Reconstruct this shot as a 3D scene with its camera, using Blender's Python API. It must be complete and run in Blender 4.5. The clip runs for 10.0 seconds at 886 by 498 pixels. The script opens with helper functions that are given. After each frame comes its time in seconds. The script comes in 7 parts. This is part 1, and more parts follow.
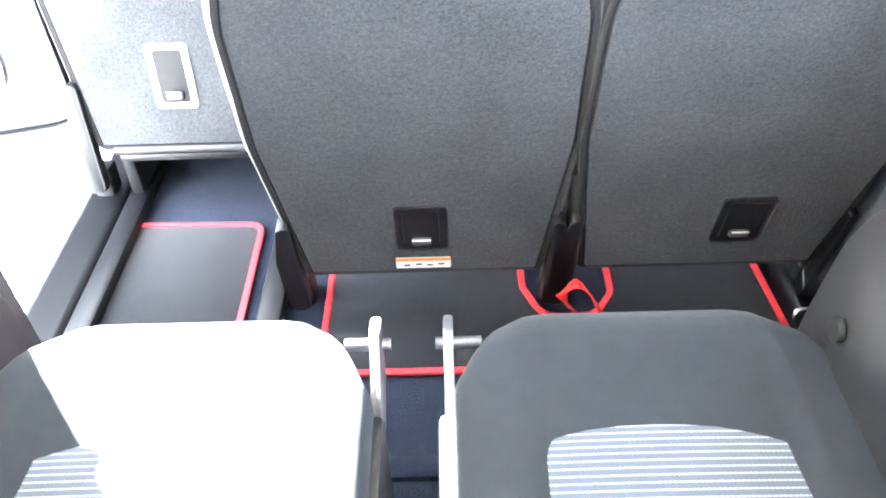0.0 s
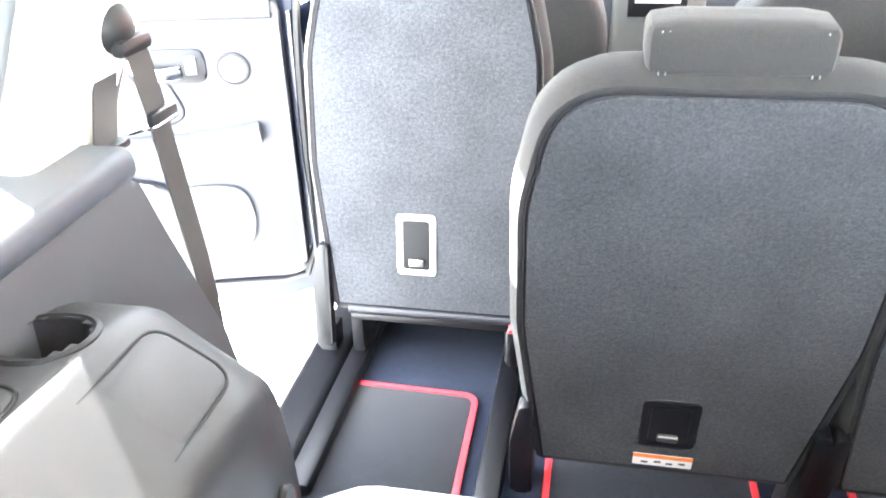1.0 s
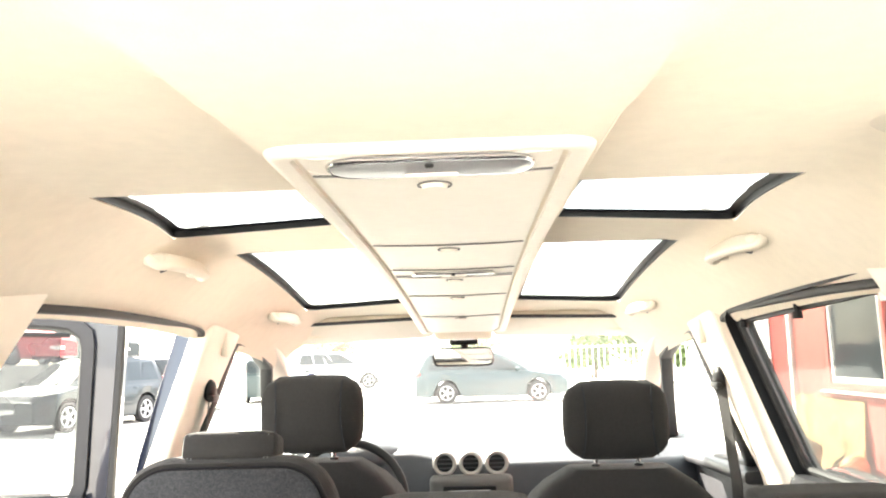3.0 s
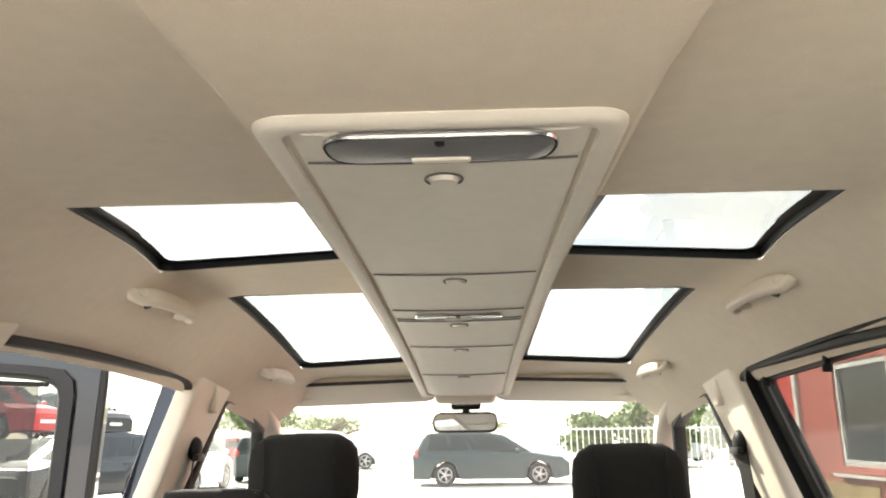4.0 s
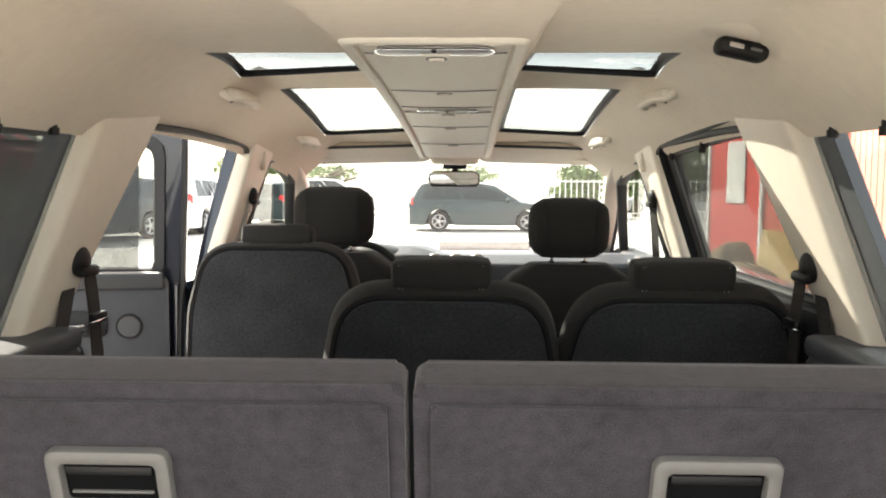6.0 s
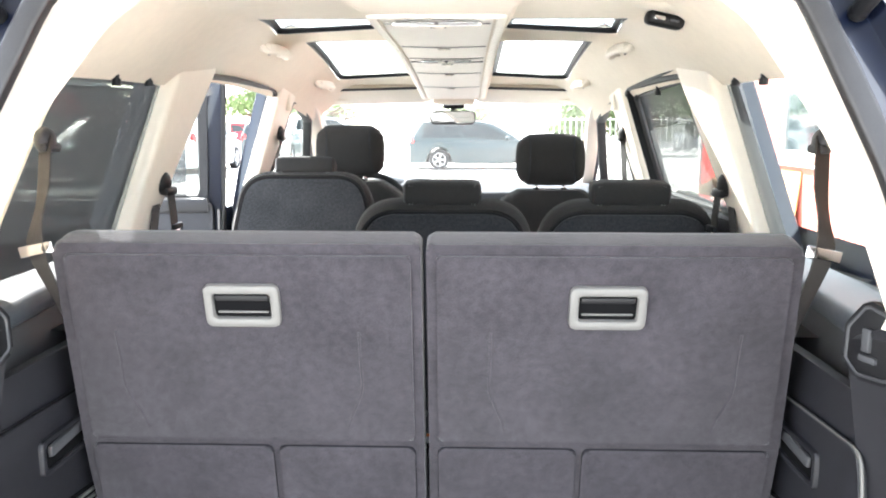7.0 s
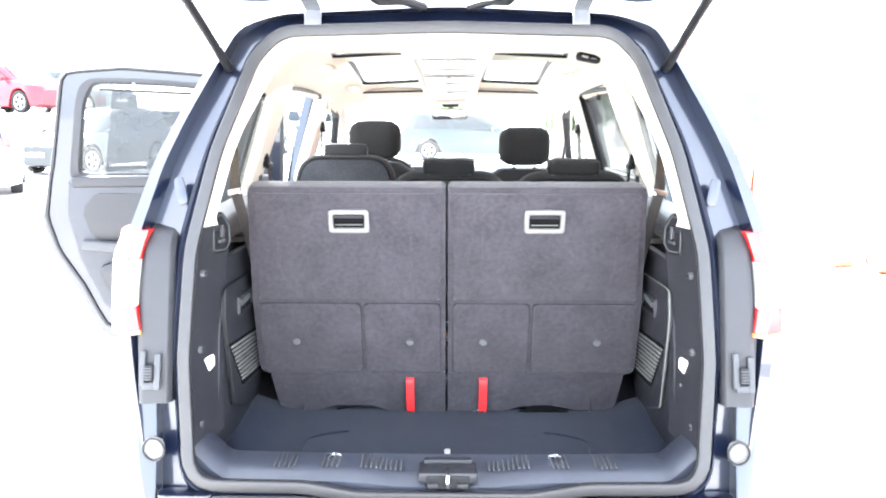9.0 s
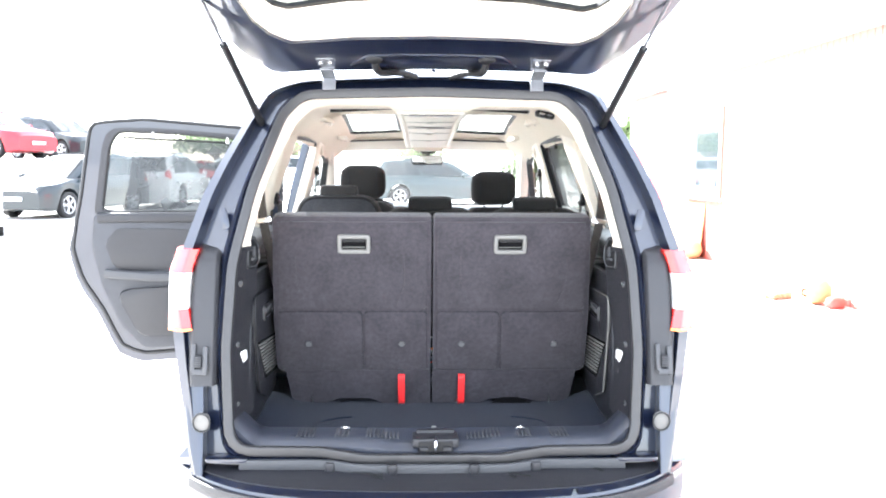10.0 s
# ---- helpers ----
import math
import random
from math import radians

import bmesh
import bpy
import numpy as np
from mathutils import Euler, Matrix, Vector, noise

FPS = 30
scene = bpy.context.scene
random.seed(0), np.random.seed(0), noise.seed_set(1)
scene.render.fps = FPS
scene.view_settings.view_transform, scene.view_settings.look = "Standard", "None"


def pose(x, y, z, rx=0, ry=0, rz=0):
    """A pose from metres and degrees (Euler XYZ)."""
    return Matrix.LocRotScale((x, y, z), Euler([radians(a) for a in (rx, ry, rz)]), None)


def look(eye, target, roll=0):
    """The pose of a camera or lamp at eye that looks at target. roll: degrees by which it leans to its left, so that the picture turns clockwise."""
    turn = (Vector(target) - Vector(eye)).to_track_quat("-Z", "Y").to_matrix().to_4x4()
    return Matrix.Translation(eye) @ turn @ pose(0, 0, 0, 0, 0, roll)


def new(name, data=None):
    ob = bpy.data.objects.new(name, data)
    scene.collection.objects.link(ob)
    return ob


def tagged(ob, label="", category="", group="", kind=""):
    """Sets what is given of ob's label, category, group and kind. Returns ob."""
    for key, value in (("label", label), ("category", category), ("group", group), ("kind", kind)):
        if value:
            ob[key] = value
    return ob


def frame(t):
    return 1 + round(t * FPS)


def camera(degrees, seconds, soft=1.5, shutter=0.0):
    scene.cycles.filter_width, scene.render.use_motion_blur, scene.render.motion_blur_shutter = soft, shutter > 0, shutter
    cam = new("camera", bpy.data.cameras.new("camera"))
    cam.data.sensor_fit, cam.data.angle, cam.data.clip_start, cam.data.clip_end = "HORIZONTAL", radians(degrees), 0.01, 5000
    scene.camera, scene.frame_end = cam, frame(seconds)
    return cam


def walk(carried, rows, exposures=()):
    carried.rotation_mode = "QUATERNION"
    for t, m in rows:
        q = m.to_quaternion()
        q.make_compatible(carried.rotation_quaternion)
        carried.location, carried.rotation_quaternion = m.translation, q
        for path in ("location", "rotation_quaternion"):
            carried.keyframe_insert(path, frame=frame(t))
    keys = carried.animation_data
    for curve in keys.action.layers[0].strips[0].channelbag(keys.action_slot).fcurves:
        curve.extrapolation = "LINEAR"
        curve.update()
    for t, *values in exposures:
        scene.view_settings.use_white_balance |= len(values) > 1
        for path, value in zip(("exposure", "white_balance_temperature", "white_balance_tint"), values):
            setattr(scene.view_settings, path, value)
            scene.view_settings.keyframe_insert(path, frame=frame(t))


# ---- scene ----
cam = camera(59.6, 10.0, soft=2.0)
PATH = [
    (0, (0.048, 0.261, 1.427), (0.032, 1.757, 0.101), -1.9),
    (0.5, (-0.112, 0.263, 1.44), (-0.275, 1.776, 0.142), -1.6),
    (1, (-0.161, 0.246, 1.443), (-0.515, 1.971, 0.494), -1.7),
    (1.5, (-0.105, 0.21, 1.454), (-0.328, 2.112, 0.877), 2.5),
    (2, (-0.035, 0.166, 1.463), (-0.134, 2.115, 1.026), -0.0),
    (2.5, (0.003, 0.124, 1.47), (-0.014, 2.121, 1.371), -0.1),
    (3, (0.034, 0.109, 1.442), (-0.036, 2.089, 1.715), -1.6),
    (3.2, (0.029, 0.128, 1.432), (-0.039, 2.089, 1.821), -1.3),
    (4.3, (0.017, 0.219, 1.376), (-0.044, 2.159, 1.862), -0.6),
    (4.5, (0.01, 0.176, 1.375), (-0.036, 2.113, 1.871), -0.5),
    (5, (-0.011, -0.027, 1.398), (0.027, 1.952, 1.686), -0.5),
    (5.5, (0.031, -0.261, 1.413), (0.047, 1.737, 1.507), -0.1),
    (6, (0.052, -0.434, 1.402), (-0.008, 1.559, 1.241), 0.3),
    (6.2, (0.042, -0.521, 1.387), (-0.024, 1.464, 1.146), 0.2),
    (7.3, (0.071, -1.048, 1.411), (0.019, 0.926, 1.093), -0.1),
    (7.5, (0.063, -1.147, 1.42), (0.016, 0.828, 1.108), -0.2),
    (8, (0.011, -1.431, 1.432), (-0.044, 0.539, 1.089), -0.4),
    (8.5, (0.001, -1.678, 1.434), (-0.04, 0.287, 1.062), 0.0),
    (9, (0.019, -1.961, 1.421), (-0.007, 0.01, 1.083), 0.1),
    (9.5, (-0.025, -2.239, 1.409), (-0.028, -0.257, 1.142), 0.2),
    (10, (-0.036, -2.536, 1.413), (0.017, -0.549, 1.193), 0.3),
]
EXPOSURES = [(0.0, 7.05, 5900, 9), (0.5, 6.85, 5900, 9), (1.0, 6.55, 5950, 9), (1.5, 6.2, 6100, 10), (2.0, 5.9, 6350, 10), (2.5, 5.5, 6500, 10), (3.0, 4.0, 6800, 9), (3.2, 3.45, 6850, 9), (4.3, 2.35, 6900, 9), (5.0, 2.42, 6900, 9), (5.5, 2.38, 6850, 9), (6.2, 2.5, 6850, 9), (7.3, 4.05, 5850, 9), (8.5, 4.35, 5800, 10), (9.0, 4.32, 5800, 10), (9.5, 4.08, 5800, 10), (10.0, 3.65, 5850, 10)]
walk(cam, [(t, look(eye, target, roll)) for t, eye, target, roll in PATH], EXPOSURES)

# ---- light ----
SUN_ROT, SUN_EL = radians(-42.0), radians(36.0)
world = bpy.data.worlds.new("world")
scene.world = world
world.use_nodes = True
wn = world.node_tree.nodes
sky = wn.new("ShaderNodeTexSky")
sky.sky_type, sky.sun_disc, sky.sun_elevation, sky.sun_rotation = "NISHITA", False, SUN_EL, SUN_ROT
sky.air_density, sky.dust_density = 1.0, 1.5
# thin high cloud over the blue
cloud, thin, veil, way = wn.new("ShaderNodeTexNoise"), wn.new("ShaderNodeMapRange"), wn.new("ShaderNodeMix"), wn.new("ShaderNodeTexCoord")
cloud.inputs["Scale"].default_value, cloud.inputs["Detail"].default_value = 2.2, 5.0
thin.inputs["From Min"].default_value, thin.inputs["From Max"].default_value = 0.35, 0.68
thin.inputs["To Min"].default_value, thin.inputs["To Max"].default_value = 0.45, 0.9
veil.data_type = "RGBA"
veil.inputs["B"].default_value = (5.6, 5.5, 5.3, 1)
link = world.node_tree.links.new
link(way.outputs["Generated"], cloud.inputs["Vector"]), link(cloud.outputs["Fac"], thin.inputs["Value"]), link(thin.outputs[0], veil.inputs["Factor"])
link(sky.outputs[0], veil.inputs["A"]), link(veil.outputs["Result"], wn["Background"].inputs[0])
wn["Background"].inputs[1].default_value = 0.11
sun = new("sun", bpy.data.lights.new("sun", "SUN"))
sun.data.energy, sun.data.angle, sun.data.color = 4.5, radians(0.6), (1.0, 0.95, 0.87)
sun_way = Vector((math.sin(SUN_ROT) * math.cos(SUN_EL), math.cos(SUN_ROT) * math.cos(SUN_EL), math.sin(SUN_EL)))
sun.matrix_world = look(sun_way * 50, (0, 0, 0))


# ---- materials ----
def material(name, color, rough=0.6, metal=0.0, scale=40.0, vary=0.12, bump=0.1, fine=600.0, coat=0.0, sheen=0.0, big=3.0, spec=0.5):
    """Base colour varied by broad stains and fine grain, with a fine relief. Scales are per metre."""
    m = bpy.data.materials.new(name)
    m.use_nodes = True
    nt = m.node_tree
    bsdf = nt.nodes["Principled BSDF"]
    bsdf.inputs["Roughness"].default_value, bsdf.inputs["Metallic"].default_value = rough, metal
    bsdf.inputs["Coat Weight"].default_value, bsdf.inputs["Sheen Weight"].default_value = coat, sheen
    bsdf.inputs["Specular IOR Level"].default_value = spec
    co = nt.nodes.new("ShaderNodeTexCoord")
    mix = None
    for s, k, d in ((big, vary, 4), (scale, vary, 3), (fine, vary * 1.4, 2)):
        n = nt.nodes.new("ShaderNodeTexNoise")
        n.inputs["Scale"].default_value, n.inputs["Detail"].default_value = s, d
        nt.links.new(co.outputs["Object"], n.inputs["Vector"])
        r = nt.nodes.new("ShaderNodeMapRange")
        r.inputs["From Min"].default_value, r.inputs["From Max"].default_value = 0.3, 0.7
        r.inputs["To Min"].default_value, r.inputs["To Max"].default_value = 1 - k, 1 + k
        nt.links.new(n.outputs["Fac"], r.inputs["Value"])
        if mix is None:
            mix = r.outputs[0]
        else:
            q = nt.nodes.new("ShaderNodeMath")
            q.operation = "MULTIPLY"
            nt.links.new(mix, q.inputs[0]), nt.links.new(r.outputs[0], q.inputs[1])
            mix = q.outputs[0]
    tint = nt.nodes.new("ShaderNodeVectorMath")
    tint.operation = "SCALE"
    tint.inputs[0].default_value = color
    nt.links.new(mix, tint.inputs["Scale"])
    nt.links.new(tint.outputs[0], bsdf.inputs["Base Color"])
    if bump:
        b = nt.nodes.new("ShaderNodeBump")
        b.inputs["Strength"].default_value, b.inputs["Distance"].default_value = bump, 0.002
        nt.links.new(n.outputs["Fac"], b.inputs["Height"])
        nt.links.new(b.outputs[0], bsdf.inputs["Normal"])
    return m


def glass(name, color=(0.9, 0.95, 0.93), clear=0.85, dust=0.0):
    """Thin pane: clear for the most part, with the pane's own reflection."""
    m = bpy.data.materials.new(name)
    m.use_nodes = True
    nt = m.node_tree
    nt.nodes.remove(nt.nodes["Principled BSDF"])
    tr, gl = nt.nodes.new("ShaderNodeBsdfTransparent"), nt.nodes.new("ShaderNodeBsdfGlossy")
    tr.inputs[0].default_value = (*[c * clear for c in color], 1)
    gl.inputs["Roughness"].default_value = 0.02
    lw, pw, mr, mx = nt.nodes.new("ShaderNodeLayerWeight"), nt.nodes.new("ShaderNodeMath"), nt.nodes.new("ShaderNodeMapRange"), nt.nodes.new("ShaderNodeMixShader")
    pw.operation = "POWER"
    pw.inputs[1].default_value = 5.0
    mr.inputs["To Min"].default_value, mr.inputs["To Max"].default_value = 0.05, 0.9
    nt.links.new(lw.outputs["Facing"], pw.inputs[0]), nt.links.new(pw.outputs[0], mr.inputs["Value"]), nt.links.new(mr.outputs[0], mx.inputs[0])
    nt.links.new(tr.outputs[0], mx.inputs[1]), nt.links.new(gl.outputs[0], mx.inputs[2])
    last = mx.outputs[0]
    if dust:
        df, tl, add, film, nz, sc = [nt.nodes.new("ShaderNode" + k) for k in ("BsdfDiffuse", "BsdfTranslucent", "MixShader", "MixShader", "TexNoise", "Math")]
        nz.inputs["Scale"].default_value, nz.inputs["Detail"].default_value = 3.0, 5.0
        sc.operation = "MULTIPLY"
        sc.inputs[1].default_value = 2.0 * dust
        df.inputs[0].default_value = tl.inputs[0].default_value = (0.78, 0.76, 0.72, 1)
        nt.links.new(df.outputs[0], add.inputs[1]), nt.links.new(tl.outputs[0], add.inputs[2]), nt.links.new(nz.outputs[0], sc.inputs[0])
        nt.links.new(sc.outputs[0], film.inputs[0]), nt.links.new(last, film.inputs[1]), nt.links.new(add.outputs[0], film.inputs[2])
        last = film.outputs[0]
    nt.links.new(last, nt.nodes["Material Output"].inputs[0])
    return m


def mesh_cloth(name, color, open_part):
    """Sun-blind net: a fine weave that lets part of the light through."""
    m = bpy.data.materials.new(name)
    m.use_nodes = True
    nt = m.node_tree
    tr, mx = nt.nodes.new("ShaderNodeBsdfTransparent"), nt.nodes.new("ShaderNodeMixShader")
    bsdf = nt.nodes["Principled BSDF"]
    bsdf.inputs["Base Color"].default_value, bsdf.inputs["Roughness"].default_value = (*color, 1), 0.9
    co, n = nt.nodes.new("ShaderNodeTexCoord"), nt.nodes.new("ShaderNodeTexNoise")
    n.inputs["Scale"].default_value = 9.0
    r = nt.nodes.new("ShaderNodeMapRange")
    r.inputs["To Min"].default_value, r.inputs["To Max"].default_value = open_part - 0.05, open_part + 0.05
    nt.links.new(co.outputs["Object"], n.inputs["Vector"]), nt.links.new(n.outputs["Fac"], r.inputs["Value"])
    nt.links.new(r.outputs[0], mx.inputs[0]), nt.links.new(bsdf.outputs[0], mx.inputs[1]), nt.links.new(tr.outputs[0], mx.inputs[2])
    nt.links.new(mx.outputs[0], nt.nodes["Material Output"].inputs[0])
    return m


CREAM = material("headliner_cloth", (0.74, 0.655, 0.535), 0.95, vary=0.03, bump=0.25, fine=900, sheen=0.2, spec=0.2)
CREAM_PLASTIC = material("cream_plastic", (0.74, 0.67, 0.57), 0.55, vary=0.02, bump=0.12, fine=1500)
CONSOLE_PLASTIC = material("pale_console_plastic", (0.84, 0.79, 0.70), 0.5, vary=0.02, bump=0.12, fine=1500)
CARPET = material("charcoal_carpet", (0.034, 0.035, 0.0385), 0.98, vary=0.20, bump=0.6, fine=260, scale=120, big=7, sheen=0.12, spec=0.08)
CARPET_BACK = material("boot_carpet", (0.031, 0.028, 0.033), 0.98, vary=0.19, bump=0.4, fine=620, scale=70, big=9, sheen=0.25, spec=0.08)
FLOOR_CARPET = material("floor_carpet", (0.009, 0.012, 0.022), 0.98, vary=0.2, bump=0.7, fine=350, scale=90, sheen=0.08, spec=0.1)
MAT_PILE = material("mat_pile", (0.011, 0.0115, 0.014), 0.98, vary=0.2, bump=0.7, fine=500, scale=90, sheen=0.15, spec=0.1)
RED_TAPE = material("red_tape", (0.55, 0.02, 0.03), 0.7, vary=0.1, bump=0.3)
FABRIC = material("seat_fabric", (0.026, 0.0250, 0.0245), 0.93, vary=0.07, bump=0.5, fine=700, scale=160, sheen=0.08, spec=0.10)
GREY_FABRIC = material("side_fabric", (0.019, 0.022, 0.027), 0.9, vary=0.06, bump=0.4, fine=900, sheen=0.06, spec=0.12)
GREY_PLASTIC = material("grey_trim_plastic", (0.042, 0.043, 0.047), 0.6, vary=0.04, bump=0.25, fine=1400)
DARK_PLASTIC = material("dark_trim_plastic", (0.0125, 0.0125, 0.0155), 0.46, vary=0.08, bump=0.3, fine=1400)
BLACK_PLASTIC = material("black_plastic", (0.006, 0.006, 0.007), 0.5, vary=0.08, bump=0.15, spec=0.3)
RUBBER = material("rubber_seal", (0.012, 0.012, 0.013), 0.6, vary=0.08, bump=0.1)
SEAL_RUBBER = material("grey_bulb_rubber", (0.021, 0.020, 0.021), 0.40, vary=0.10, bump=0.12)
FRIT = material("black_glass_edge", (0.004, 0.004, 0.005), 0.4, vary=0.02, bump=0, spec=0.2)
SILVER = material("silver_plastic", (0.42, 0.41, 0.39), 0.42, 0.25, vary=0.03, bump=0.08)
CHROME = material("chrome", (0.72, 0.72, 0.74), 0.15, 1.0, vary=0.02, bump=0)
STEEL = material("steel", (0.19, 0.195, 0.21), 0.45, 0.9, vary=0.12, bump=0.15)
NAVY = material("navy_paint", (0.004, 0.007, 0.020), 0.28, 0.2, vary=0.06, bump=0, coat=1.0)
BELT = material("belt_webbing", (0.032, 0.029, 0.027), 0.85, vary=0.08, bump=0.4, fine=1200)
RED_STRAP = material("red_strap", (0.75, 0.02, 0.02), 0.6, vary=0.06, bump=0.3)
RED_LENS = material("red_lens", (0.62, 0.015, 0.012), 0.12, vary=0.05, bump=0, coat=1.0)
CLEAR_LENS = material("clear_lens", (0.75, 0.72, 0.72), 0.15, vary=0.05, bump=0, coat=1.0)
AMBER_LENS = material("amber_lens", (0.85, 0.25, 0.03), 0.12, vary=0.05, bump=0, coat=1.0)
WHITE_LABEL = material("white_label", (0.78, 0.77, 0.75), 0.5, vary=0.03, bump=0)
ORANGE_LABEL = material("orange_label", (0.80, 0.22, 0.03), 0.5, vary=0.03, bump=0)
THREAD = material("light_thread", (0.16, 0.16, 0.165), 0.8, vary=0.05, bump=0)
DOOR_TRIM = material("door_trim_plastic", (0.032, 0.033, 0.039), 0.5, vary=0.06, bump=0.25, fine=1200)
ARMREST = material("armrest_plastic", (0.014, 0.014, 0.015), 0.48, vary=0.04, bump=0.2, fine=1400)
DASH = material("dash_plastic", (0.042, 0.047, 0.056), 0.5, vary=0.05, bump=0.3, fine=1100)
LAMP_LENS = material("lamp_lens", (0.17, 0.17, 0.18), 0.3, vary=0.05, bump=0.2, fine=300)
PANE = glass("side_glass", (0.88, 0.94, 0.90), 0.88)
ROOF_PANE = glass("roof_glass", (0.93, 0.98, 0.95), 0.42, 0.03)
SHIELD = glass("windscreen_glass", (0.92, 0.96, 0.94), 0.9, 0.03)
NET = mesh_cloth("blind_net", (0.045, 0.048, 0.05), 0.17)
PIPING = material("dark_piping", (0.015, 0.014, 0.017), 0.95, vary=0.1, bump=0.2, spec=0.1)
# near-black for flat plates that stand in for the shade inside hollows
RECESS_SHADE = material("recess_shade", (0.003, 0.003, 0.0035), 0.9, vary=0.05, bump=0, spec=0.1)
HANDLE_GREY = material("satin_grey_plastic", (0.115, 0.112, 0.106), 0.5, vary=0.03, bump=0.08)
SILL_PLASTIC = material("sill_plastic", (0.026, 0.029, 0.040), 0.36, vary=0.08, bump=0.15, fine=900, big=8)
ASPHALT = material("pale_gravel", (0.52, 0.50, 0.47), 0.95, vary=0.14, bump=0.5, fine=60, scale=8, big=0.35)


# ---- building tools ----
def part(name, bm, mat, parent=None, label="", m=None, smooth=True):
    me = bpy.data.meshes.new(name)
    bmesh.ops.recalc_face_normals(bm, faces=bm.faces[:])
    for f in bm.faces:
        f.smooth = smooth
    bm.to_mesh(me)
    bm.free()
    if smooth:
        me.set_sharp_from_angle(angle=radians(38))
    me.materials.append(mat)
    ob = new(name, me)
    if parent is not None:
        ob.parent = parent
    if m is not None:
        ob.matrix_basis = m
    return tagged(ob, label)


def thing(name, label, category, group="", kind="", m=None):
    ob = tagged(new(name), label, category, group, kind)
    if m is not None:
        ob.matrix_basis = m
    return ob


def move(bm, m):
    bmesh.ops.transform(bm, matrix=m, verts=bm.verts[:])
    return bm


def box(sx, sy, sz, b=0.0, seg=2, at=(0, 0, 0)):
    bm = bmesh.new()
    bmesh.ops.create_cube(bm, size=1)
    for v in bm.verts:
        v.co = Vector((v.co.x * sx, v.co.y * sy, v.co.z * sz))
    if b:
        bmesh.ops.bevel(bm, geom=bm.edges[:], offset=b, segments=seg, profile=0.5, affect="EDGES", clamp_overlap=True)
    return move(bm, Matrix.Translation(at))


def rod(a, b, r, r2=None, n=12):
    a, b = Vector(a), Vector(b)
    bm = bmesh.new()
    bmesh.ops.create_cone(bm, cap_ends=True, segments=n, radius1=r, radius2=r if r2 is None else r2, depth=(b - a).length)
    return move(bm, Matrix.Translation((a + b) / 2) @ (b - a).to_track_quat("Z", "Y").to_matrix().to_4x4())


def ball(r, at=(0, 0, 0), sx=1, sy=1, sz=1, n=16):
    bm = bmesh.new()
    bmesh.ops.create_uvsphere(bm, u_segments=n, v_segments=n // 2 + 2, radius=r)
    return move(bm, Matrix.Translation(at) @ Matrix.Diagonal((sx, sy, sz, 1)))


def join(*bms):
    """Pieces of one part, in one mesh."""
    out = bmesh.new()
    for b in bms:
        me = bpy.data.meshes.new("t")
        b.to_mesh(me)
        b.free()
        out.from_mesh(me)
        bpy.data.meshes.remove(me)
    return out


def rounded(corners, n=6):
    """A closed outline with each corner (x, y, radius) rounded."""
    out = []
    k = len(corners)
    for i in range(k):
        p, a, c = Vector(corners[i][:2]), Vector(corners[i - 1][:2]), Vector(corners[(i + 1) % k][:2])
        r = corners[i][2]
        u, w = (a - p).normalized(), (c - p).normalized()
        ang = u.angle(w)
        if r <= 0 or ang > 3.1:
            out.append(tuple(p))
            continue
        d = r / math.tan(ang / 2)
        d = min(d, (a - p).length * 0.49, (c - p).length * 0.49)
        s, e = p + u * d, p + w * d
        for j in range(n + 1):
            t = j / n
            q = s.lerp(p, t).lerp(p.lerp(e, t), t)
            out.append((q.x, q.y))
    return out


def rect(w, h, r, n=6, cx=0.0, cy=0.0):
    return rounded([(cx - w / 2, cy - h / 2, r), (cx + w / 2, cy - h / 2, r), (cx + w / 2, cy + h / 2, r), (cx - w / 2, cy + h / 2, r)], n)


def plate(pts, thick, b=0.0, seg=2):
    """A flat shape in x, y, from z = 0 to z = thick, with its top and bottom edges rounded."""
    bm = bmesh.new()
    lo, hi = [bm.verts.new((x, y, 0)) for x, y in pts], [bm.verts.new((x, y, thick)) for x, y in pts]
    k = len(pts)
    bm.faces.new(lo), bm.faces.new(hi)
    for i in range(k):
        bm.faces.new((lo[i], lo[(i + 1) % k], hi[(i + 1) % k], hi[i]))
    if b:
        bm.edges.ensure_lookup_table()
        rim = [e for e in bm.edges if abs(e.verts[0].co.z - e.verts[1].co.z) < 1e-6]
        bmesh.ops.bevel(bm, geom=rim, offset=b, segments=seg, profile=0.5, affect="EDGES", clamp_overlap=True)
    return bm


def ring(outer, inner, thick, b=0.0):
    """A flat frame between two outlines of as many points."""
    bm = bmesh.new()
    k = len(outer)
    v = [[bm.verts.new((x, y, z)) for x, y in pts] for pts, z in ((outer, 0), (outer, thick), (inner, thick), (inner, 0))]
    for a in range(4):
        for i in range(k):
            bm.faces.new((v[a][i], v[a][(i + 1) % k], v[(a + 1) % 4][(i + 1) % k], v[(a + 1) % 4][i]))
    if b:
        rim = [e for e in bm.edges if e.verts[0].co.z > thick * 0.9 and e.verts[1].co.z > thick * 0.9 and len({f.normal.z > 0.5 for f in e.link_faces}) > 0]
        keep = set()
        for a in (1, 2):
            for i in range(k):
                e = bm.edges.get((v[a][i], v[a][(i + 1) % k]))
                if e:
                    keep.add(e)
        bmesh.ops.bevel(bm, geom=list(keep), offset=b, segments=2, profile=0.5, affect="EDGES", clamp_overlap=True)
    return bm


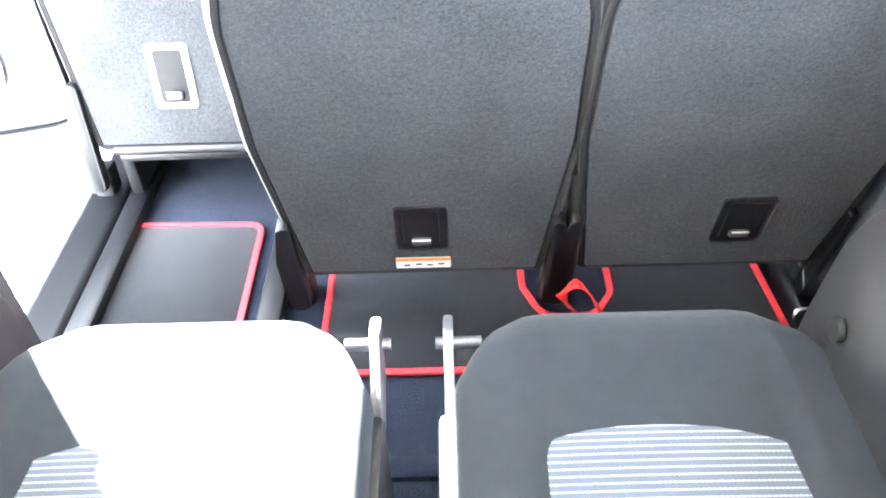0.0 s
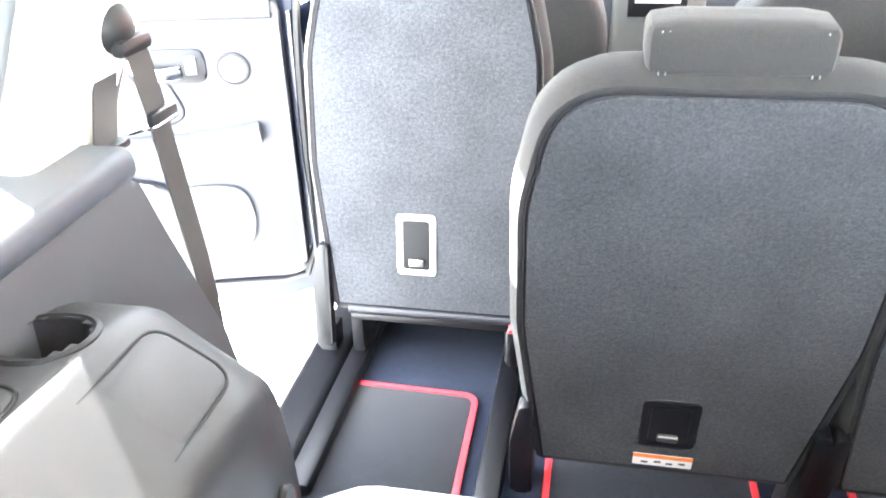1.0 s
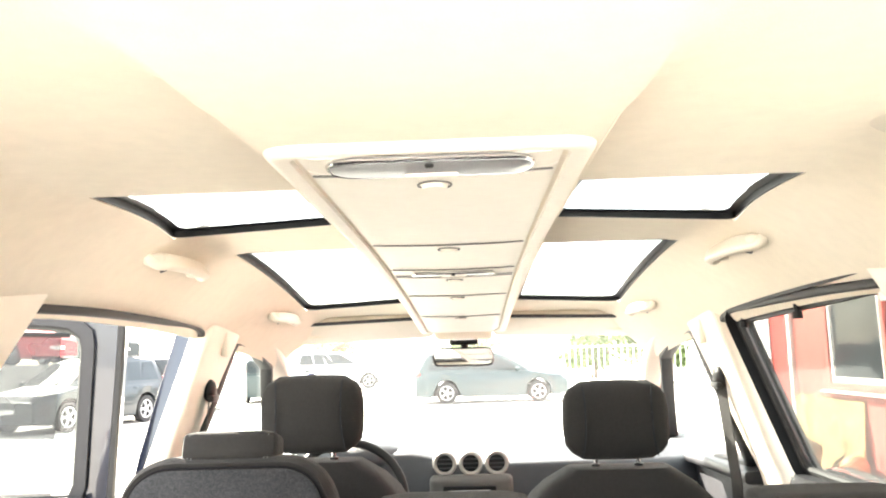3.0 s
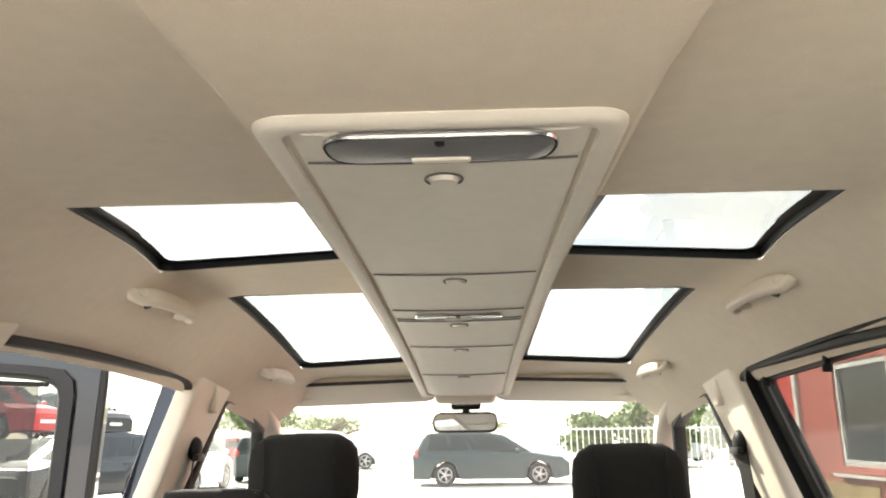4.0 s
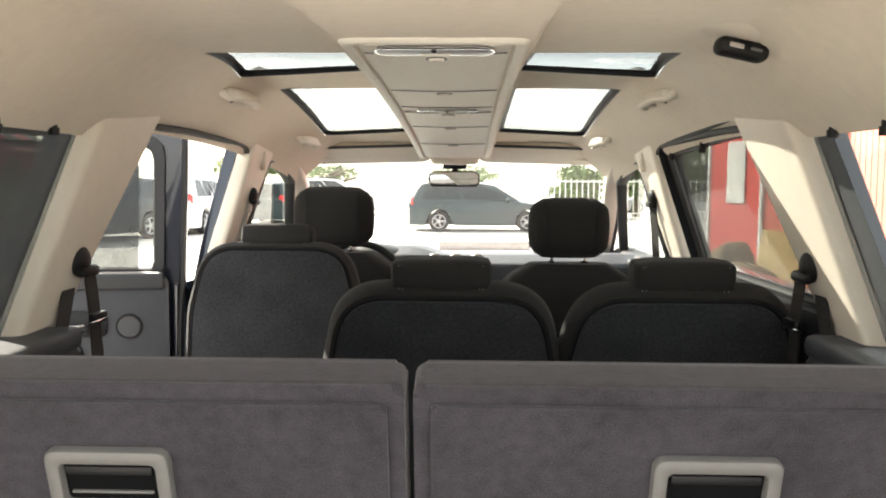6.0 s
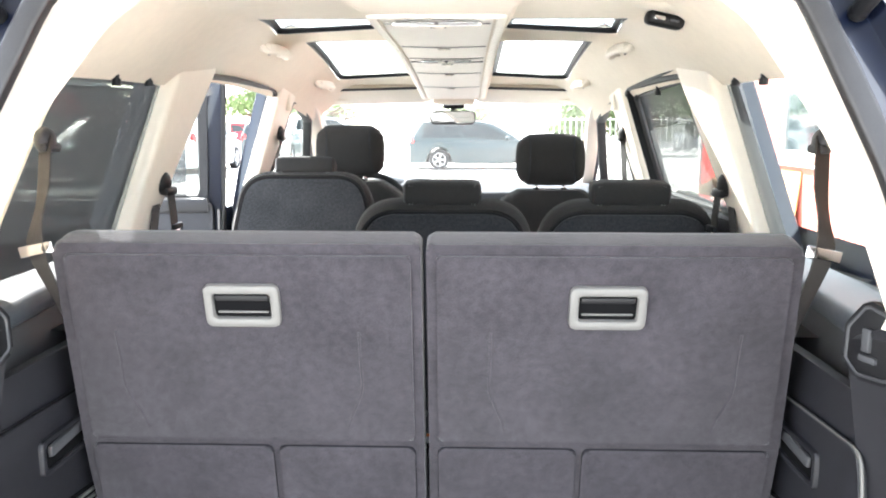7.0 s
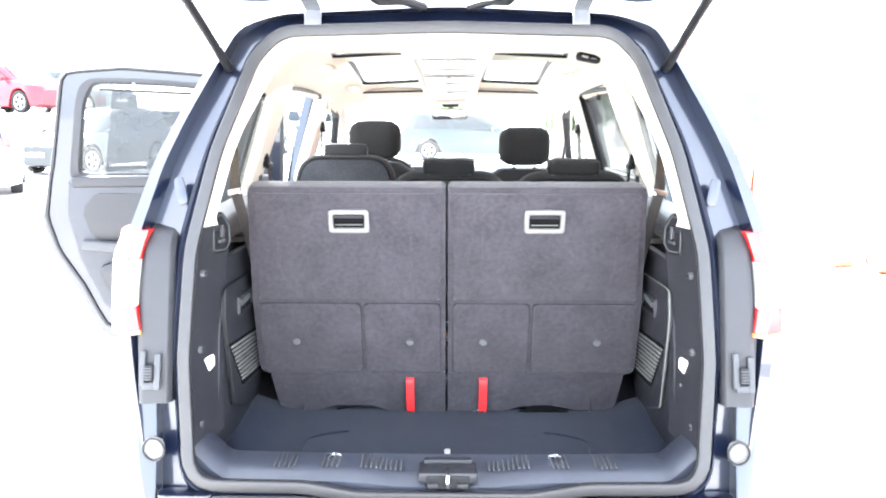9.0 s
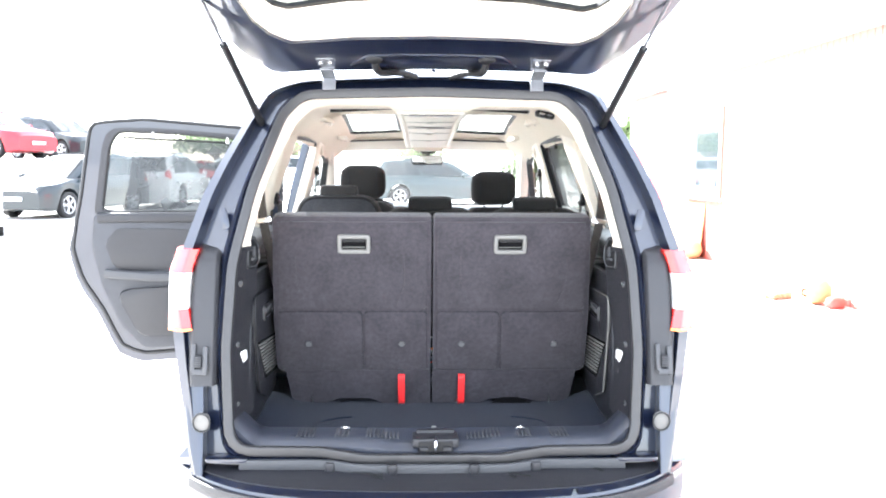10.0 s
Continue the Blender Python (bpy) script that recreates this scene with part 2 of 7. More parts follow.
def loft(rings, closed=True, caps=True):
    """A skin over rings of as many points each."""
    bm = bmesh.new()
    v = [[bm.verts.new(p) for p in r] for r in rings]
    k = len(rings[0])
    for a in range(len(rings) - 1):
        for i in range(k if closed else k - 1):
            bm.faces.new((v[a][i], v[a][(i + 1) % k], v[a + 1][(i + 1) % k], v[a + 1][i]))
    if caps and closed:
        bm.faces.new(v[0]), bm.faces.new(v[-1])
    return bm


def sweep(path, profile, closed=False, up=(0, 0, 1), scale=None):
    """A profile (list of side, up offsets) carried along a path."""
    pts = [Vector(p) for p in path]
    k = len(pts)
    rings = []
    for i, p in enumerate(pts):
        a = pts[i - 1] if (closed or i) else pts[0]
        c = pts[(i + 1) % k] if (closed or i < k - 1) else pts[-1]
        t = (c - a).normalized()
        side = t.cross(Vector(up)).normalized()
        top = side.cross(t).normalized()
        s = scale[i] if scale else 1
        rings.append([p + side * (x * s) + top * (y * s) for x, y in profile])
    if closed:
        rings.append(rings[0])
        bm = loft(rings, caps=False)
        bmesh.ops.remove_doubles(bm, verts=bm.verts[:], dist=1e-6)
        return bm
    return loft(rings)


def circle(r, n=10, rx=None):
    return [((rx or r) * math.cos(2 * math.pi * i / n), r * math.sin(2 * math.pi * i / n)) for i in range(n)]


def curve(pts, n=8):
    """A smooth line through a few points."""
    p = [Vector(q) for q in pts]
    p = [p[0] * 2 - p[1]] + p + [p[-1] * 2 - p[-2]]
    out = []
    for i in range(1, len(p) - 2):
        for j in range(n):
            t = j / n
            a, b, c, d = p[i - 1], p[i], p[i + 1], p[i + 2]
            out.append(0.5 * ((2 * b) + (c - a) * t + (2 * a - 5 * b + 4 * c - d) * t * t + (3 * b - a - 3 * c + d) * t ** 3))
    return out + [p[-2]]


def sheet(f, us, vs, thick=0.0, keep=None):
    """A surface f(u, v) over a grid of values, with cells left out where keep says so."""
    bm = bmesh.new()
    v = [[bm.verts.new(f(a, b)) for b in vs] for a in us]
    for i in range(len(us) - 1):
        for j in range(len(vs) - 1):
            if keep is None or keep((us[i] + us[i + 1]) / 2, (vs[j] + vs[j + 1]) / 2):
                bm.faces.new((v[i][j], v[i + 1][j], v[i + 1][j + 1], v[i][j + 1]))
    for q in [q for q in bm.verts if not q.link_faces]:
        bm.verts.remove(q)
    bmesh.ops.recalc_face_normals(bm, faces=bm.faces[:])
    if thick:
        bmesh.ops.solidify(bm, geom=bm.faces[:], thickness=thick)
    return bm


def steps(a, b, n):
    return [a + (b - a) * i / n for i in range(n + 1)]


def ease(a, b, x):
    t = min(1.0, max(0.0, (x - a) / (b - a)))
    return t * t * (3 - 2 * t)


def between(v, xs, ys):
    for a, b, p, q in zip(xs, xs[1:], ys, ys[1:]):
        if a <= v <= b:
            return p + (q - p) * (v - a) / (b - a)
    return ys[0] if v < xs[0] else ys[-1]


# ---- ground ----
def ground():
    xs = sorted(set(steps(-12, 12, 40) + [-400, -120, -40, 40, 120, 400]))
    ys = sorted(set(steps(-8, 30, 60) + [-400, -120, -30, 60, 150, 400]))
    ob = part("ground", sheet(lambda x, y: Vector((x, y, 0.012 * noise.noise((x * 0.7, y * 0.7, 0)) if abs(x) < 11 and -7 < y < 29 else 0)), xs, ys), ASPHALT)
    tagged(ob, "sunlit pale gravel yard of a car dealer", "ground", kind="structure")


ground()

# ---- the people carrier: shell ----
car = thing("people_carrier", "dark navy seven-seat people carrier with raised tailgate and open rear door", "car")


def side_x(z):
    return 0.755 - 0.245 * max(-0.06, z - 1.18)


def rear_y(z):
    """The slanting plane of the tailgate opening."""
    return -0.10 + 0.286 * (z - 0.53) - 0.030 * math.sin(math.pi * min(1.0, max(0.0, (z - 0.60) / 1.0)))


def mirrored(half):
    return half + [(-x, z, r) for x, z, r in reversed(half) if x > 0]


OPENING = mirrored([(0.0, 0.466, 0.3), (0.22, 0.466, 0.25), (0.36, 0.489, 0.25), (0.655, 0.492, 0.085), (0.674, 0.80, 0.4), (0.663, 1.08, 0.4), (0.607, 1.335, 0.6), (0.520, 1.575, 0.12), (0.455, 1.648, 0.11), (0.0, 1.660, 2.0)])
BODY = mirrored([(0.0, 0.28, 0.1), (0.770, 0.30, 0.08), (0.805, 0.50, 0.3), (0.845, 0.713, 0.3), (0.878, 0.90, 0.2), (0.876, 1.03, 0.15), (0.850, 1.13, 0.15), (0.79, 1.313, 0.4), (0.727, 1.44, 0.4), (0.653, 1.575, 0.2), (0.586, 1.682, 0.07), (0.45, 1.712, 0.3), (0.0, 1.735, 2.0)])


def around(corners, n=240, centre=(0.0, 1.05), grow=0.0):
    """Points of an outline at even angles round a centre."""
    pts = [Vector(p) for p in rounded(corners, 6)]
    c = Vector(centre)
    out = []
    for i in range(n):
        a = 2 * math.pi * i / n
        d = Vector((math.sin(a), -math.cos(a)))
        best = 0
        for j in range(len(pts)):
            p, q = pts[j - 1] - c, pts[j] - c
            e = q - p
            den = d.x * e.y - d.y * e.x
            if abs(den) < 1e-9:
                continue
            t = (p.x * e.y - p.y * e.x) / den
            s = (p.x * d.y - p.y * d.x) / den
            if t > 0 and -1e-6 <= s <= 1 + 1e-6:
                best = max(best, t)
        out.append(c + d * (best + grow))
    return out


def in_plane(pts, dy=0.0):
    return [Vector((p.x, rear_y(p.y) + dy, p.y)) for p in pts]


def mix(a, b, t):
    return [p.lerp(q, t) for p, q in zip(a, b)]


def body_shell():
    inner, outer = around(OPENING, grow=0.012), around(BODY)
    rings = [in_plane(inner, 0.01), in_plane(mix(inner, outer, 0.10), -0.004), in_plane(mix(inner, outer, 0.20), 0.022), in_plane(mix(inner, outer, 0.62), 0.035),
             in_plane(mix(inner, outer, 0.72), -0.006), in_plane(mix(inner, outer, 0.92), 0.01), in_plane(outer, 0.07), in_plane(outer, 0.14)]
    for y, k in ((0.6, 1.0), (1.05, 1.0)):
        rings.append([Vector((p.x * 1.03, y, p.y * k)) for p in outer])
    bm = loft(rings, caps=False)
    # the sides of the body run on ahead only below the windows and above them
    drop = [f for f in bm.faces if f.calc_center_median().y > rear_y(f.calc_center_median().z) + 0.15 and 1.17 < f.calc_center_median().z < 1.56]
    bmesh.ops.delete(bm, geom=drop, context="FACES")
    part("rear_body", bm, NAVY, car, "glossy navy painted rear body and pillars")
    # seal round the opening: two lips
    line = in_plane(around(OPENING, 200), -0.012)
    part("tailgate_seal", sweep(line, rounded([(-0.016, -0.012, 0.006), (0.016, -0.012, 0.006), (0.016, 0.010, 0.008), (0.005, 0.010, 0.004), (0.0, -0.006, 0.002), (-0.005, 0.010, 0.004), (-0.016, 0.010, 0.008)], 3), True, (0, 1, 0)), SEAL_RUBBER, car, "grey two-lipped rubber tailgate seal")


body_shell()


def opening_trim():
    """Trim inside the tailgate opening: cream above the belt line, dark grey below."""
    line = around(OPENING, 200)

    def ring_at(inset, dy):
        out = []
        for p in line:
            d = (p - Vector((0.0, 1.05))).normalized()
            # the cream part is shallow at the sides and deep along the header
            k = between(p.y, [1.10, 1.14, 1.40, 1.58, 1.64], [1.0, 0.30, 0.35, 0.45, 0.50])
            q = p - d * (0.006 + inset * k)
            out.append(Vector((q.x, rear_y(p.y) + 0.012 + dy * between(p.y, [1.10, 1.14, 1.40, 1.62], [1.0, 0.35, 0.4, 1.0]), q.y)))
        return out
    a, b, c, d = ring_at(0.0, 0.0), ring_at(0.008, 0.035), ring_at(0.016, 0.095), ring_at(0.036, 0.155)
    for name, mat, test, label in (("upper_trim", CREAM_PLASTIC, lambda p: p.z > 1.125, "cream plastic pillar and header trim"), ("lower_trim", DARK_PLASTIC, lambda p: 0.56 < p.z <= 1.125 and p.x < 0, "dark grey plastic boot pillar trim"),
                                   ("lower_trim", DARK_PLASTIC, lambda p: 0.56 < p.z <= 1.125 and p.x > 0, "dark grey plastic boot pillar trim")):
        bm = loft([a, b, c, d], caps=False)
        bmesh.ops.delete(bm, geom=[f for f in bm.faces if not test(f.calc_center_median())], context="FACES")
        bmesh.ops.solidify(bm, geom=bm.faces[:], thickness=-0.006)
        part(name, bm, mat, car, label)


opening_trim()

# ---- roof ----
HOLES = [(s, y0, y1) for s in (-1, 1) for y0, y1 in ((1.085, 1.50), (1.79, 2.645))]
HX0, HX1 = 0.175, 0.485


def hole_x1(y):
    return between(y, [1.05, 1.50, 1.80, 2.65], [0.460, 0.512, 0.486, 0.512])


def console_z(y):
    u = max(0.0, y - 1.3)
    return 1.616 - 0.010 * (min(y, 1.3) - 0.76) - 0.03 * u - 0.0184 * u * u


def liner_z(x, y):
    z = 1.685 - 0.07 * max(0.0, (y - 1.45) / 1.2) ** 2 - 0.028 * ease(1.45, 1.0, y) - 0.02 * max(0.0, (1.0 - y) / 0.7) ** 2
    t = max(0.0, min(abs(x), 0.69) - 0.47)
    z -= 0.9 * t * t / (t + 0.05)
    # the middle stands lower than the domes over the seats, and so does the band behind them
    edge = 0.152 + 0.075 * max(0.0, 0.76 - y)
    low = ease(edge + 0.022, edge, abs(x))
    brink = 0.345 + 0.28 * max(0.0, abs(x) - 0.24)
    low = max(low, ease(brink + 0.05, brink, y) * ease(0.66, 0.52, abs(x)))
    return z + (console_z(max(y, 0.76)) + 0.010 + 0.01 * (0.76 - min(y, 0.76)) - z) * low


def in_hole(x, y):
    return any(s * x > 0 and HX0 < abs(x) < HX1 and y0 < y < y1 for s, y0, y1 in HOLES)


def roof():
    xs = sorted(set(steps(-0.69, -HX1, 10) + steps(-HX1, -HX0, 10) + steps(-HX0, HX0, 34) + steps(HX0, HX1, 10) + steps(HX1, 0.69, 10)))
    ys = sorted(set(steps(0.30, 1.085, 40) + steps(1.085, 1.50, 10) + steps(1.50, 1.79, 6) + steps(1.79, 2.645, 14) + steps(2.645, 2.95, 5)))

    def bend(x, y):
        # the outer edge of the openings runs outwards towards the front
        if abs(x) > HX0:
            k = hole_x1(y) - HX1
            w = ease(HX0, HX1, abs(x)) * (1 - ease(HX1, 0.665, abs(x)))
            return x + (k * w if x > 0 else -k * w)
        return x
    part("headliner", sheet(lambda x, y: Vector((bend(x, y), y, liner_z(bend(x, y), y))), xs, ys, -0.006, lambda x, y: not in_hole(x, y)), CREAM, car, "pale cream cloth headliner")
    part("roof_skin", sheet(lambda x, y: Vector((bend(x, y) * 0.975, y, liner_z(x, y) + 0.034 - 0.018 * ease(0.95, 1.05, y) * ease(2.85, 2.72, y) * ease(0.50, 0.44, abs(x)))), xs, ys, 0.004, lambda x, y: not any(y0 - 0.11 < y < y1 + 0.11 and HX0 - 0.05 < abs(x) < HX1 + 0.06 for _, y0, y1 in HOLES)), NAVY, car)
    for s, y0, y1 in HOLES:
        # a black upright rim inside each opening, with the pane on top of it
        inset, turn = 0.0035, 0.045
        corners = [(s * (HX0 + inset), y0 + inset, 0.006), (s * (hole_x1(y0) - inset), y0 + inset, 0.006)]
        corners += [(s * (hole_x1(y) - inset), y, 0.0) for y in steps(y0, y1, 8)[1:-1]]
        corners += [(s * (hole_x1(y1) - inset), y1 - inset, turn), (s * (HX0 + inset), y1 - inset, 0.006)]
        pts = rounded(corners, 8)
        c = Vector((s * 0.33, (y0 + y1) / 2))
        shift = lambda d: [(p[0] + (d if p[0] > c.x else -d), p[1] + (d if p[1] > c.y else -d)) for p in pts]

        def glass_z(x, y):
            # the pane falls evenly from the middle of the car to its outer edge
            a, b = liner_z(HX0 + 0.005, y), liner_z(hole_x1(y), y)
            return a + (b - a) * (abs(x) - HX0) / (hole_x1(y) - HX0) + 0.014
        at = lambda q, dz: [Vector((p[0], p[1], glass_z(*p) + dz)) for p in q]
        rim = part("sunroof_frame", loft([at(shift(-0.016), 0.0), at(pts, -0.001), at(pts, -0.012), at(shift(0.004), -0.012), at(shift(0.004), 0.002), at(shift(-0.016), 0.0)], caps=False), FRIT, car, "black sunroof rim")
        part("sunroof_pane", sheet(lambda u, y: Vector((s * (HX0 + 0.002 + u * (hole_x1(y) - HX0 - 0.004)), y, glass_z(HX0 + u * (hole_x1(y) - HX0), y) + 0.001)), steps(0, 1, 3), steps(y0 + 0.002, y1 - 0.002, 10)), ROOF_PANE, rim, "tinted glass roof pane")


roof()


def roof_console():
    ob = thing("roof_console", "long cream roof console with storage lids and lamps", "")
    ob.parent = car
    y0, y1, w = 0.755, 2.86, 0.150

    def lengthwise(a, b, half, dz, depth, r=0.02):
        rings = []
        for y in steps(a, b, max(3, int((b - a) / 0.05))):
            z = console_z(y) + dz
            rings.append([Vector((x, y, z + (0.0 if abs(x) < half - r else r * (1 - math.sqrt(max(0, 1 - ((abs(x) - half + r) / r) ** 2)))) + 0.003 * (x / half) ** 2)) for x in steps(-half, half, 16)] + [Vector((half, y, z + depth)), Vector((-half, y, z + depth))])
        return loft(rings)
    # the raised border
    outer = rounded([(-w, y0, 0.035), (w, y0, 0.035), (w, y1, 0.03), (-w, y1, 0.03)], 8)
    inner = rounded([(-w + 0.022, y0 + 0.022, 0.02), (w - 0.022, y0 + 0.022, 0.02), (w - 0.022, y1 - 0.01, 0.02), (-w + 0.022, y1 - 0.01, 0.02)], 8)
    # as many points on each outline
    inner = [Vector(p) for p in inner]
    outer = [Vector(p) for p in outer]
    o2, i2 = [], []
    for i in range(len(outer)):
        m = 24 if (outer[(i + 1) % len(outer)] - outer[i]).length > 0.5 else 1
        for j in range(m):
            o2.append(outer[i].lerp(outer[(i + 1) % len(outer)], j / m))
            i2.append(inner[i].lerp(inner[(i + 1) % len(inner)], j / m))
    up = lambda pts, dz: [Vector((p.x, p.y, console_z(p.y) + dz)) for p in pts]
    mid = [a.lerp(b, 0.5) for a, b in zip(o2, i2)]
    part("border", loft([up(o2, 0.05), up(o2, 0.009), up([a.lerp(b, 0.2) for a, b in zip(o2, i2)], 0.004), up(mid, 0.002), up([a.lerp(b, 0.85) for a, b in zip(o2, i2)], 0.003), up(i2, 0.004), up(i2, 0.03)], caps=False), CONSOLE_PLASTIC, ob)
    part("groove", lengthwise(y0 + 0.02, y1 - 0.012, w - 0.022, 0.007, 0.02, 0.002), BLACK_PLASTIC, ob)
    # rear lamp unit, then the lids one after another
    seams = [0.778, 0.838, 1.289, 1.555, 1.635, 1.655, 1.955, 2.40, 2.84]
    names = ["lamp_housing", "lid", "lid", "lid", "lamp_housing", "lid", "lid", "lid"]
    for a, b, nm in zip(seams[:-1], seams[1:], names):
        lid = part(nm, lengthwise(a + 0.0015, b - 0.0015, w - 0.0285, 0.001, 0.02, 0.004), CONSOLE_PLASTIC, ob)
        if b < 2.8:
            part("seam", sweep([(x, b, console_z(b) - 0.0002 + 0.003 * (x / (w - 0.0265)) ** 2) for x in steps(-w + 0.034, w - 0.034, 12)], circle(0.0012, 6)), HANDLE_GREY, lid)
        if nm == "lid" and b - a > 0.1:
            t = rod((0, a + 0.045, console_z(a + 0.045) + 0.002), (0, a + 0.045, console_z(a + 0.045) - 0.004), 0.0145, 0.0125, 20)
            part("push_button", t, CONSOLE_PLASTIC, lid)
            bm = sweep([(0.0172 * math.cos(q), a + 0.045 + 0.0172 * math.sin(q), console_z(a + 0.045) + 0.0004) for q in steps(0, 2 * math.pi * 23 / 24, 23)], circle(0.0012, 6), True)
            part("button_rim", bm, HANDLE_GREY, lid)
    # lamps
    for yc, half, d in ((0.800, 0.096, 0.028), (1.597, 0.080, 0.012)):
        z = console_z(yc) - 0.004
        out = rounded([(-half, yc - d, d * 0.9), (half, yc - d, d * 0.9), (half * 0.93, yc + d, d * 0.9), (-half * 0.93, yc + d, d * 0.9)], 5)
        lens = plate(out, 0.006, 0.002)
        lamp = part("reading_lamp", lens, LAMP_LENS, ob, "grey ribbed reading lamp lens", Matrix.Translation((0, 0, z)))
        part("lamp_rim", sweep([(x, y, 0) for x, y in out], circle(0.0024, 6), True), CHROME, lamp, m=Matrix.Translation((0, 0, 0.002)))
        part("lamp_switch", box(0.05, 0.010, 0.006, 0.003, 2, (0, yc + d * 0.75, 0)), CONSOLE_PLASTIC, lamp)
        if d > 0.01:
            part("lamp_sensor", box(0.008, 0.006, 0.004, 0.001, 1, (0, yc - d * 0.6, -0.001)), BLACK_PLASTIC, lamp)


roof_console()


# ---- sides ----
def post(s, z0, z1, rear, front, inn, out, mat, name, label="", r=0.02, n=10, parent=None):
    """An upright strip of the side. rear, front: y at z0 and z1; inn, out: distance from the glass plane."""
    rings = []
    for t in steps(0, 1, n):
        z = z0 + (z1 - z0) * t
        a, b = rear[0] + (rear[1] - rear[0]) * t, front[0] + (front[1] - front[0]) * t
        x0, x1 = side_x(z) + inn, side_x(z) + out
        rings.append([Vector((s * x, y, z)) for x, y in rounded([(x0, a, r), (x0, b, r), (x1, b, 0.004), (x1, a, 0.004)], 4)])
    return part(name, loft(rings), mat, parent or car, label)


for s in (-1, 1):
    # C pillar: broad at the roof, narrow at the belt
    post(s, 1.08, 1.60, (0.90, 1.08), (1.04, 1.365), -0.018, 0.03, CREAM_PLASTIC, "rear_pillar_trim", "cream plastic pillar trim")
    post(s, 1.08, 1.60, (0.93, 1.10), (1.06, 1.36), 0.032, 0.10, NAVY, "rear_pillar")
    # B pillar: cream inside, a black seal behind it and navy paint outside
    post(s, 1.08, 1.57, (2.00, 2.13), (2.13, 2.42), -0.022, 0.03, CREAM_PLASTIC, "centre_pillar_trim", "cream plastic pillar trim")
    post(s, 0.35, 1.58, (2.03, 2.17), (2.20, 2.38), 0.032, 0.09, NAVY, "centre_pillar")
    path = curve([(s * (side_x(z) + 0.006), y, z) for y, z in ((1.33, 1.536), (1.55, 1.540), (1.85, 1.537), (2.06, 1.530), (2.15, 1.490), (2.17, 1.42), (2.13, 1.31), (2.06, 1.20), (2.01, 1.05), (2.0, 0.70), (2.0, 0.40))], 8)
    part("door_seal", sweep(path, rounded([(-0.008, -0.014, 0.006), (0.008, -0.014, 0.006), (0.008, 0.014, 0.006), (-0.008, 0.014, 0.006)], 3), False, (1, 0, 0)), RUBBER, car, "black rubber door seal")
    # roof rail, cream inside and navy outside
    path = curve([(s * 0.668, 0.28, 1.572), (s * 0.680, 1.2, 1.585), (s * 0.676, 2.1, 1.575), (s * 0.668, 2.62, 1.525), (s * 0.688, 2.95, 1.435), (s * 0.715, 3.18, 1.26), (s * 0.73, 3.40, 1.08)])
    part("roof_rail_trim", sweep(path, rounded([(-0.035, -0.022, 0.015), (0.035, -0.022, 0.015), (0.035, 0.035, 0.015), (-0.035, 0.035, 0.015)], 4)), CREAM_PLASTIC, car, "cream roof rail and windscreen pillar trim")
    path = [p + Vector((s * 0.022, 0, 0.03)) for p in path if p.y > 0.65]
    part("roof_rail", sweep(path, rounded([(-0.028, -0.045, 0.02), (0.028, -0.045, 0.02), (0.028, 0.05, 0.02), (-0.028, 0.05, 0.02)], 4)), NAVY, car)
    # quarter window: pane and rubber edge
    qp = [(0.28, 1.10), (0.925, 1.095), (1.095, 1.545), (0.60, 1.555), (0.42, 1.50), (0.32, 1.34)]
    pts = rounded([(y, z, 0.03) for y, z in qp], 5)
    bm = bmesh.new()
    bm.faces.new([bm.verts.new((s * (side_x(z) + 0.040), y, z)) for y, z in pts])
    g = part("quarter_pane", bm, PANE, car, "tinted quarter window glass")
    g.visible_shadow = False
    part("quarter_seal", sweep([(s * (side_x(z) + 0.025), y, z) for y, z in pts], rounded([(-0.012, -0.02, 0.005), (0.012, -0.02, 0.005), (0.012, 0.02, 0.005), (-0.012, 0.02, 0.005)], 2), True, (1, 0, 0)), RUBBER, car)
    # rear pillar: a broad cream panel from the tailgate opening to the quarter window
    rings = []
    for z in steps(1.105, 1.60, 16):
        back = (between(z, [1.07, 1.20, 1.315, 1.44, 1.553, 1.62], [0.652, 0.636, 0.607, 0.569, 0.518, 0.455]), rear_y(z) + 0.045)
        edge = (side_x(z) - 0.012, between(z, [1.10, 1.141, 1.225, 1.347, 1.434, 1.519, 1.57], [0.355, 0.365, 0.385, 0.44, 0.485, 0.56, 0.72]))
        pts = [(back[0] + (edge[0] - back[0]) * t + 0.014 * math.sin(math.pi * t), back[1] + (edge[1] - back[1]) * t) for t in steps(0, 1, 8)] + [(edge[0] + 0.03, edge[1] - 0.004)]
        rings.append([Vector((s * x, y, z)) for x, y in pts])
    bm = loft(rings, closed=False)
    bmesh.ops.solidify(bm, geom=bm.faces[:], thickness=-0.004)
    part("tail_pillar_trim", bm, CREAM_PLASTIC, car, "broad cream plastic tail pillar trim")
    # front door: seal, pane, sill
    fp = [(2.28, 1.12), (3.22, 1.07), (3.09, 1.22), (2.89, 1.425), (2.65, 1.487), (2.42, 1.507)]
    pts = rounded([(y, z, 0.04) for y, z in fp], 5)
    bm = bmesh.new()
    bm.faces.new([bm.verts.new((s * (side_x(z) + 0.04), y, z)) for y, z in pts])
    g = part("front_door_pane", bm, PANE, car)
    g.visible_shadow = False
    part("front_door_seal", sweep([(s * (side_x(z) + 0.015), y, z) for y, z in pts], rounded([(-0.016, -0.022, 0.008), (0.016, -0.022, 0.008), (0.016, 0.022, 0.008), (-0.016, 0.022, 0.008)], 2), True, (1, 0, 0)), RUBBER, car)
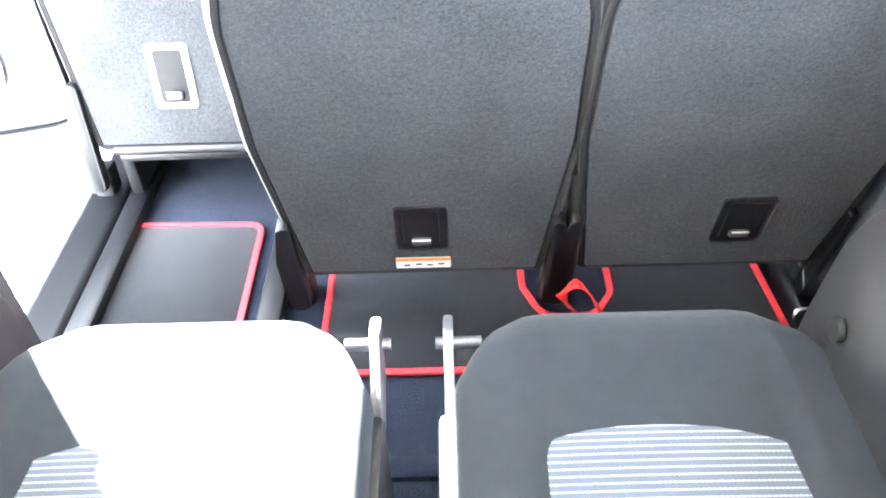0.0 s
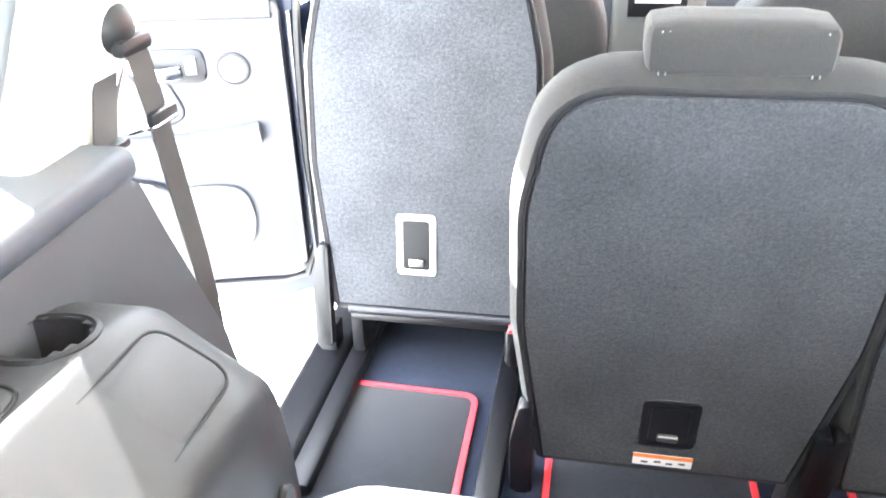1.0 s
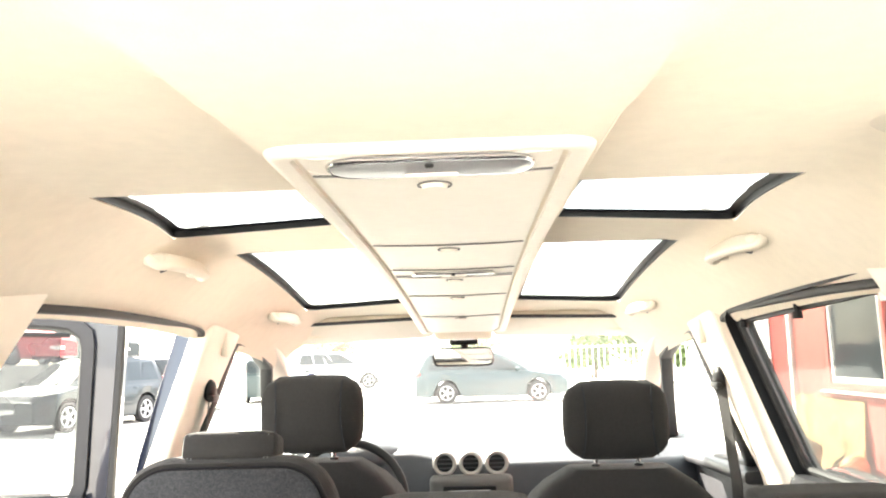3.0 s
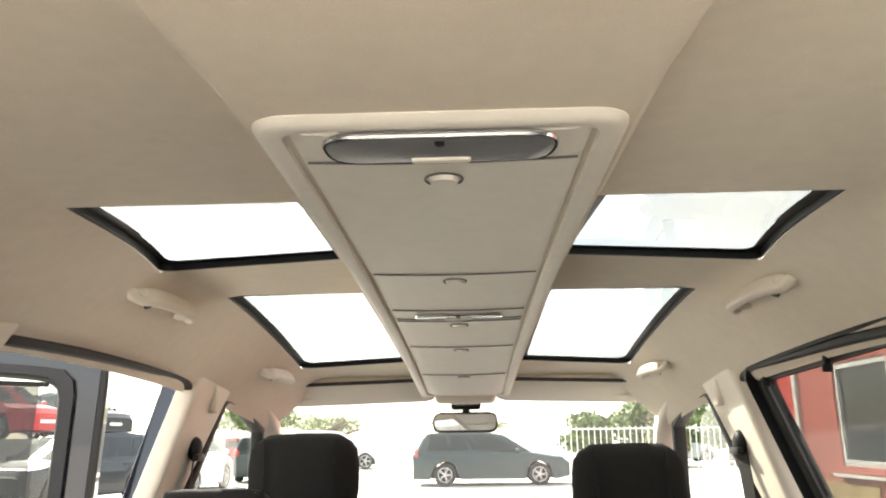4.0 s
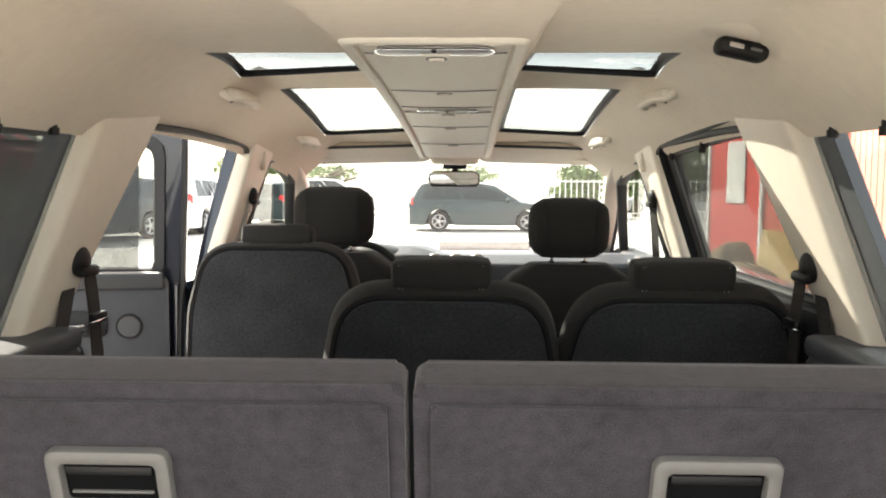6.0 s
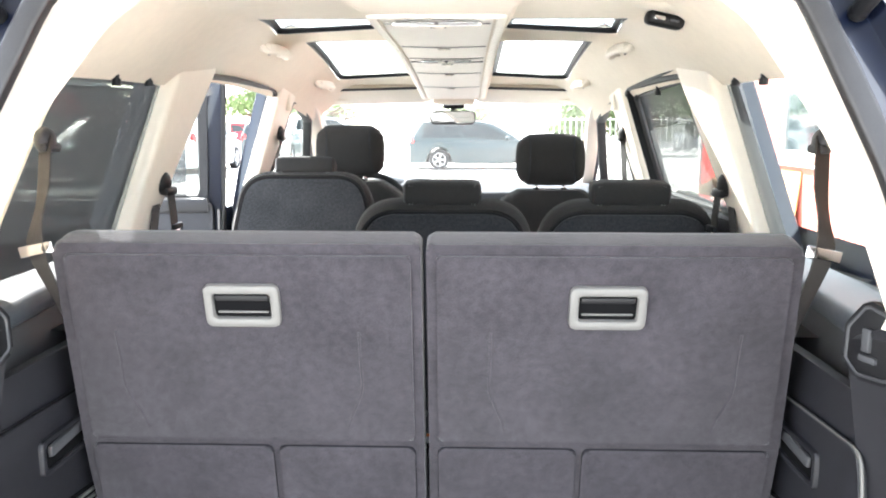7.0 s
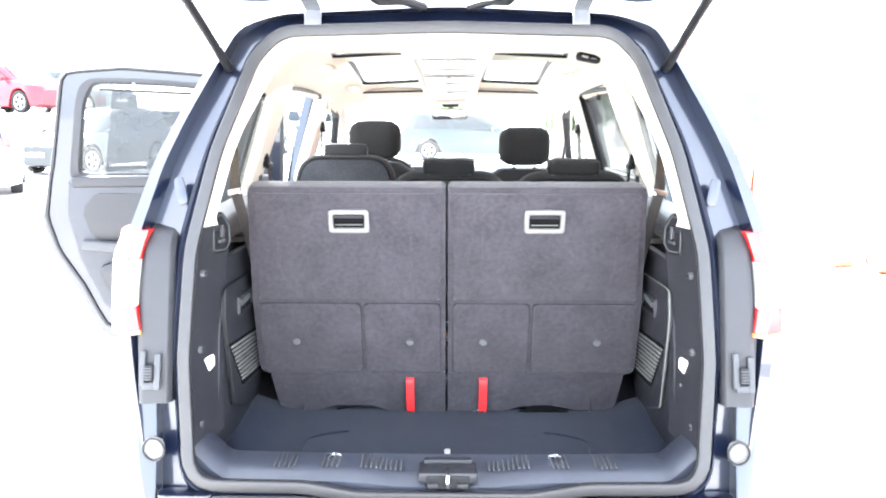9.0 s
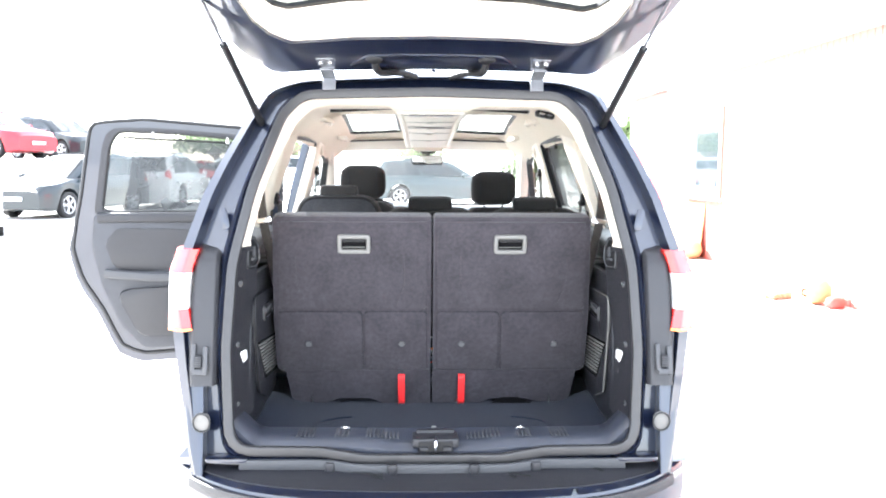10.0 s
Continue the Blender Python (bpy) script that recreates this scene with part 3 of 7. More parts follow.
    part("front_door", move(box(0.12, 1.15, 0.80, 0.03, 3), pose(s * 0.82, 2.76, 0.715)), DARK_PLASTIC, car, "dark front door trim")
    part("front_door_sill", sweep(curve([(s * 0.765, 2.17, 1.115), (s * 0.775, 2.7, 1.095), (s * 0.785, 3.3, 1.06)]), rounded([(-0.05, -0.02, 0.012), (0.05, -0.02, 0.012), (0.05, 0.012, 0.012), (-0.05, 0.012, 0.012)], 3)), DARK_PLASTIC, car)
    part("door_sill", sweep([(s * 0.755, 1.15, 0.315), (s * 0.755, 3.3, 0.315)], rounded([(-0.05, -0.08, 0.02), (0.05, -0.08, 0.02), (0.05, 0.02, 0.02), (-0.05, 0.02, 0.02)], 3)), FRIT, car, "black ribbed door sill")


def assist_handle(s, x, y, length):
    """A fold-down grab handle: a flat bar on two mounts, standing off the headliner in a shallow dish."""
    x = s * x
    z0 = liner_z(x, y)
    off = Vector((-s * 0.5, 0, -0.866))
    at = lambda d, k: Vector((x, y + d, z0)) + off * k
    h = length / 2
    # the grip is folded up along the slope of the roof
    up = Vector((-s * 0.80, 0, 0.50))
    side = lambda e: [at(e * h, -0.006) - up * 0.006, at(e * (h - 0.004), 0.012), at(e * (h - 0.026), 0.020) + up * 0.018]
    path = curve(side(-1) + [at(0, 0.022) + up * 0.024] + side(1)[::-1], 5)
    bar = part("assist_handle", sweep(path, rounded([(-0.016, -0.0095, 0.008), (0.016, -0.0095, 0.008), (0.016, 0.0095, 0.008), (-0.016, 0.0095, 0.008)], 4), False, (0.9 * s, 0, -0.45)), CREAM_PLASTIC, car, "cream folding grab handle")
    for e in (-1, 1):
        part("handle_mount", box(0.040, 0.032, 0.026, 0.010, 3, at(e * (h - 0.010), 0.006)), CREAM_PLASTIC, bar)
    tilt = Matrix(((0.89, 0, -0.45 * s, x), (0, 1, 0, y), (0.45 * s, 0, 0.89, z0), (0, 0, 0, 1)))
    # the shade behind the grip, put in as a dark plate on the liner
    part("dish_shade", plate(rect(0.030, length - 0.07, 0.014, 5), 0.002), DARK_PLASTIC, bar, "dark plate for the shade behind the grip", tilt @ Matrix.Translation((0, 0, -0.004)))
    part("coat_hook", rod(at(-h + 0.03, 0.0), at(-h + 0.03, 0.026), 0.008, 0.010, 10), GREY_PLASTIC, bar)


for s in (-1, 1):
    assist_handle(s, 0.552, 1.615, 0.23)
    assist_handle(s, 0.560, 2.52, 0.23)


# ---- dash and windscreen ----
def front_end():
    prof = rounded([(2.80, 0.55, 0.02), (2.72, 0.98, 0.05), (2.74, 1.085, 0.03), (2.86, 1.115, 0.05), (3.55, 1.07, 0.05), (3.55, 0.4, 0.02)], 5)
    rings = []
    for x in steps(-0.78, 0.78, 26):
        bulge = 0.02 * math.cos(x / 0.78 * math.pi / 2)
        hood = 0.035 * ease(0.62, 0.5, abs(x + 0.37) + 0.3) if x < 0 else 0
        rings.append([Vector((x, y - bulge + 0.05 * (x / 0.78) ** 2, z + (hood if z > 1.0 else 0))) for y, z in prof])
    d = part("dashboard", loft(rings), DASH, car, "blue-grey moulded dashboard")
    part("centre_stack", move(box(0.27, 0.05, 0.32, 0.02, 3), pose(0.013, 2.71, 0.90, 8)), HANDLE_GREY, d, "satin grey centre console")
    part("radio_screen", move(box(0.17, 0.012, 0.085, 0.004, 2), pose(0.008, 2.664, 0.985, 8)), BLACK_PLASTIC, d, "radio with pale display")
    part("radio_display", move(box(0.13, 0.004, 0.03, 0.001, 1), pose(0.008, 2.655, 1.000, 8)), WHITE_LABEL, d)
    for i, x in enumerate((-0.072, 0.013, 0.098)):
        v = part("round_vent", move(rod((0, 0, 0), (0, -0.03, 0), 0.033, 0.031, 24), pose(x, 2.735, 1.092)), BLACK_PLASTIC, d, "round air vent")
        part("vent_ring", sweep([(x + 0.033 * math.cos(a), 2.704, 1.092 + 0.033 * math.sin(a)) for a in steps(0, 2 * math.pi * 23 / 24, 23)], circle(0.0065, 8), True, (0, 1, 0)), SILVER, v)
        for k in (-1, 0, 1):
            part("vent_slat", box(0.052 - 0.01 * abs(k), 0.006, 0.004, 0.001, 1, (x, 2.702, 1.092 + k * 0.014)), GREY_PLASTIC, v)
    part("instrument_hood", move(ball(0.17, (0, 0, 0), 1.0, 0.75, 0.36, 24), pose(-0.37, 2.82, 1.105)), DASH, d)
    # steering wheel
    w = thing("steering_wheel", "dark leather steering wheel", "")
    w.parent = car
    m = pose(-0.375, 2.55, 1.005, 66, 0, 0)
    part("rim", sweep([(0.185 * math.cos(a), 0.185 * math.sin(a), 0) for a in steps(0, 2 * math.pi * 47 / 48, 47)], circle(0.014, 10), True), BLACK_PLASTIC, w, m=m)
    part("hub", plate(rect(0.17, 0.12, 0.05), 0.05, 0.015), DARK_PLASTIC, w, m=m @ pose(0, 0, -0.03))
    for a in (0, 180, 270):
        part("spoke", box(0.10, 0.035, 0.02, 0.006, 2, (0.13, 0, -0.01)), SILVER, w, m=m @ pose(0, 0, 0, 0, 0, a))
    # windscreen, header, visors, mirror
    bm = sheet(lambda u, v: Vector(((0.66 + 0.1 * v) * u, 2.97 + 0.62 * v + 0.06 * (1 - u * u) * (1 - 0.3 * v), 1.560 - 0.46 * v)), steps(-1, 1, 12), steps(0, 1, 8))
    g = part("windscreen", bm, SHIELD, car, "clear windscreen")
    g.visible_shadow = False
    for s in (-1, 1):
        part("sun_visor", move(plate(rect(0.53, 0.15, 0.03), 0.018, 0.007), pose(s * 0.372, 2.915, 1.538, -28, s * 1.5, 0)), CREAM_PLASTIC, car, "cream folded sun visor")
        part("visor_rod", rod((s * 0.13, 2.835, 1.574), (s * 0.62, 2.835, 1.560), 0.006, None, 8), GREY_PLASTIC, car)
    part("header_trim", sweep([(x, 2.95 + 0.05 * (1 - (x / 0.62) ** 2), 1.560 - 0.03 * (abs(x) / 0.62) ** 2) for x in steps(-0.65, 0.65, 20)], rounded([(-0.03, -0.02, 0.01), (0.03, -0.02, 0.01), (0.03, 0.03, 0.01), (-0.03, 0.03, 0.01)], 3)), CREAM, car)
    part("windscreen_header", box(1.28, 0.12, 0.03, 0.008, 2, (0, 3.0, 1.600)), NAVY, car)
    mi = thing("rear_view_mirror", "black interior rear-view mirror", "")
    mi.parent = car
    part("mirror_housing", move(plate(rect(0.225, 0.068, 0.028), 0.028, 0.010), pose(-0.003, 2.975, 1.434, 86, 0, -3)), BLACK_PLASTIC, mi)
    part("mirror_glass", move(plate(rect(0.212, 0.056, 0.024), 0.002), pose(-0.003, 2.9455, 1.436, 86, 0, -3)), material("mirror_glass", (0.85, 0.87, 0.88), 0.03, 1.0, vary=0.0, bump=0), mi)
    part("mirror_stem", sweep(curve([(0.0, 2.98, 1.448), (0.0, 3.005, 1.495), (0.0, 3.005, 1.55)]), circle(0.014, 8)), BLACK_PLASTIC, mi)
    part("sensor_box", box(0.105, 0.05, 0.030, 0.010, 3, (0.0, 2.985, 1.494)), BLACK_PLASTIC, mi)
    part("sensor_trim", box(0.085, 0.004, 0.010, 0.002, 1, (0.0, 2.958, 1.500)), CHROME, mi)
    part("mirror_shroud", box(0.21, 0.07, 0.10, 0.02, 3, (0.0, 2.915, 1.548)), CREAM_PLASTIC, car, "cream shroud above the mirror")
    # bonnet and nose, seen over the dash
    part("bonnet", sheet(lambda x, y: Vector((x, y, 1.02 - 0.10 * ease(3.5, 4.4, y) - 0.05 * (x / 0.8) ** 2)), steps(-0.82, 0.82, 16), steps(3.4, 4.35, 10), 0.02), NAVY, car)


front_end()


# ---- floor of the cabin ----
part("cabin_floor", box(1.56, 3.2, 0.04, 0.005, 1, (0, 2.45, 0.275)), FLOOR_CARPET, car, "dark carpeted cabin floor")
part("rear_floor", box(1.40, 0.95, 0.04, 0.005, 1, (0, 0.42, 0.44)), FLOOR_CARPET, car)
part("floor_step", box(1.40, 0.04, 0.20, 0.01, 2, (0, 0.88, 0.37)), FLOOR_CARPET, car)


# ---- seats ----
STUD = material("grey_stud", (0.065, 0.065, 0.068), 0.5, vary=0.03, bump=0)
def carpet_back(w, h, top=0.10, waist=0.0):
    pts = rounded([(-w / 2 + waist, 0, 0.02), (w / 2 - waist, 0, 0.02), (w / 2, h * 0.45, 0.4), (w / 2 - 0.003, h * 0.75, 0.3), (w / 2 - 0.045, h, top), (-w / 2 + 0.045, h, top), (-w / 2 + 0.003, h * 0.75, 0.3), (-w / 2, h * 0.45, 0.4)], 8)
    return pts


def grown(pts, d):
    c = Vector((sum(p[0] for p in pts) / len(pts), sum(p[1] for p in pts) / len(pts)))
    out = []
    n = len(pts)
    for i in range(n):
        a, b = Vector(pts[i - 1]), Vector(pts[(i + 1) % n])
        t = (b - a).normalized()
        nrm = Vector((t.y, -t.x))
        out.append((pts[i][0] + nrm.x * d, pts[i][1] + nrm.y * d))
    return out


def second_row_seat(m, h=0.70, w=0.475, label="", handle="dark", side=0.0):
    """Seat with a carpeted back. Local axes: x across, y up along the back, z out of its rear face."""
    seat = thing("second_row_seat", label, "car seat", "second row seats", m=m)
    pts = carpet_back(w, h, 0.12, 0.036)
    # padded back with a rounded rim, and the carpeted board let into it
    rim = grown(pts, 0.010)
    rings = [[Vector((x, y, -0.10)) for x, y in grown(pts, -0.05)], [Vector((x, y, -0.09)) for x, y in grown(pts, -0.005)], [Vector((x, y, -0.05)) for x, y in grown(pts, 0.014)], [Vector((x, y, -0.015)) for x, y in rim], [Vector((x, y, 0.004)) for x, y in grown(pts, -0.002)], [Vector((x, y, -0.004)) for x, y in grown(pts, -0.014)]]
    back = part("backrest", loft(rings), FABRIC, seat, "dark grey woven fabric backrest")
    board = part("back_board", plate(grown(pts, -0.016), 0.008, 0.003), CARPET, seat, "grey carpeted back board")
    part("board_piping", sweep([(x, y, 0.0045) for x, y in grown(pts, -0.012)], circle(0.0019, 6), True), PIPING, seat)
    # low headrest with its two buttons
    head = part("headrest", move(soft_block(0.208, 0.064, 0.085, 0.016, 0.02), pose(0, h + 0.030, -0.050, -8)), FABRIC, seat, "low padded headrest with pale stitching")
    for e in (-1, 1):
        part("headrest_button", box(0.040, 0.014, 0.030, 0.006, 2, (e * 0.066, h + 0.004, -0.03)), GREY_PLASTIC, seat)
        for k in range(12):
            for q in (0, 1):
                part("stitch", box(0.0016, 0.0042, 0.0014, 0, 1, (e * (0.088 - 0.008 * q), h + 0.008 + k * 0.0048, -0.0088 - 0.0006 * k)), THREAD, head) if k % 2 == 0 else None
    # recessed release with its frame
    frame_mat = BLACK_PLASTIC if handle == "dark" else SILVER
    fy, fx = (0.143, side) if handle == "dark" else (0.171, -0.016)
    fw, fh = (0.092, 0.122) if handle == "dark" else (0.090, 0.144)
    hn = part("release_frame", ring(rect(fw, fh, 0.012, 5, 0, fy), rect(fw - 0.03, fh - 0.03, 0.008, 5, 0, fy), 0.007, 0.003), frame_mat, seat, "recessed release frame", pose(fx, 0, 0.0045))
    part("release_recess", plate(rect(fw - 0.03, fh - 0.03, 0.006, 4, 0, fy), 0.002), BLACK_PLASTIC, hn, m=pose(0, 0, 0.0045))
    part("release_lever", box(0.034, 0.016, 0.012, 0.004, 2, (0, fy - fh / 2 + 0.03, 0.008)), GREY_PLASTIC if handle == "dark" else STEEL, hn, m=pose(0, 0, 0))
    part("lever_edge", box(0.032, 0.003, 0.003, 0.001, 1, (0, fy - fh / 2 + 0.04, 0.015)), SILVER, hn)
    if handle == "dark" and "middle" in label:
        st = part("warning_sticker", plate(rect(0.100, 0.032, 0.002, 2, 0, 0.041), 0.0012), WHITE_LABEL, seat, "white and orange warning sticker", pose(0, 0, 0.0085))
        part("sticker_band", plate(rect(0.100, 0.010, 0.001, 2, 0, 0.052), 0.0006), ORANGE_LABEL, st, m=pose(0, 0, 0.0012))
        for k, x in enumerate((-0.03, -0.008, 0.012, 0.033)):
            part("sticker_bar", plate(rect(0.012, 0.005, 0.001, 1, x, 0.034 + 0.003 * (k % 2)), 0.0005), GREY_PLASTIC, st, m=pose(0, 0, 0.0012))
    # hinge plates at the lower corners
    for e in (-1, 1):
        part("hinge_cover", move(plate(rounded([(0, -0.10, 0.01), (0.040, -0.10, 0.01), (0.040, 0.06, 0.012), (0.022, 0.16, 0.008), (0, 0.16, 0.008)], 4), 0.03, 0.006), pose(w / 2 - 0.030, 0, -0.012)) if e > 0 else move(plate(rounded([(0, -0.10, 0.01), (0.040, -0.10, 0.01), (0.040, 0.16, 0.008), (0.018, 0.16, 0.008), (0, 0.06, 0.012)], 4), 0.03, 0.006), pose(-w / 2 - 0.010, 0, -0.012)), BLACK_PLASTIC, seat)
        part("seat_leg", box(0.045, 0.20, 0.06, 0.01, 2, (e * (w / 2 - 0.005), -0.16, -0.05)), BLACK_PLASTIC, seat)
        part("leg_bolt", rod((e * (w / 2 - 0.005), -0.19, -0.02), (e * (w / 2 - 0.005), -0.19, -0.012), 0.007, 0.006, 8), STEEL, seat)
    part("seat_cushion", move(soft_block(w - 0.02, 0.15, 0.44, 0.05), pose(0, -0.02, -0.36)), FABRIC, seat)
    return seat


def soft_block(sx, sy, sz, r, swell=0.05):
    """A padded block with swollen faces."""
    bm = bmesh.new()
    bmesh.ops.create_cube(bm, size=1)
    bmesh.ops.subdivide_edges(bm, edges=bm.edges[:], cuts=5, use_grid_fill=True)
    half = Vector((sx / 2, sy / 2, sz / 2))
    for v in bm.verts:
        p = Vector((v.co.x * sx, v.co.y * sy, v.co.z * sz))
        core = Vector([max(-h + r, min(h - r, c)) for h, c in zip(half, p)])
        d = p - core
        if d.length > 1e-6:
            k = max(abs(d.x), abs(d.y), abs(d.z))
            p = core + d.normalized() * min(r, k * 1.0)
        bul = [1 + swell * (1 - (2 * v.co[(i + 1) % 3]) ** 2) * (1 - (2 * v.co[(i + 2) % 3]) ** 2) for i in range(3)]
        v.co = Vector((p.x * bul[0], p.y * bul[1], p.z * bul[2]))
    return bm


second_row_seat(pose(0.0, 1.325, 0.430, 102.6), 0.768, 0.512, "middle grey fabric seat with carpeted back, beside two others")
second_row_seat(pose(0.505, 1.325, 0.430, 102.6), 0.768, 0.512, "grey fabric seat with carpeted back beside the closed door", "dark", 0.05)
second_row_seat(pose(-0.507, 1.707, 0.466, 82.8), 0.768, 0.505, "grey fabric seat tipped forward, pale release handle", "pale")


def tipped_seat_base():
    """Frame and bar under the seat that is tipped forward."""
    ob = thing("seat_base_frame", "black steel frame under the tipped seat", "seat frame")
    part("cross_bar", rod((-0.69, 1.71, 0.465), (-0.30, 1.71, 0.465), 0.012, None, 10), DARK_PLASTIC, ob)
    part("cross_plate", box(0.40, 0.06, 0.02, 0.006, 2, (-0.49, 1.74, 0.44)), BLACK_PLASTIC, ob)
    for x in (-0.68, -0.31):
        part("bracket", box(0.03, 0.12, 0.18, 0.008, 2, (x, 1.78, 0.42)), BLACK_PLASTIC, ob)
        part("slide_rail", box(0.05, 0.75, 0.035, 0.008, 2, (x, 1.65, 0.315)), FRIT, ob)
    part("storage_tray", box(0.16, 0.10, 0.05, 0.01, 2, (-0.42, 1.90, 0.40)), BLACK_PLASTIC, ob)
    part("tray_lid", box(0.15, 0.008, 0.045, 0.003, 2, (-0.42, 1.843, 0.41)), GREY_PLASTIC, ob)


tipped_seat_base()


def third_row_seat(s):
    seat = thing("third_row_seat", "raised rear seat with carpeted back and grey pull handle", "car seat", "third row seats", m=pose(s * 0.0, 0.424, 0.57, 104.6))
    x = lambda u: s * u
    h, gap = 0.670, 0.004
    out = [(gap, 0.04), (0.598, 0.04), (0.598, 0.30), (0.578, h), (gap, h)]

    def board(pts, name, z0, th, mat=CARPET_BACK, b=0.006, label="", parent=seat):
        q = [(x(u), v, r) for u, v, r in pts]
        if s < 0:
            q = q[::-1]
        return part(name, plate(rounded(q, 5), th, b, 3), mat, parent, label, pose(0, 0, z0))
    back = board([(gap, 0.035, 0.012), (0.600, 0.035, 0.03), (0.597, 0.30, 0.2), (0.577, h, 0.018), (gap, h, 0.012)], "backrest", -0.058, 0.053, CARPET_BACK, 0.018, "charcoal carpeted seat back")
    # upper panel and two lower ones with shallow joints between them
    board([(gap + 0.016, 0.306, 0.010), (0.578, 0.306, 0.010), (0.560, h - 0.018, 0.012), (gap + 0.016, h - 0.018, 0.006)], "upper_panel", -0.010, 0.011, CARPET_BACK, 0.006)
    inner = board([(gap + 0.016, 0.046, 0.012), (0.256, 0.046, 0.012), (0.254, 0.292, 0.012), (gap + 0.016, 0.292, 0.010)], "lower_panel", -0.010, 0.011, CARPET_BACK, 0.006)
    outer = board([(0.268, 0.046, 0.012), (0.584, 0.046, 0.02), (0.580, 0.292, 0.010), (0.266, 0.292, 0.012)], "lower_panel", -0.010, 0.011, CARPET_BACK, 0.006)
    for pts in ([(0.022, 0.048), (0.254, 0.048), (0.252, 0.290), (0.022, 0.290)], [(0.270, 0.048), (0.580, 0.048), (0.576, 0.290), (0.268, 0.290)]):
        part("panel_piping", sweep([(x(u), v, -0.003) for u, v in rounded([(u, v, 0.010) for u, v in pts], 4)], circle(0.0032, 6), True), PIPING, seat)
    for u, pn in ((0.115, inner), (0.471, outer)):
        st = part("press_stud", rod((x(u), 0.158, -0.002), (x(u), 0.158, 0.007), 0.0125, 0.010, 16), STUD, seat, "round grey stud")
    # shallow stitched channels
    for u0, u1, lean in ((0.105, 0.105, 0.03), (0.50, 0.50, -0.03)):
        pts = curve([(x(u0 + lean * 0.9), 0.33, 0.0), (x(u0 + lean * 0.6), 0.36, 0.0), (x(u0), 0.41, 0.0), (x(u0), 0.46, 0.0), (x(u1), 0.52, 0.0)], 5)
        part("crease", sweep(pts, circle(0.0022, 6, 0.003)), CARPET_BACK, seat)
    # flap towards the boot floor
    low = [(gap, -0.105, 0.01), (0.19, -0.105, 0.02), (0.24, -0.085, 0.03), (0.36, -0.085, 0.03), (0.42, -0.10, 0.02), (0.545, -0.10, 0.04), (0.566, 0.042, 0.012), (gap, 0.042, 0.004)]
    if s < 0:
        low = [(gap, -0.125, 0.006), (0.16, -0.122, 0.02), (0.24, -0.085, 0.04), (0.36, -0.085, 0.03), (0.42, -0.105, 0.02), (0.545, -0.105, 0.04), (0.566, 0.042, 0.012), (gap, 0.042, 0.004)]
    board(low, "lower_flap", -0.022, 0.020, CARPET_BACK, 0.006, "charcoal carpeted flap below the seat back")
    # pull handle
    cx, cy = x(0.286), 0.568
    hn = part("pull_handle", ring(rect(0.120, 0.074, 0.014, 6, cx, cy), rect(0.090, 0.042, 0.006, 6, cx, cy), 0.013, 0.005), HANDLE_GREY, seat, "satin grey pull handle frame", pose(0, 0, -0.002))
    # flat plate, its near-black colour gives the shade inside the handle
    part("handle_recess_shade", plate(rect(0.092, 0.044, 0.004, 4, cx, cy), 0.001), RECESS_SHADE, hn, m=pose(0, 0, 0.0025))
    part("handle_lip", box(0.080, 0.003, 0.004, 0.001, 1, (cx, cy - 0.012, 0.005)), HANDLE_GREY, hn)
    part("handle_grip", box(0.084, 0.010, 0.005, 0.002, 2, (cx, cy + 0.013, 0.006)), BLACK_PLASTIC, hn)
    # red release strap
    sx = x(0.117)
    part("release_strap", sweep(curve([(sx, 0.025, 0.002), (sx, 0.015, 0.016), (sx, -0.04, 0.018), (sx, -0.085, 0.016), (sx, -0.103, 0.006)], 6), rounded([(-0.0125, -0.0015, 0.001), (0.0125, -0.0015, 0.001), (0.0125, 0.0015, 0.001), (-0.0125, 0.0015, 0.001)], 2), False, (0, 0, 1)), RED_STRAP, seat, "red fabric release strap")
    # hinge wire under the flap
    part("floor_wire", sweep(curve([(x(0.14), -0.108, -0.01), (x(0.20), -0.100, -0.008), (x(0.30), -0.097, -0.008), (x(0.36), -0.108, -0.01)], 5), circle(0.003, 6)), CHROME, seat)
    if s > 0:
        part("floor_wire", sweep(curve([(x(0.05), -0.112, -0.004), (x(0.085), -0.112, -0.002), (x(0.10), -0.100, 0.004), (x(0.12), -0.098, 0.010)], 4), circle(0.0035, 6)), CHROME, seat)
        # the shade under the flap is a near-black plate, no gap is cut
        part("flap_gap_shade", plate(rounded([(0.22, -0.112, 0.01), (0.42, -0.112, 0.01), (0.34, -0.080, 0.03), (0.28, -0.080, 0.03)], 4), 0.003), RECESS_SHADE, seat, "near-black plate for the shade under the flap", pose(0, 0, -0.001))
    # front side: padded fabric face and cushion, in the seat's own upright directions
    inv = seat.matrix_basis.inverted()
    face = part("backrest_pad", move(soft_block(0.50, 0.50, 0.05, 0.02), pose(x(0.30), 0.28, -0.075)), FABRIC, seat)
    cushion = part("seat_cushion", cushion_shape(s), GREY_FABRIC, seat, "padded cushion with pale striped centre", inv)
    part("cushion_centre", cushion_centre(s), STRIPED, seat, "pale blue-grey striped fabric insert", inv)
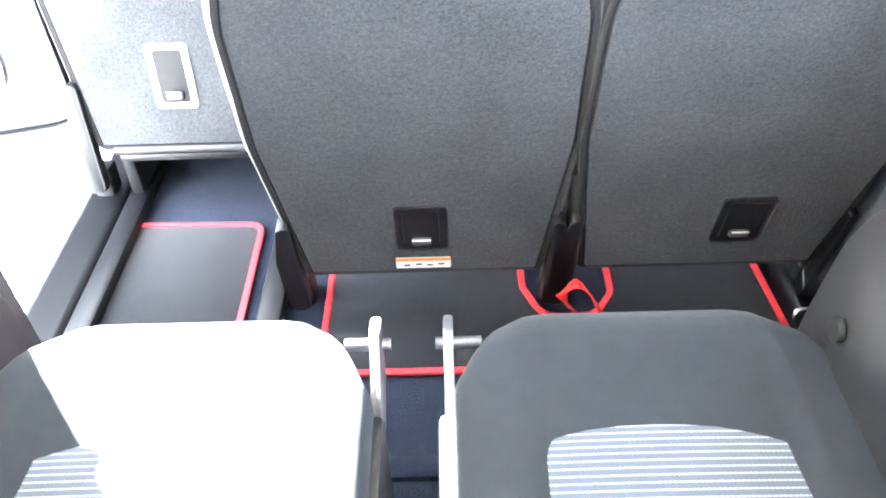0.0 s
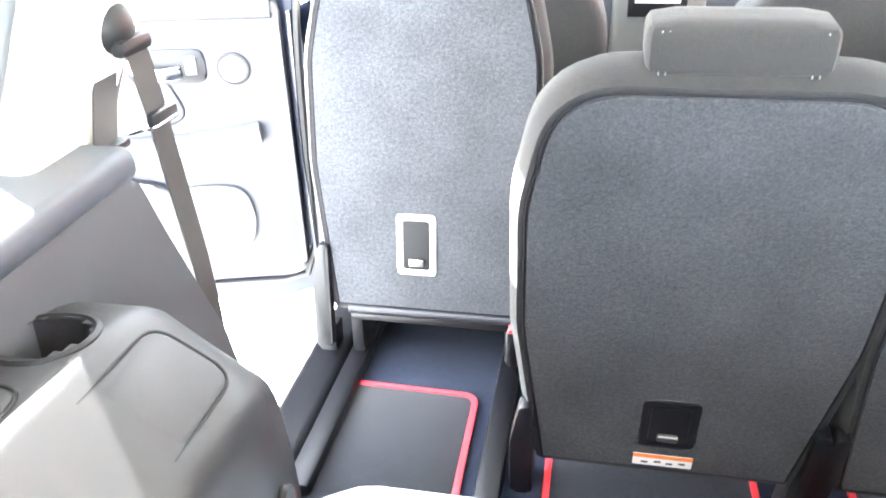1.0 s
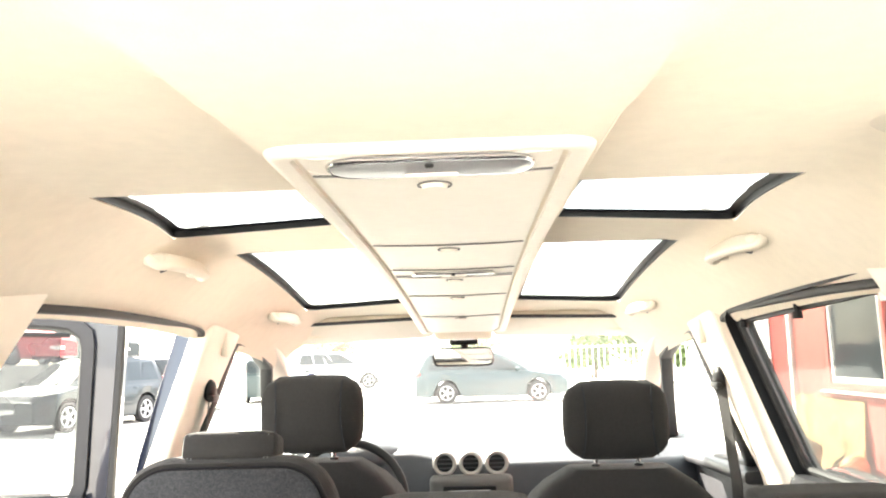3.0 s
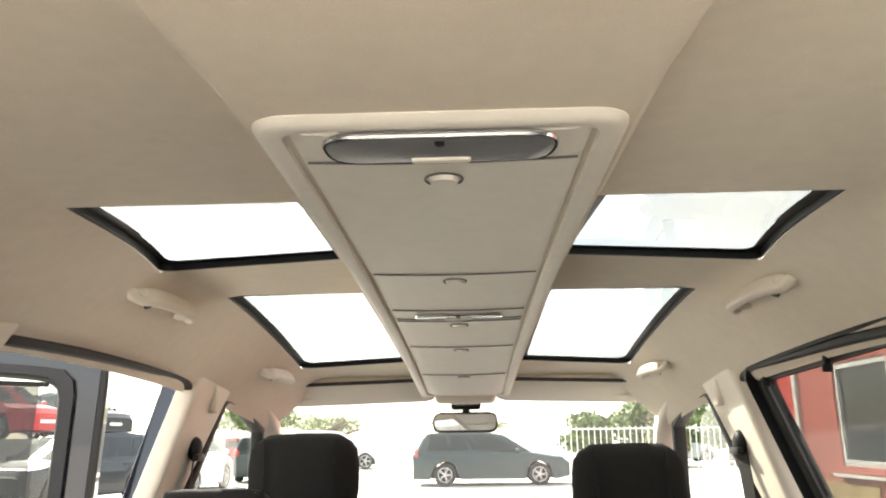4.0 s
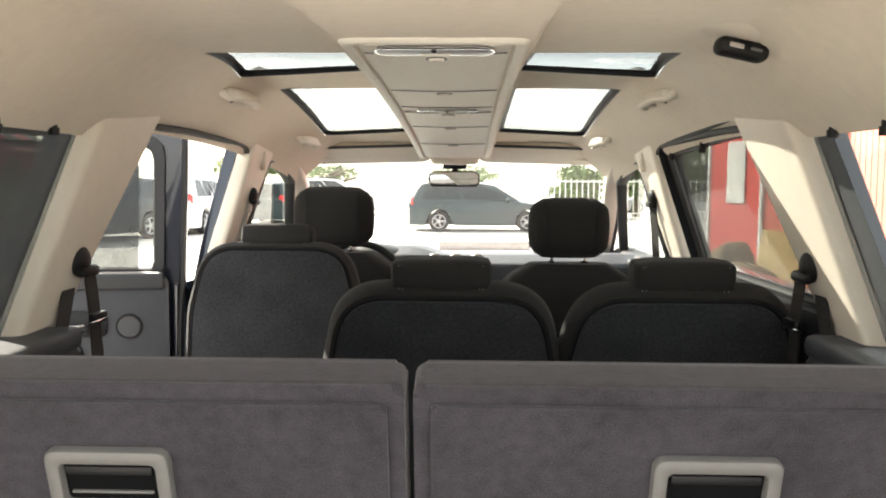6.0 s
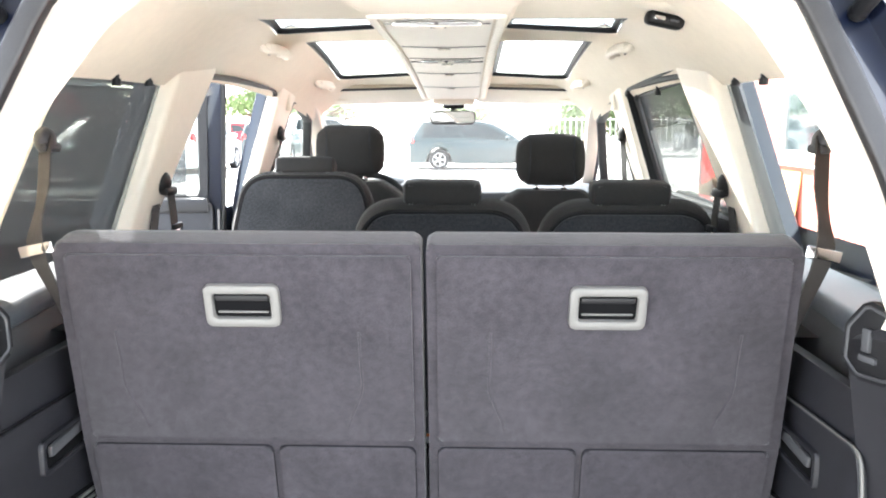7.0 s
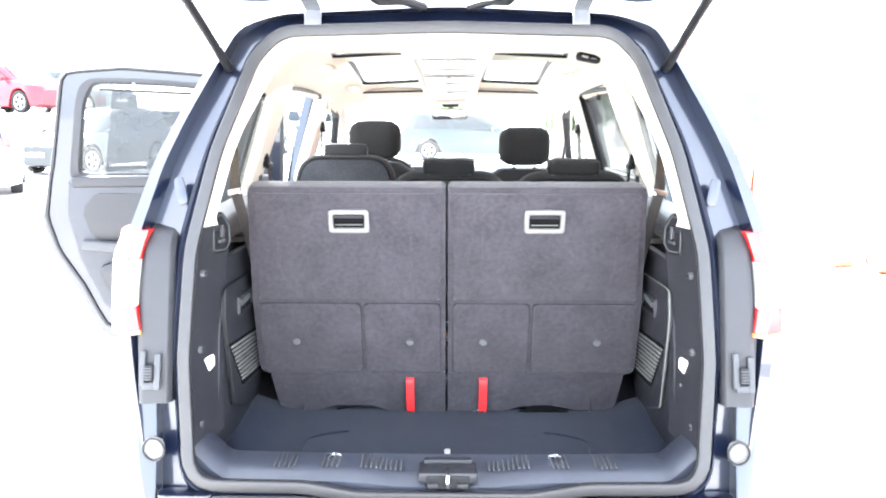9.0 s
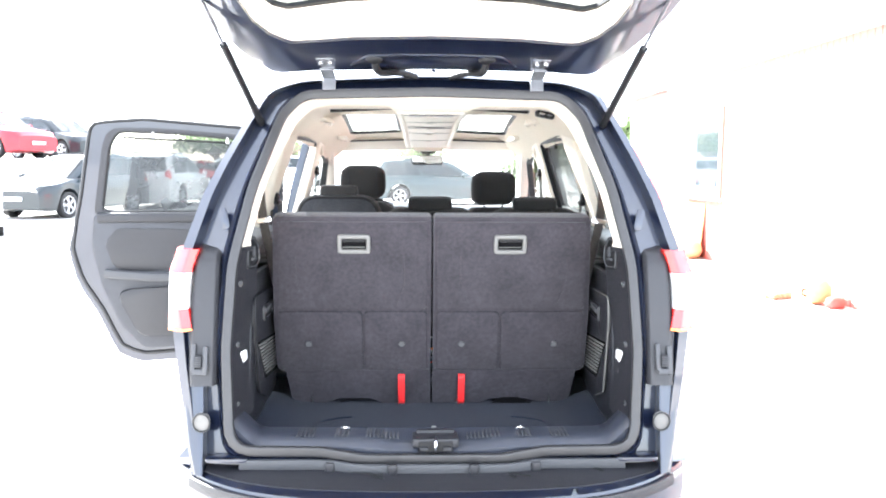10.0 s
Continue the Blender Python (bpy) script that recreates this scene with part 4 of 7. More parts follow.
    # hinge arms beside the cushion
    part("hinge_arm", move(plate(rounded([(0.66, 0.56, 0.02), (0.90, 0.62, 0.02), (0.925, 0.735, 0.012), (0.88, 0.745, 0.012), (0.81, 0.66, 0.03), (0.62, 0.64, 0.02)], 4), 0.012, 0.004), Matrix(((0, 0, 1, s * 0.044 - 0.006), (1, 0, 0, 0), (0, 1, 0, 0), (0, 0, 0, 1)))), STEEL, seat, "bare metal hinge arm", inv)
    part("hinge_knob", rod((s * 0.028, 0.905, 0.70), (s * 0.085, 0.905, 0.70), 0.008, None, 10), STEEL, seat, "", inv)
    part("hinge_tower", box(0.028, 0.12, 0.20, 0.008, 2, (s * 0.045, 0.74, 0.60)), BLACK_PLASTIC, seat, "", inv)
    return seat


def cushion_shape(s):
    rings = []
    for t in steps(0, 1, 18):
        half, cx = 0.232 * (1 - 0.10 * ease(0.72, 1.0, t)), 0.275
        top = 0.738 - 0.050 * max(0.0, (t - 0.86) / 0.14) ** 2.2
        bot = 0.56 + 0.03 * ease(0.8, 1.0, t)
        dip = 0.012 - 0.014 * ease(0.5, 0.8, t)
        prof = rounded([(-half, bot, 0.03), (half, bot, 0.03), (half, top, 0.05), (half * 0.66, top + 0.004, 0.03), (half * 0.55, top - dip, 0.03), (-half * 0.55, top - dip, 0.03), (-half * 0.66, top + 0.004, 0.03), (-half, top, 0.05)], 5)
        # the front edge runs in a bow, with drawn-in corners
        rings.append([Vector((s * (cx + px), 0.485 + 0.480 * t - ease(0.55, 1.0, t) * (0.035 * (px / half) ** 2 + 0.055 * abs(px / half) ** 7), pz)) for px, pz in prof])
    return loft(rings)


def cushion_centre(s):
    return sheet(lambda u, v: Vector((s * (0.262 + u * (0.142 - 0.006 * ease(0.6, 0.72, v))), v + 0.018 * (1 - u * u) * ease(0.6, 0.735, v), 0.7285 + 0.002 * (1 - u * u) - 0.003 * ease(0.70, 0.745, v))), steps(-1, 1, 8), steps(0.49, 0.742, 8), 0.004)


def striped(name):
    """Fine pale cross stripes with dashes on blue-grey cloth."""
    m = material(name, (0.060, 0.072, 0.095), 0.9, vary=0.06, bump=0.4, fine=900, sheen=0.2, spec=0.15)
    nt = m.node_tree
    bsdf = nt.nodes["Principled BSDF"]
    src = bsdf.inputs["Base Color"].links[0].from_socket
    co = nt.nodes.new("ShaderNodeTexCoord")
    wv = nt.nodes.new("ShaderNodeTexWave")
    wv.bands_direction = "Y"
    wv.inputs["Scale"].default_value, wv.inputs["Distortion"].default_value = 36.0, 0.1
    rp = nt.nodes.new("ShaderNodeMapRange")
    rp.inputs["From Min"].default_value, rp.inputs["From Max"].default_value = 0.80, 0.93
    wx = nt.nodes.new("ShaderNodeTexWave")
    wx.bands_direction = "X"
    wx.inputs["Scale"].default_value = 60.0
    ml = nt.nodes.new("ShaderNodeMath")
    ml.operation = "MULTIPLY_ADD"
    ml.inputs[1].default_value, ml.inputs[2].default_value = 0.6, 0.4
    m2 = nt.nodes.new("ShaderNodeMath")
    m2.operation = "MULTIPLY"
    mx = nt.nodes.new("ShaderNodeMix")
    mx.data_type = "RGBA"
    mx.inputs["B"].default_value = (0.28, 0.31, 0.36, 1)
    nt.links.new(co.outputs["Object"], wv.inputs["Vector"]), nt.links.new(co.outputs["Object"], wx.inputs["Vector"])
    nt.links.new(wv.outputs["Fac"], rp.inputs["Value"]), nt.links.new(wx.outputs["Fac"], ml.inputs[0])
    nt.links.new(rp.outputs[0], m2.inputs[0]), nt.links.new(ml.outputs[0], m2.inputs[1])
    nt.links.new(m2.outputs[0], mx.inputs["Factor"])
    nt.links.new(src, mx.inputs["A"]), nt.links.new(mx.outputs["Result"], bsdf.inputs["Base Color"])
    return m


STRIPED = striped("striped_fabric")
for s in (-1, 1):
    third_row_seat(s)


def front_seat(s, x, z):
    seat = thing("front_seat", "dark grey fabric front seat with tall headrest", "car seat", "front seats")
    rings = []
    for t in steps(0, 1, 16):
        zz = 0.55 + (z - 0.55) * t
        y = 2.07 + 0.15 * (1 - t) * 0.6
        half = 0.262 - 0.13 * max(0, (t - 0.60) / 0.40) ** 3.4
        d = 0.11 - 0.055 * max(0, (t - 0.75) / 0.25) ** 2
        rings.append([Vector((x + px, y + 0.11 + py, zz)) for px, py in rounded([(-half, -d, 0.05), (half, -d, 0.05), (half, d, 0.04), (-half, d, 0.04)], 5)])
    part("backrest", loft(rings), FABRIC, seat)
    part("headrest", move(soft_block(0.262, 0.195, 0.105, 0.05), pose(x, 2.185, z + 0.118, 90, 0, 0)), FABRIC, seat, "padded fabric headrest with seams")
    for e in (-1, 1):
        part("headrest_post", rod((x + e * 0.055, 2.190, z - 0.03), (x + e * 0.055, 2.190, z + 0.05), 0.006, None, 10), CHROME, seat)
        part("post_collar", rod((x + e * 0.055, 2.190, z - 0.012), (x + e * 0.055, 2.190, z + 0.006), 0.014, 0.012, 12), BLACK_PLASTIC, seat)
        part("headrest_seam", sweep(curve([(x + e * 0.088, 2.135, z + 0.206), (x + e * 0.084, 2.126, z + 0.16), (x + e * 0.086, 2.126, z + 0.08), (x + e * 0.095, 2.130, z + 0.03)], 6), circle(0.0018, 5)), GREY_FABRIC, seat)
    # picnic table panel on the back
    tb = part("table_panel", move(plate(rect(0.40, 0.26, 0.03), 0.02, 0.006), pose(x, 2.095, 0.775, 84, 0, 0)), BLACK_PLASTIC, seat, "black folding table on the seat back")
    part("table_edge", move(box(0.37, 0.006, 0.008, 0.002, 2), pose(x, 2.058, 0.905)), SILVER, tb)
    part("table_catch", move(box(0.22, 0.006, 0.006, 0.002, 2), pose(x - 0.05, 2.060, 0.866)), SILVER, tb)
    part("cup_ring", sweep([(x + 0.09 + 0.034 * math.cos(a), 2.068, 0.755 + 0.034 * math.sin(a)) for a in steps(0, 2 * math.pi * 19 / 20, 19)], circle(0.004, 6), True, (0, 1, 0)), GREY_PLASTIC, tb)
    part("seat_cushion", move(soft_block(0.50, 0.50, 0.16, 0.05), pose(x, 2.52, 0.58)), FABRIC, seat)
    part("seat_base", box(0.42, 0.42, 0.22, 0.02, 2, (x, 2.50, 0.40)), BLACK_PLASTIC, seat)


front_seat(-1, -0.397, 1.180)
front_seat(1, 0.397, 1.147)


# ---- quarter trim, armrests and boot sides ----
def quarter(s):
    # shelf under the quarter window
    part("belt_shelf", sweep(curve([(s * 0.705, 0.20, 1.102), (s * 0.735, 0.5, 1.105), (s * 0.742, 0.85, 1.115), (s * 0.742, 1.01, 1.118)], 8), rounded([(-0.058, -0.03, 0.02), (0.058, -0.03, 0.02), (0.058, 0.012, 0.016), (-0.058, 0.012, 0.016)], 4)), DASH, car, "dark shelf under the quarter window")
    # side panel down to the wheel arch; its front edge is the rear of the door opening
    pts = rounded([(0.10, 0.46, 0.02), (1.20, 0.34, 0.03), (1.20, 0.58, 0.1), (1.15, 0.78, 0.2), (1.05, 1.0, 0.1), (1.01, 1.10, 0.03), (0.10, 1.09, 0.02)], 6)
    bm = plate(pts, 0.10, 0.012, 3)
    part("side_panel", move(bm, Matrix(((0, 0, s, s * 0.690), (1, 0, 0, 0), (0, 1, 0, 0), (0, 0, 0, 1)))), GREY_PLASTIC, car, "grey grained plastic side panel")
    part("door_aperture_edge", sweep(curve([(s * 0.715, 1.355, 1.545), (s * 0.765, 1.20, 1.30), (s * 0.80, 1.10, 1.10), (s * 0.80, 1.16, 0.85), (s * 0.805, 1.22, 0.62), (s * 0.81, 1.26, 0.36)], 10), rounded([(-0.03, -0.02, 0.01), (0.03, -0.02, 0.01), (0.03, 0.02, 0.01), (-0.03, 0.02, 0.01)], 3), False, (1, 0, 0)), RUBBER, car)
    # wheel arch armrest with a cup holder and a lid
    tops = [(0.44, 1.030), (0.56, 1.035), (0.70, 1.035), (0.80, 1.028), (0.87, 1.005), (0.92, 0.955), (0.955, 0.87), (0.975, 0.72), (0.98, 0.48)]
    line = curve([(0, y, z) for y, z in tops], 7)
    edge, brow = 0.474, 0.595
    rings = []
    for p in line:
        y, z = p.y, p.z
        top = [(x, z) for x in steps(0.745, brow + 0.02, 16)] + [(brow + 0.008, z - 0.002), (brow - 0.003, z - 0.009)]
        slope = [(brow - 0.003 - 0.105 * k, z - 0.009 - 0.070 * k) for k in steps(0.1, 1.0, 10)]
        nose = [(edge + 0.006, z - 0.087), (edge + 0.001, z - 0.100), (edge - 0.001, z - 0.118)]
        prof = top + slope + nose + [(edge - 0.003, (z + 0.35) / 2), (edge - 0.008, 0.45)]
        rings.append([Vector((s * (x + 0.05 * ease(0.80, 1.0, y) * ease(0.70, 0.49, x)), y, max(q, 0.45))) for x, q in prof])
    bm = loft(rings, closed=False)
    cup = Vector((s * 0.658, 0.770))
    bmesh.ops.delete(bm, geom=[f for f in bm.faces if (f.calc_center_median().xy - cup).length < 0.041 and f.calc_center_median().z > 0.9], context="FACES")
    arm = part("armrest", bm, ARMREST, car, "grey plastic wheel-arch armrest")
    top_at = lambda y: float(between(y, [p.y for p in line], [p.z for p in line]))
    wall = [[(cup.x + q * math.cos(a), cup.y + q * math.sin(a), top_at(cup.y + q * math.sin(a)) + z) for a in steps(0, 2 * math.pi * 31 / 32, 31)] for q, z in ((0.054, -0.010), (0.052, 0.0005), (0.047, 0.0025), (0.041, -0.002), (0.038, -0.07), (0.001, -0.071))]
    part("cup_holder", loft(wall, caps=False), BLACK_PLASTIC, arm, "round dark cup holder")
    # inset lids, one on the inner slope and one on the top
    n = math.hypot(0.105, 0.070)
    m = Matrix(((-s * 0.105 / n, 0, -s * 0.070 / n, s * 0.540), (0, 1, 0, 0.730), (-0.070 / n, 0, 0.105 / n, 0.9895), (0, 0, 0, 1)))
    for w, d, r, mm in ((0.092, 0.185, 0.026, m), (0.105, 0.165, 0.028, Matrix.Translation((s * 0.668, 0.605, 1.0365)))):
        part("armrest_lid", plate(rect(w, d, r, 6), 0.004, 0.002), ARMREST, arm, "", mm @ Matrix.Translation((0, 0, -0.003)))
        part("lid_joint", sweep([(x, y, 0.0) for x, y in rect(w + 0.005, d + 0.005, r + 0.002, 6)], circle(0.0018, 6), True), BLACK_PLASTIC, arm, "", mm)
    part("coat_peg", move(join(rod((0, 0, 0), (-0.03, 0, 0), 0.011, 0.014, 14), rod((-0.03, 0, 0), (-0.036, 0, 0), 0.016, 0.014, 14)), pose(s * 0.500, 0.83, 0.79, 0, 0, 0 if s > 0 else 180)), BLACK_PLASTIC, car, "black round peg")
    # boot side: recessed storage lid with a pull and a louvre
    wall = plate(rounded([(0.035, 0.50, 0.01), (0.50, 0.50, 0.02), (0.50, 1.02, 0.02), (0.165, 1.02, 0.02), (0.105, 0.80, 0.2)], 5), 0.02, 0.004)
    side = Matrix(((0, 0, s, s * 0.628), (1, 0, 0, 0), (0, 1, 0, 0), (0, 0, 0, 1)))
    boot = part("boot_side_panel", move(wall, side), DARK_PLASTIC, car, "dark plastic boot side panel")
    edge = [(0.172, 0.595, 0.03), (0.30, 0.545, 0.03), (0.47, 0.54, 0.02), (0.49, 0.935, 0.02), (0.138, 0.948, 0.03), (0.122, 0.87, 0.1)]
    lid = part("storage_lid", move(plate(rounded(edge, 5), 0.012, 0.004), Matrix(((0, 0, -s, s * 0.626), (1, 0, 0, 0), (0, 1, 0, 0), (0, 0, 0, 1)))), DARK_PLASTIC, boot, "dark storage lid in the boot side")
    # line round the lid: pale grey on the right, black on the left
    part("lid_gap", sweep([(s * 0.618, y, z) for y, z in rounded([(y - 0.004, z, r) for y, z, r in edge], 5)], circle(0.0028, 6), True, (1, 0, 0)), HANDLE_GREY if s > 0 else BLACK_PLASTIC, boot, "pale line round the lid" if s > 0 else "dark joint round the lid")
    # sunk pull with a bright lower lip
    part("lid_pull", move(ring(rect(0.150, 0.062, 0.014, 5), rect(0.128, 0.042, 0.010, 5), 0.010, 0.003), Matrix(((0, 0, -s, s * 0.616), (1, 0, 0, 0.318), (0, 1, 0, 0.868), (0, 0, 0, 1)))), DARK_PLASTIC, lid, "recessed pull")
    # no hollow behind the pull: its shade is this near-black slab
    part("pull_pocket_shade", box(0.003, 0.130, 0.044, 0.001, 1, (s * 0.6125, 0.318, 0.868)), RECESS_SHADE, lid)
    part("pull_edge", move(box(0.010, 0.120, 0.020, 0.004, 2), pose(s * 0.609, 0.325, 0.878, 4)), GREY_PLASTIC, lid)
    # louvre: slats falling a little towards the front, the lower ones shorter
    # sheet behind the slats, coloured as the shade between them
    part("louvre_back", move(plate([(0.14, 0.785), (0.475, 0.75), (0.475, 0.605), (0.255, 0.625)], 0.003), Matrix(((0, 0, -s, s * 0.6140), (1, 0, 0, 0), (0, 1, 0, 0), (0, 0, 0, 1)))), RECESS_SHADE, lid)
    for k in range(10):
        w = 0.325 - 0.011 * k
        part("louvre_slat", move(box(0.007, w, 0.0062, 0.002, 1), pose(s * 0.6085, 0.472 - w / 2, 0.757 - 0.0135 * k, -5.5, 0, 0)), HANDLE_GREY, lid)
    # pillar face with studs, a lamp and a hook plate
    face_x = lambda z: between(z, [0.607, 0.747, 0.907, 1.07, 1.2], [0.646, 0.650, 0.649, 0.640, 0.628])
    face = lambda y, z, out=0.0: Matrix(((0, -s * 0.27, -s * 0.963, s * (face_x(z) - out)), (s * 0, 0.963, -0.27, y), (1, 0, 0, z), (0, 0, 0, 1))) @ Matrix.Rotation(math.pi / 2, 4, "Z")
    for y, z in ((0.045, 1.008), (0.120, 0.812), (0.012, 0.808), (-0.028, 0.616)):
        st = part("trim_stud", move(rod((0, 0, -0.004), (0, 0, 0.005), 0.0105, 0.0085, 14), face(y, z)), STUD, car, "grey-rimmed trim stud")
        part("stud_core", move(rod((0, 0, 0.004), (0, 0, 0.0065), 0.005, 0.004, 10), face(y, z)), BLACK_PLASTIC, st)
    part("boot_lamp", plate(rect(0.046, 0.042, 0.006, 4), 0.010, 0.003), WHITE_LABEL, car, "small white boot lamp", face(0.058, 0.755, -0.002))
    lk = part("hook_plate", plate(rounded([(-0.040, -0.052, 0.016), (0.012, -0.062, 0.016), (0.048, -0.020, 0.014), (0.050, 0.035, 0.014), (0.022, 0.055, 0.014), (-0.044, 0.050, 0.014)], 4), 0.014, 0.005), BLACK_PLASTIC, car, "black moulded hook plate", face(0.152, 1.100))
    part("plate_rim", sweep([(x * 0.86, y * 0.86, 0.014) for x, y in rounded([(-0.040, -0.052, 0.016), (0.012, -0.062, 0.016), (0.048, -0.020, 0.014), (0.050, 0.035, 0.014), (0.022, 0.055, 0.014), (-0.044, 0.050, 0.014)], 4)], circle(0.0025, 6), True), GREY_PLASTIC, lk)
    for dx, dy, w, h in ((0.0, 0.020, 0.030, 0.010), (0.004, -0.006, 0.014, 0.034)):
        part("hook_slot", plate(rect(w, h, 0.003, 3, dx, dy), 0.008, 0.002), GREY_PLASTIC, lk, "", pose(0, 0, 0.012))
    if s > 0:
        sk = part("power_socket", plate(rect(0.040, 0.066, 0.005, 4), 0.006, 0.002), GREY_PLASTIC, car, "rectangular grey socket cover", face(0.050, 0.690))
        part("socket_screw", rod((0.008, -0.012, 0.005), (0.008, -0.012, 0.009), 0.006, 0.005, 10), STUD, sk)


for s in (-1, 1):
    quarter(s)


def boot_floor():
    part("boot_floor", sheet(lambda x, y: Vector((x, y, 0.466 + 0.05 * ease(0.46, 0.66, abs(x)) * ease(0.02, 0.40, y) + 0.004 * math.sin(abs(x) * 30) * (1 if 0.44 < abs(x) < 0.5 else 0))), steps(-0.66, 0.66, 44), steps(0.0, 0.475, 16), 0.01), FLOOR_CARPET, car, "dark carpeted boot floor")
    for s in (-1, 1):
        part("floor_crease", sweep(curve([(s * 0.40, 0.02, 0.468), (s * 0.42, 0.20, 0.468), (s * 0.36, 0.26, 0.468), (s * 0.30, 0.28, 0.468)], 6), circle(0.004, 6)), FLOOR_CARPET, car)
    rings = []
    for x in steps(-0.665, 0.665, 60):
        dip = 0.012 * ease(0.22, 0.12, abs(x))
        k = abs(x) / 0.665
        lift = 0.07 * ease(0.85, 1.0, k)
        prof = [(0.035, 0.480), (0.02, 0.510), (0.0, 0.524), (-0.06, 0.520 - dip), (-0.092, 0.512 - dip), (-0.108, 0.495 - dip), (-0.11, 0.46), (0.035, 0.44)]
        rings.append([Vector((x, y + 0.02 * k * k, z + lift * (1 if z > 0.47 else 0))) for y, z in prof])
    sill = part("load_sill", loft(rings), SILL_PLASTIC, car, "dark ribbed plastic load sill")
    for k in range(18):
        for s in (-1, 1):
            x = s * (0.115 + k * 0.013 + (0.05 if k > 8 else 0) + (0.06 if k > 12 else 0))
            part("sill_rib", box(0.0055, 0.075, 0.007, 0.002, 1, (x, -0.038, 0.5225 - 0.008 * ease(0.22, 0.12, abs(x)))), GREY_PLASTIC, sill)
    for s in (-1, 1):
        part("lashing_ring", sweep([(s * 0.292 + 0.017 * math.cos(a), -0.03 - 0.004 * math.sin(a), 0.526 + 0.012 * math.sin(a)) for a in steps(0, math.pi, 10)], circle(0.0035, 6), False, (0, 1, 0)), CHROME, car, "chrome lashing ring")
    lt = part("tailgate_latch", join(box(0.150, 0.075, 0.03, 0.006, 2, (0.008, -0.085, 0.513)), box(0.125, 0.02, 0.035, 0.004, 2, (0.008, -0.055, 0.520))), DARK_PLASTIC, car, "tailgate latch housing")
    part("latch_pocket", box(0.112, 0.012, 0.036, 0.003, 1, (0.008, -0.121, 0.503)), BLACK_PLASTIC, lt)
    part("striker", sweep(curve([(0.008, -0.10, 0.49), (0.008, -0.135, 0.495), (0.008, -0.135, 0.522), (0.008, -0.10, 0.525)], 5), circle(0.005, 8), False, (1, 0, 0)), CHROME, lt)
    for x in (-0.03, 0.046):
        part("latch_bracket", box(0.028, 0.01, 0.012, 0.002, 1, (x, -0.130, 0.498)), DARK_PLASTIC, lt)
    part("floor_catch", box(0.016, 0.018, 0.012, 0.003, 2, (0.005, 0.085, 0.492)), SILVER, car)


boot_floor()


# ---- rear of the car: bumper, lights, tailgate ----
def bumper():
    rings = []
    for x in steps(-0.845, 0.845, 48):
        k = abs(x) / 0.845
        back = -0.335 + 0.24 * k ** 4
        prof = [(0.02, 0.430), (-0.10, 0.432), (-0.125, 0.426), (back + 0.05, 0.421), (back + 0.012, 0.412), (back, 0.390), (back - 0.005, 0.33), (back + 0.02, 0.24), (0.05, 0.22)]
        rings.append([Vector((x, y + 0.05 * k ** 3, z + 0.008 * k)) for y, z in prof])
    b = part("bumper", loft(rings), NAVY, car, "navy bumper with a scuffed dark top")
    part("bumper_step", sheet(lambda x, t: Vector((x, -0.118 + (-0.285 + 0.21 * (abs(x) / 0.845) ** 4 + 0.118) * t + 0.05 * (abs(x) / 0.845) ** 3, 0.4335 + 0.008 * abs(x) / 0.845 - 0.010 * t)), steps(-0.78, 0.78, 40), steps(0, 1, 6), 0.004), DARK_PLASTIC, b, "scuffed dark plastic step")
    part("bumper_strip", sweep([(x, -0.345 + 0.24 * (abs(x) / 0.845) ** 4 + 0.05 * (abs(x) / 0.845) ** 3, 0.395) for x in steps(-0.78, 0.78, 40)], rounded([(-0.006, -0.018, 0.004), (0.006, -0.018, 0.004), (0.006, 0.018, 0.004), (-0.006, 0.018, 0.004)], 2)), DARK_PLASTIC, b)
    for x in (-0.60, 0.60, -0.22, 0.22):
        part("parking_sensor", rod((x, -0.335 + 0.24 * (abs(x) / 0.845) ** 4, 0.372), (x, -0.36 + 0.24 * (abs(x) / 0.845) ** 4, 0.372), 0.012, None, 14), DARK_PLASTIC, b)
    for x in (-0.33, -0.13, 0.13, 0.33):
        part("bumper_clip", box(0.03, 0.02, 0.035, 0.006, 2, (x, -0.150 - 0.02 * ease(0.30, 0.20, abs(x)), 0.446)), DARK_PLASTIC, b)
    part("seal_strip", sweep([(x, -0.138 - 0.02 * ease(0.36, 0.22, abs(x)), 0.446 + 0.010 * ease(0.22, 0.36, abs(x))) for x in steps(-0.62, 0.62, 30)], rounded([(-0.008, -0.020, 0.004), (0.008, -0.020, 0.004), (0.008, 0.012, 0.004), (-0.008, 0.012, 0.004)], 2)), GREY_PLASTIC, b, "grey plastic strip under the seal")
    rng = random.Random(5)
    for x0, x1, y in ((-0.26, -0.16, -0.165), (-0.20, -0.155, -0.185), (0.24, 0.31, -0.175), (0.245, 0.26, -0.19), (0.52, 0.545, -0.15)):
        path = [(x0 + (x1 - x0) * k, y - 0.02 * k + rng.uniform(-0.004, 0.004), 0.4365 + 0.008 * abs(x0) / 0.845 + 0.06 * (y + 0.118)) for k in steps(0, 1, 8)]
        part("scuff_mark", sweep(path, [(-0.004, -0.001), (0.004, -0.001), (0.003, 0.0012), (-0.003, 0.0012)]), BLACK_PLASTIC, b, "black scrape in the plastic")
    for s in (-1, 1):
        part("corner_pad", move(plate(rect(0.14, 0.05, 0.02), 0.012, 0.004), pose(s * 0.66, -0.125, 0.462)), NAVY, b)


bumper()


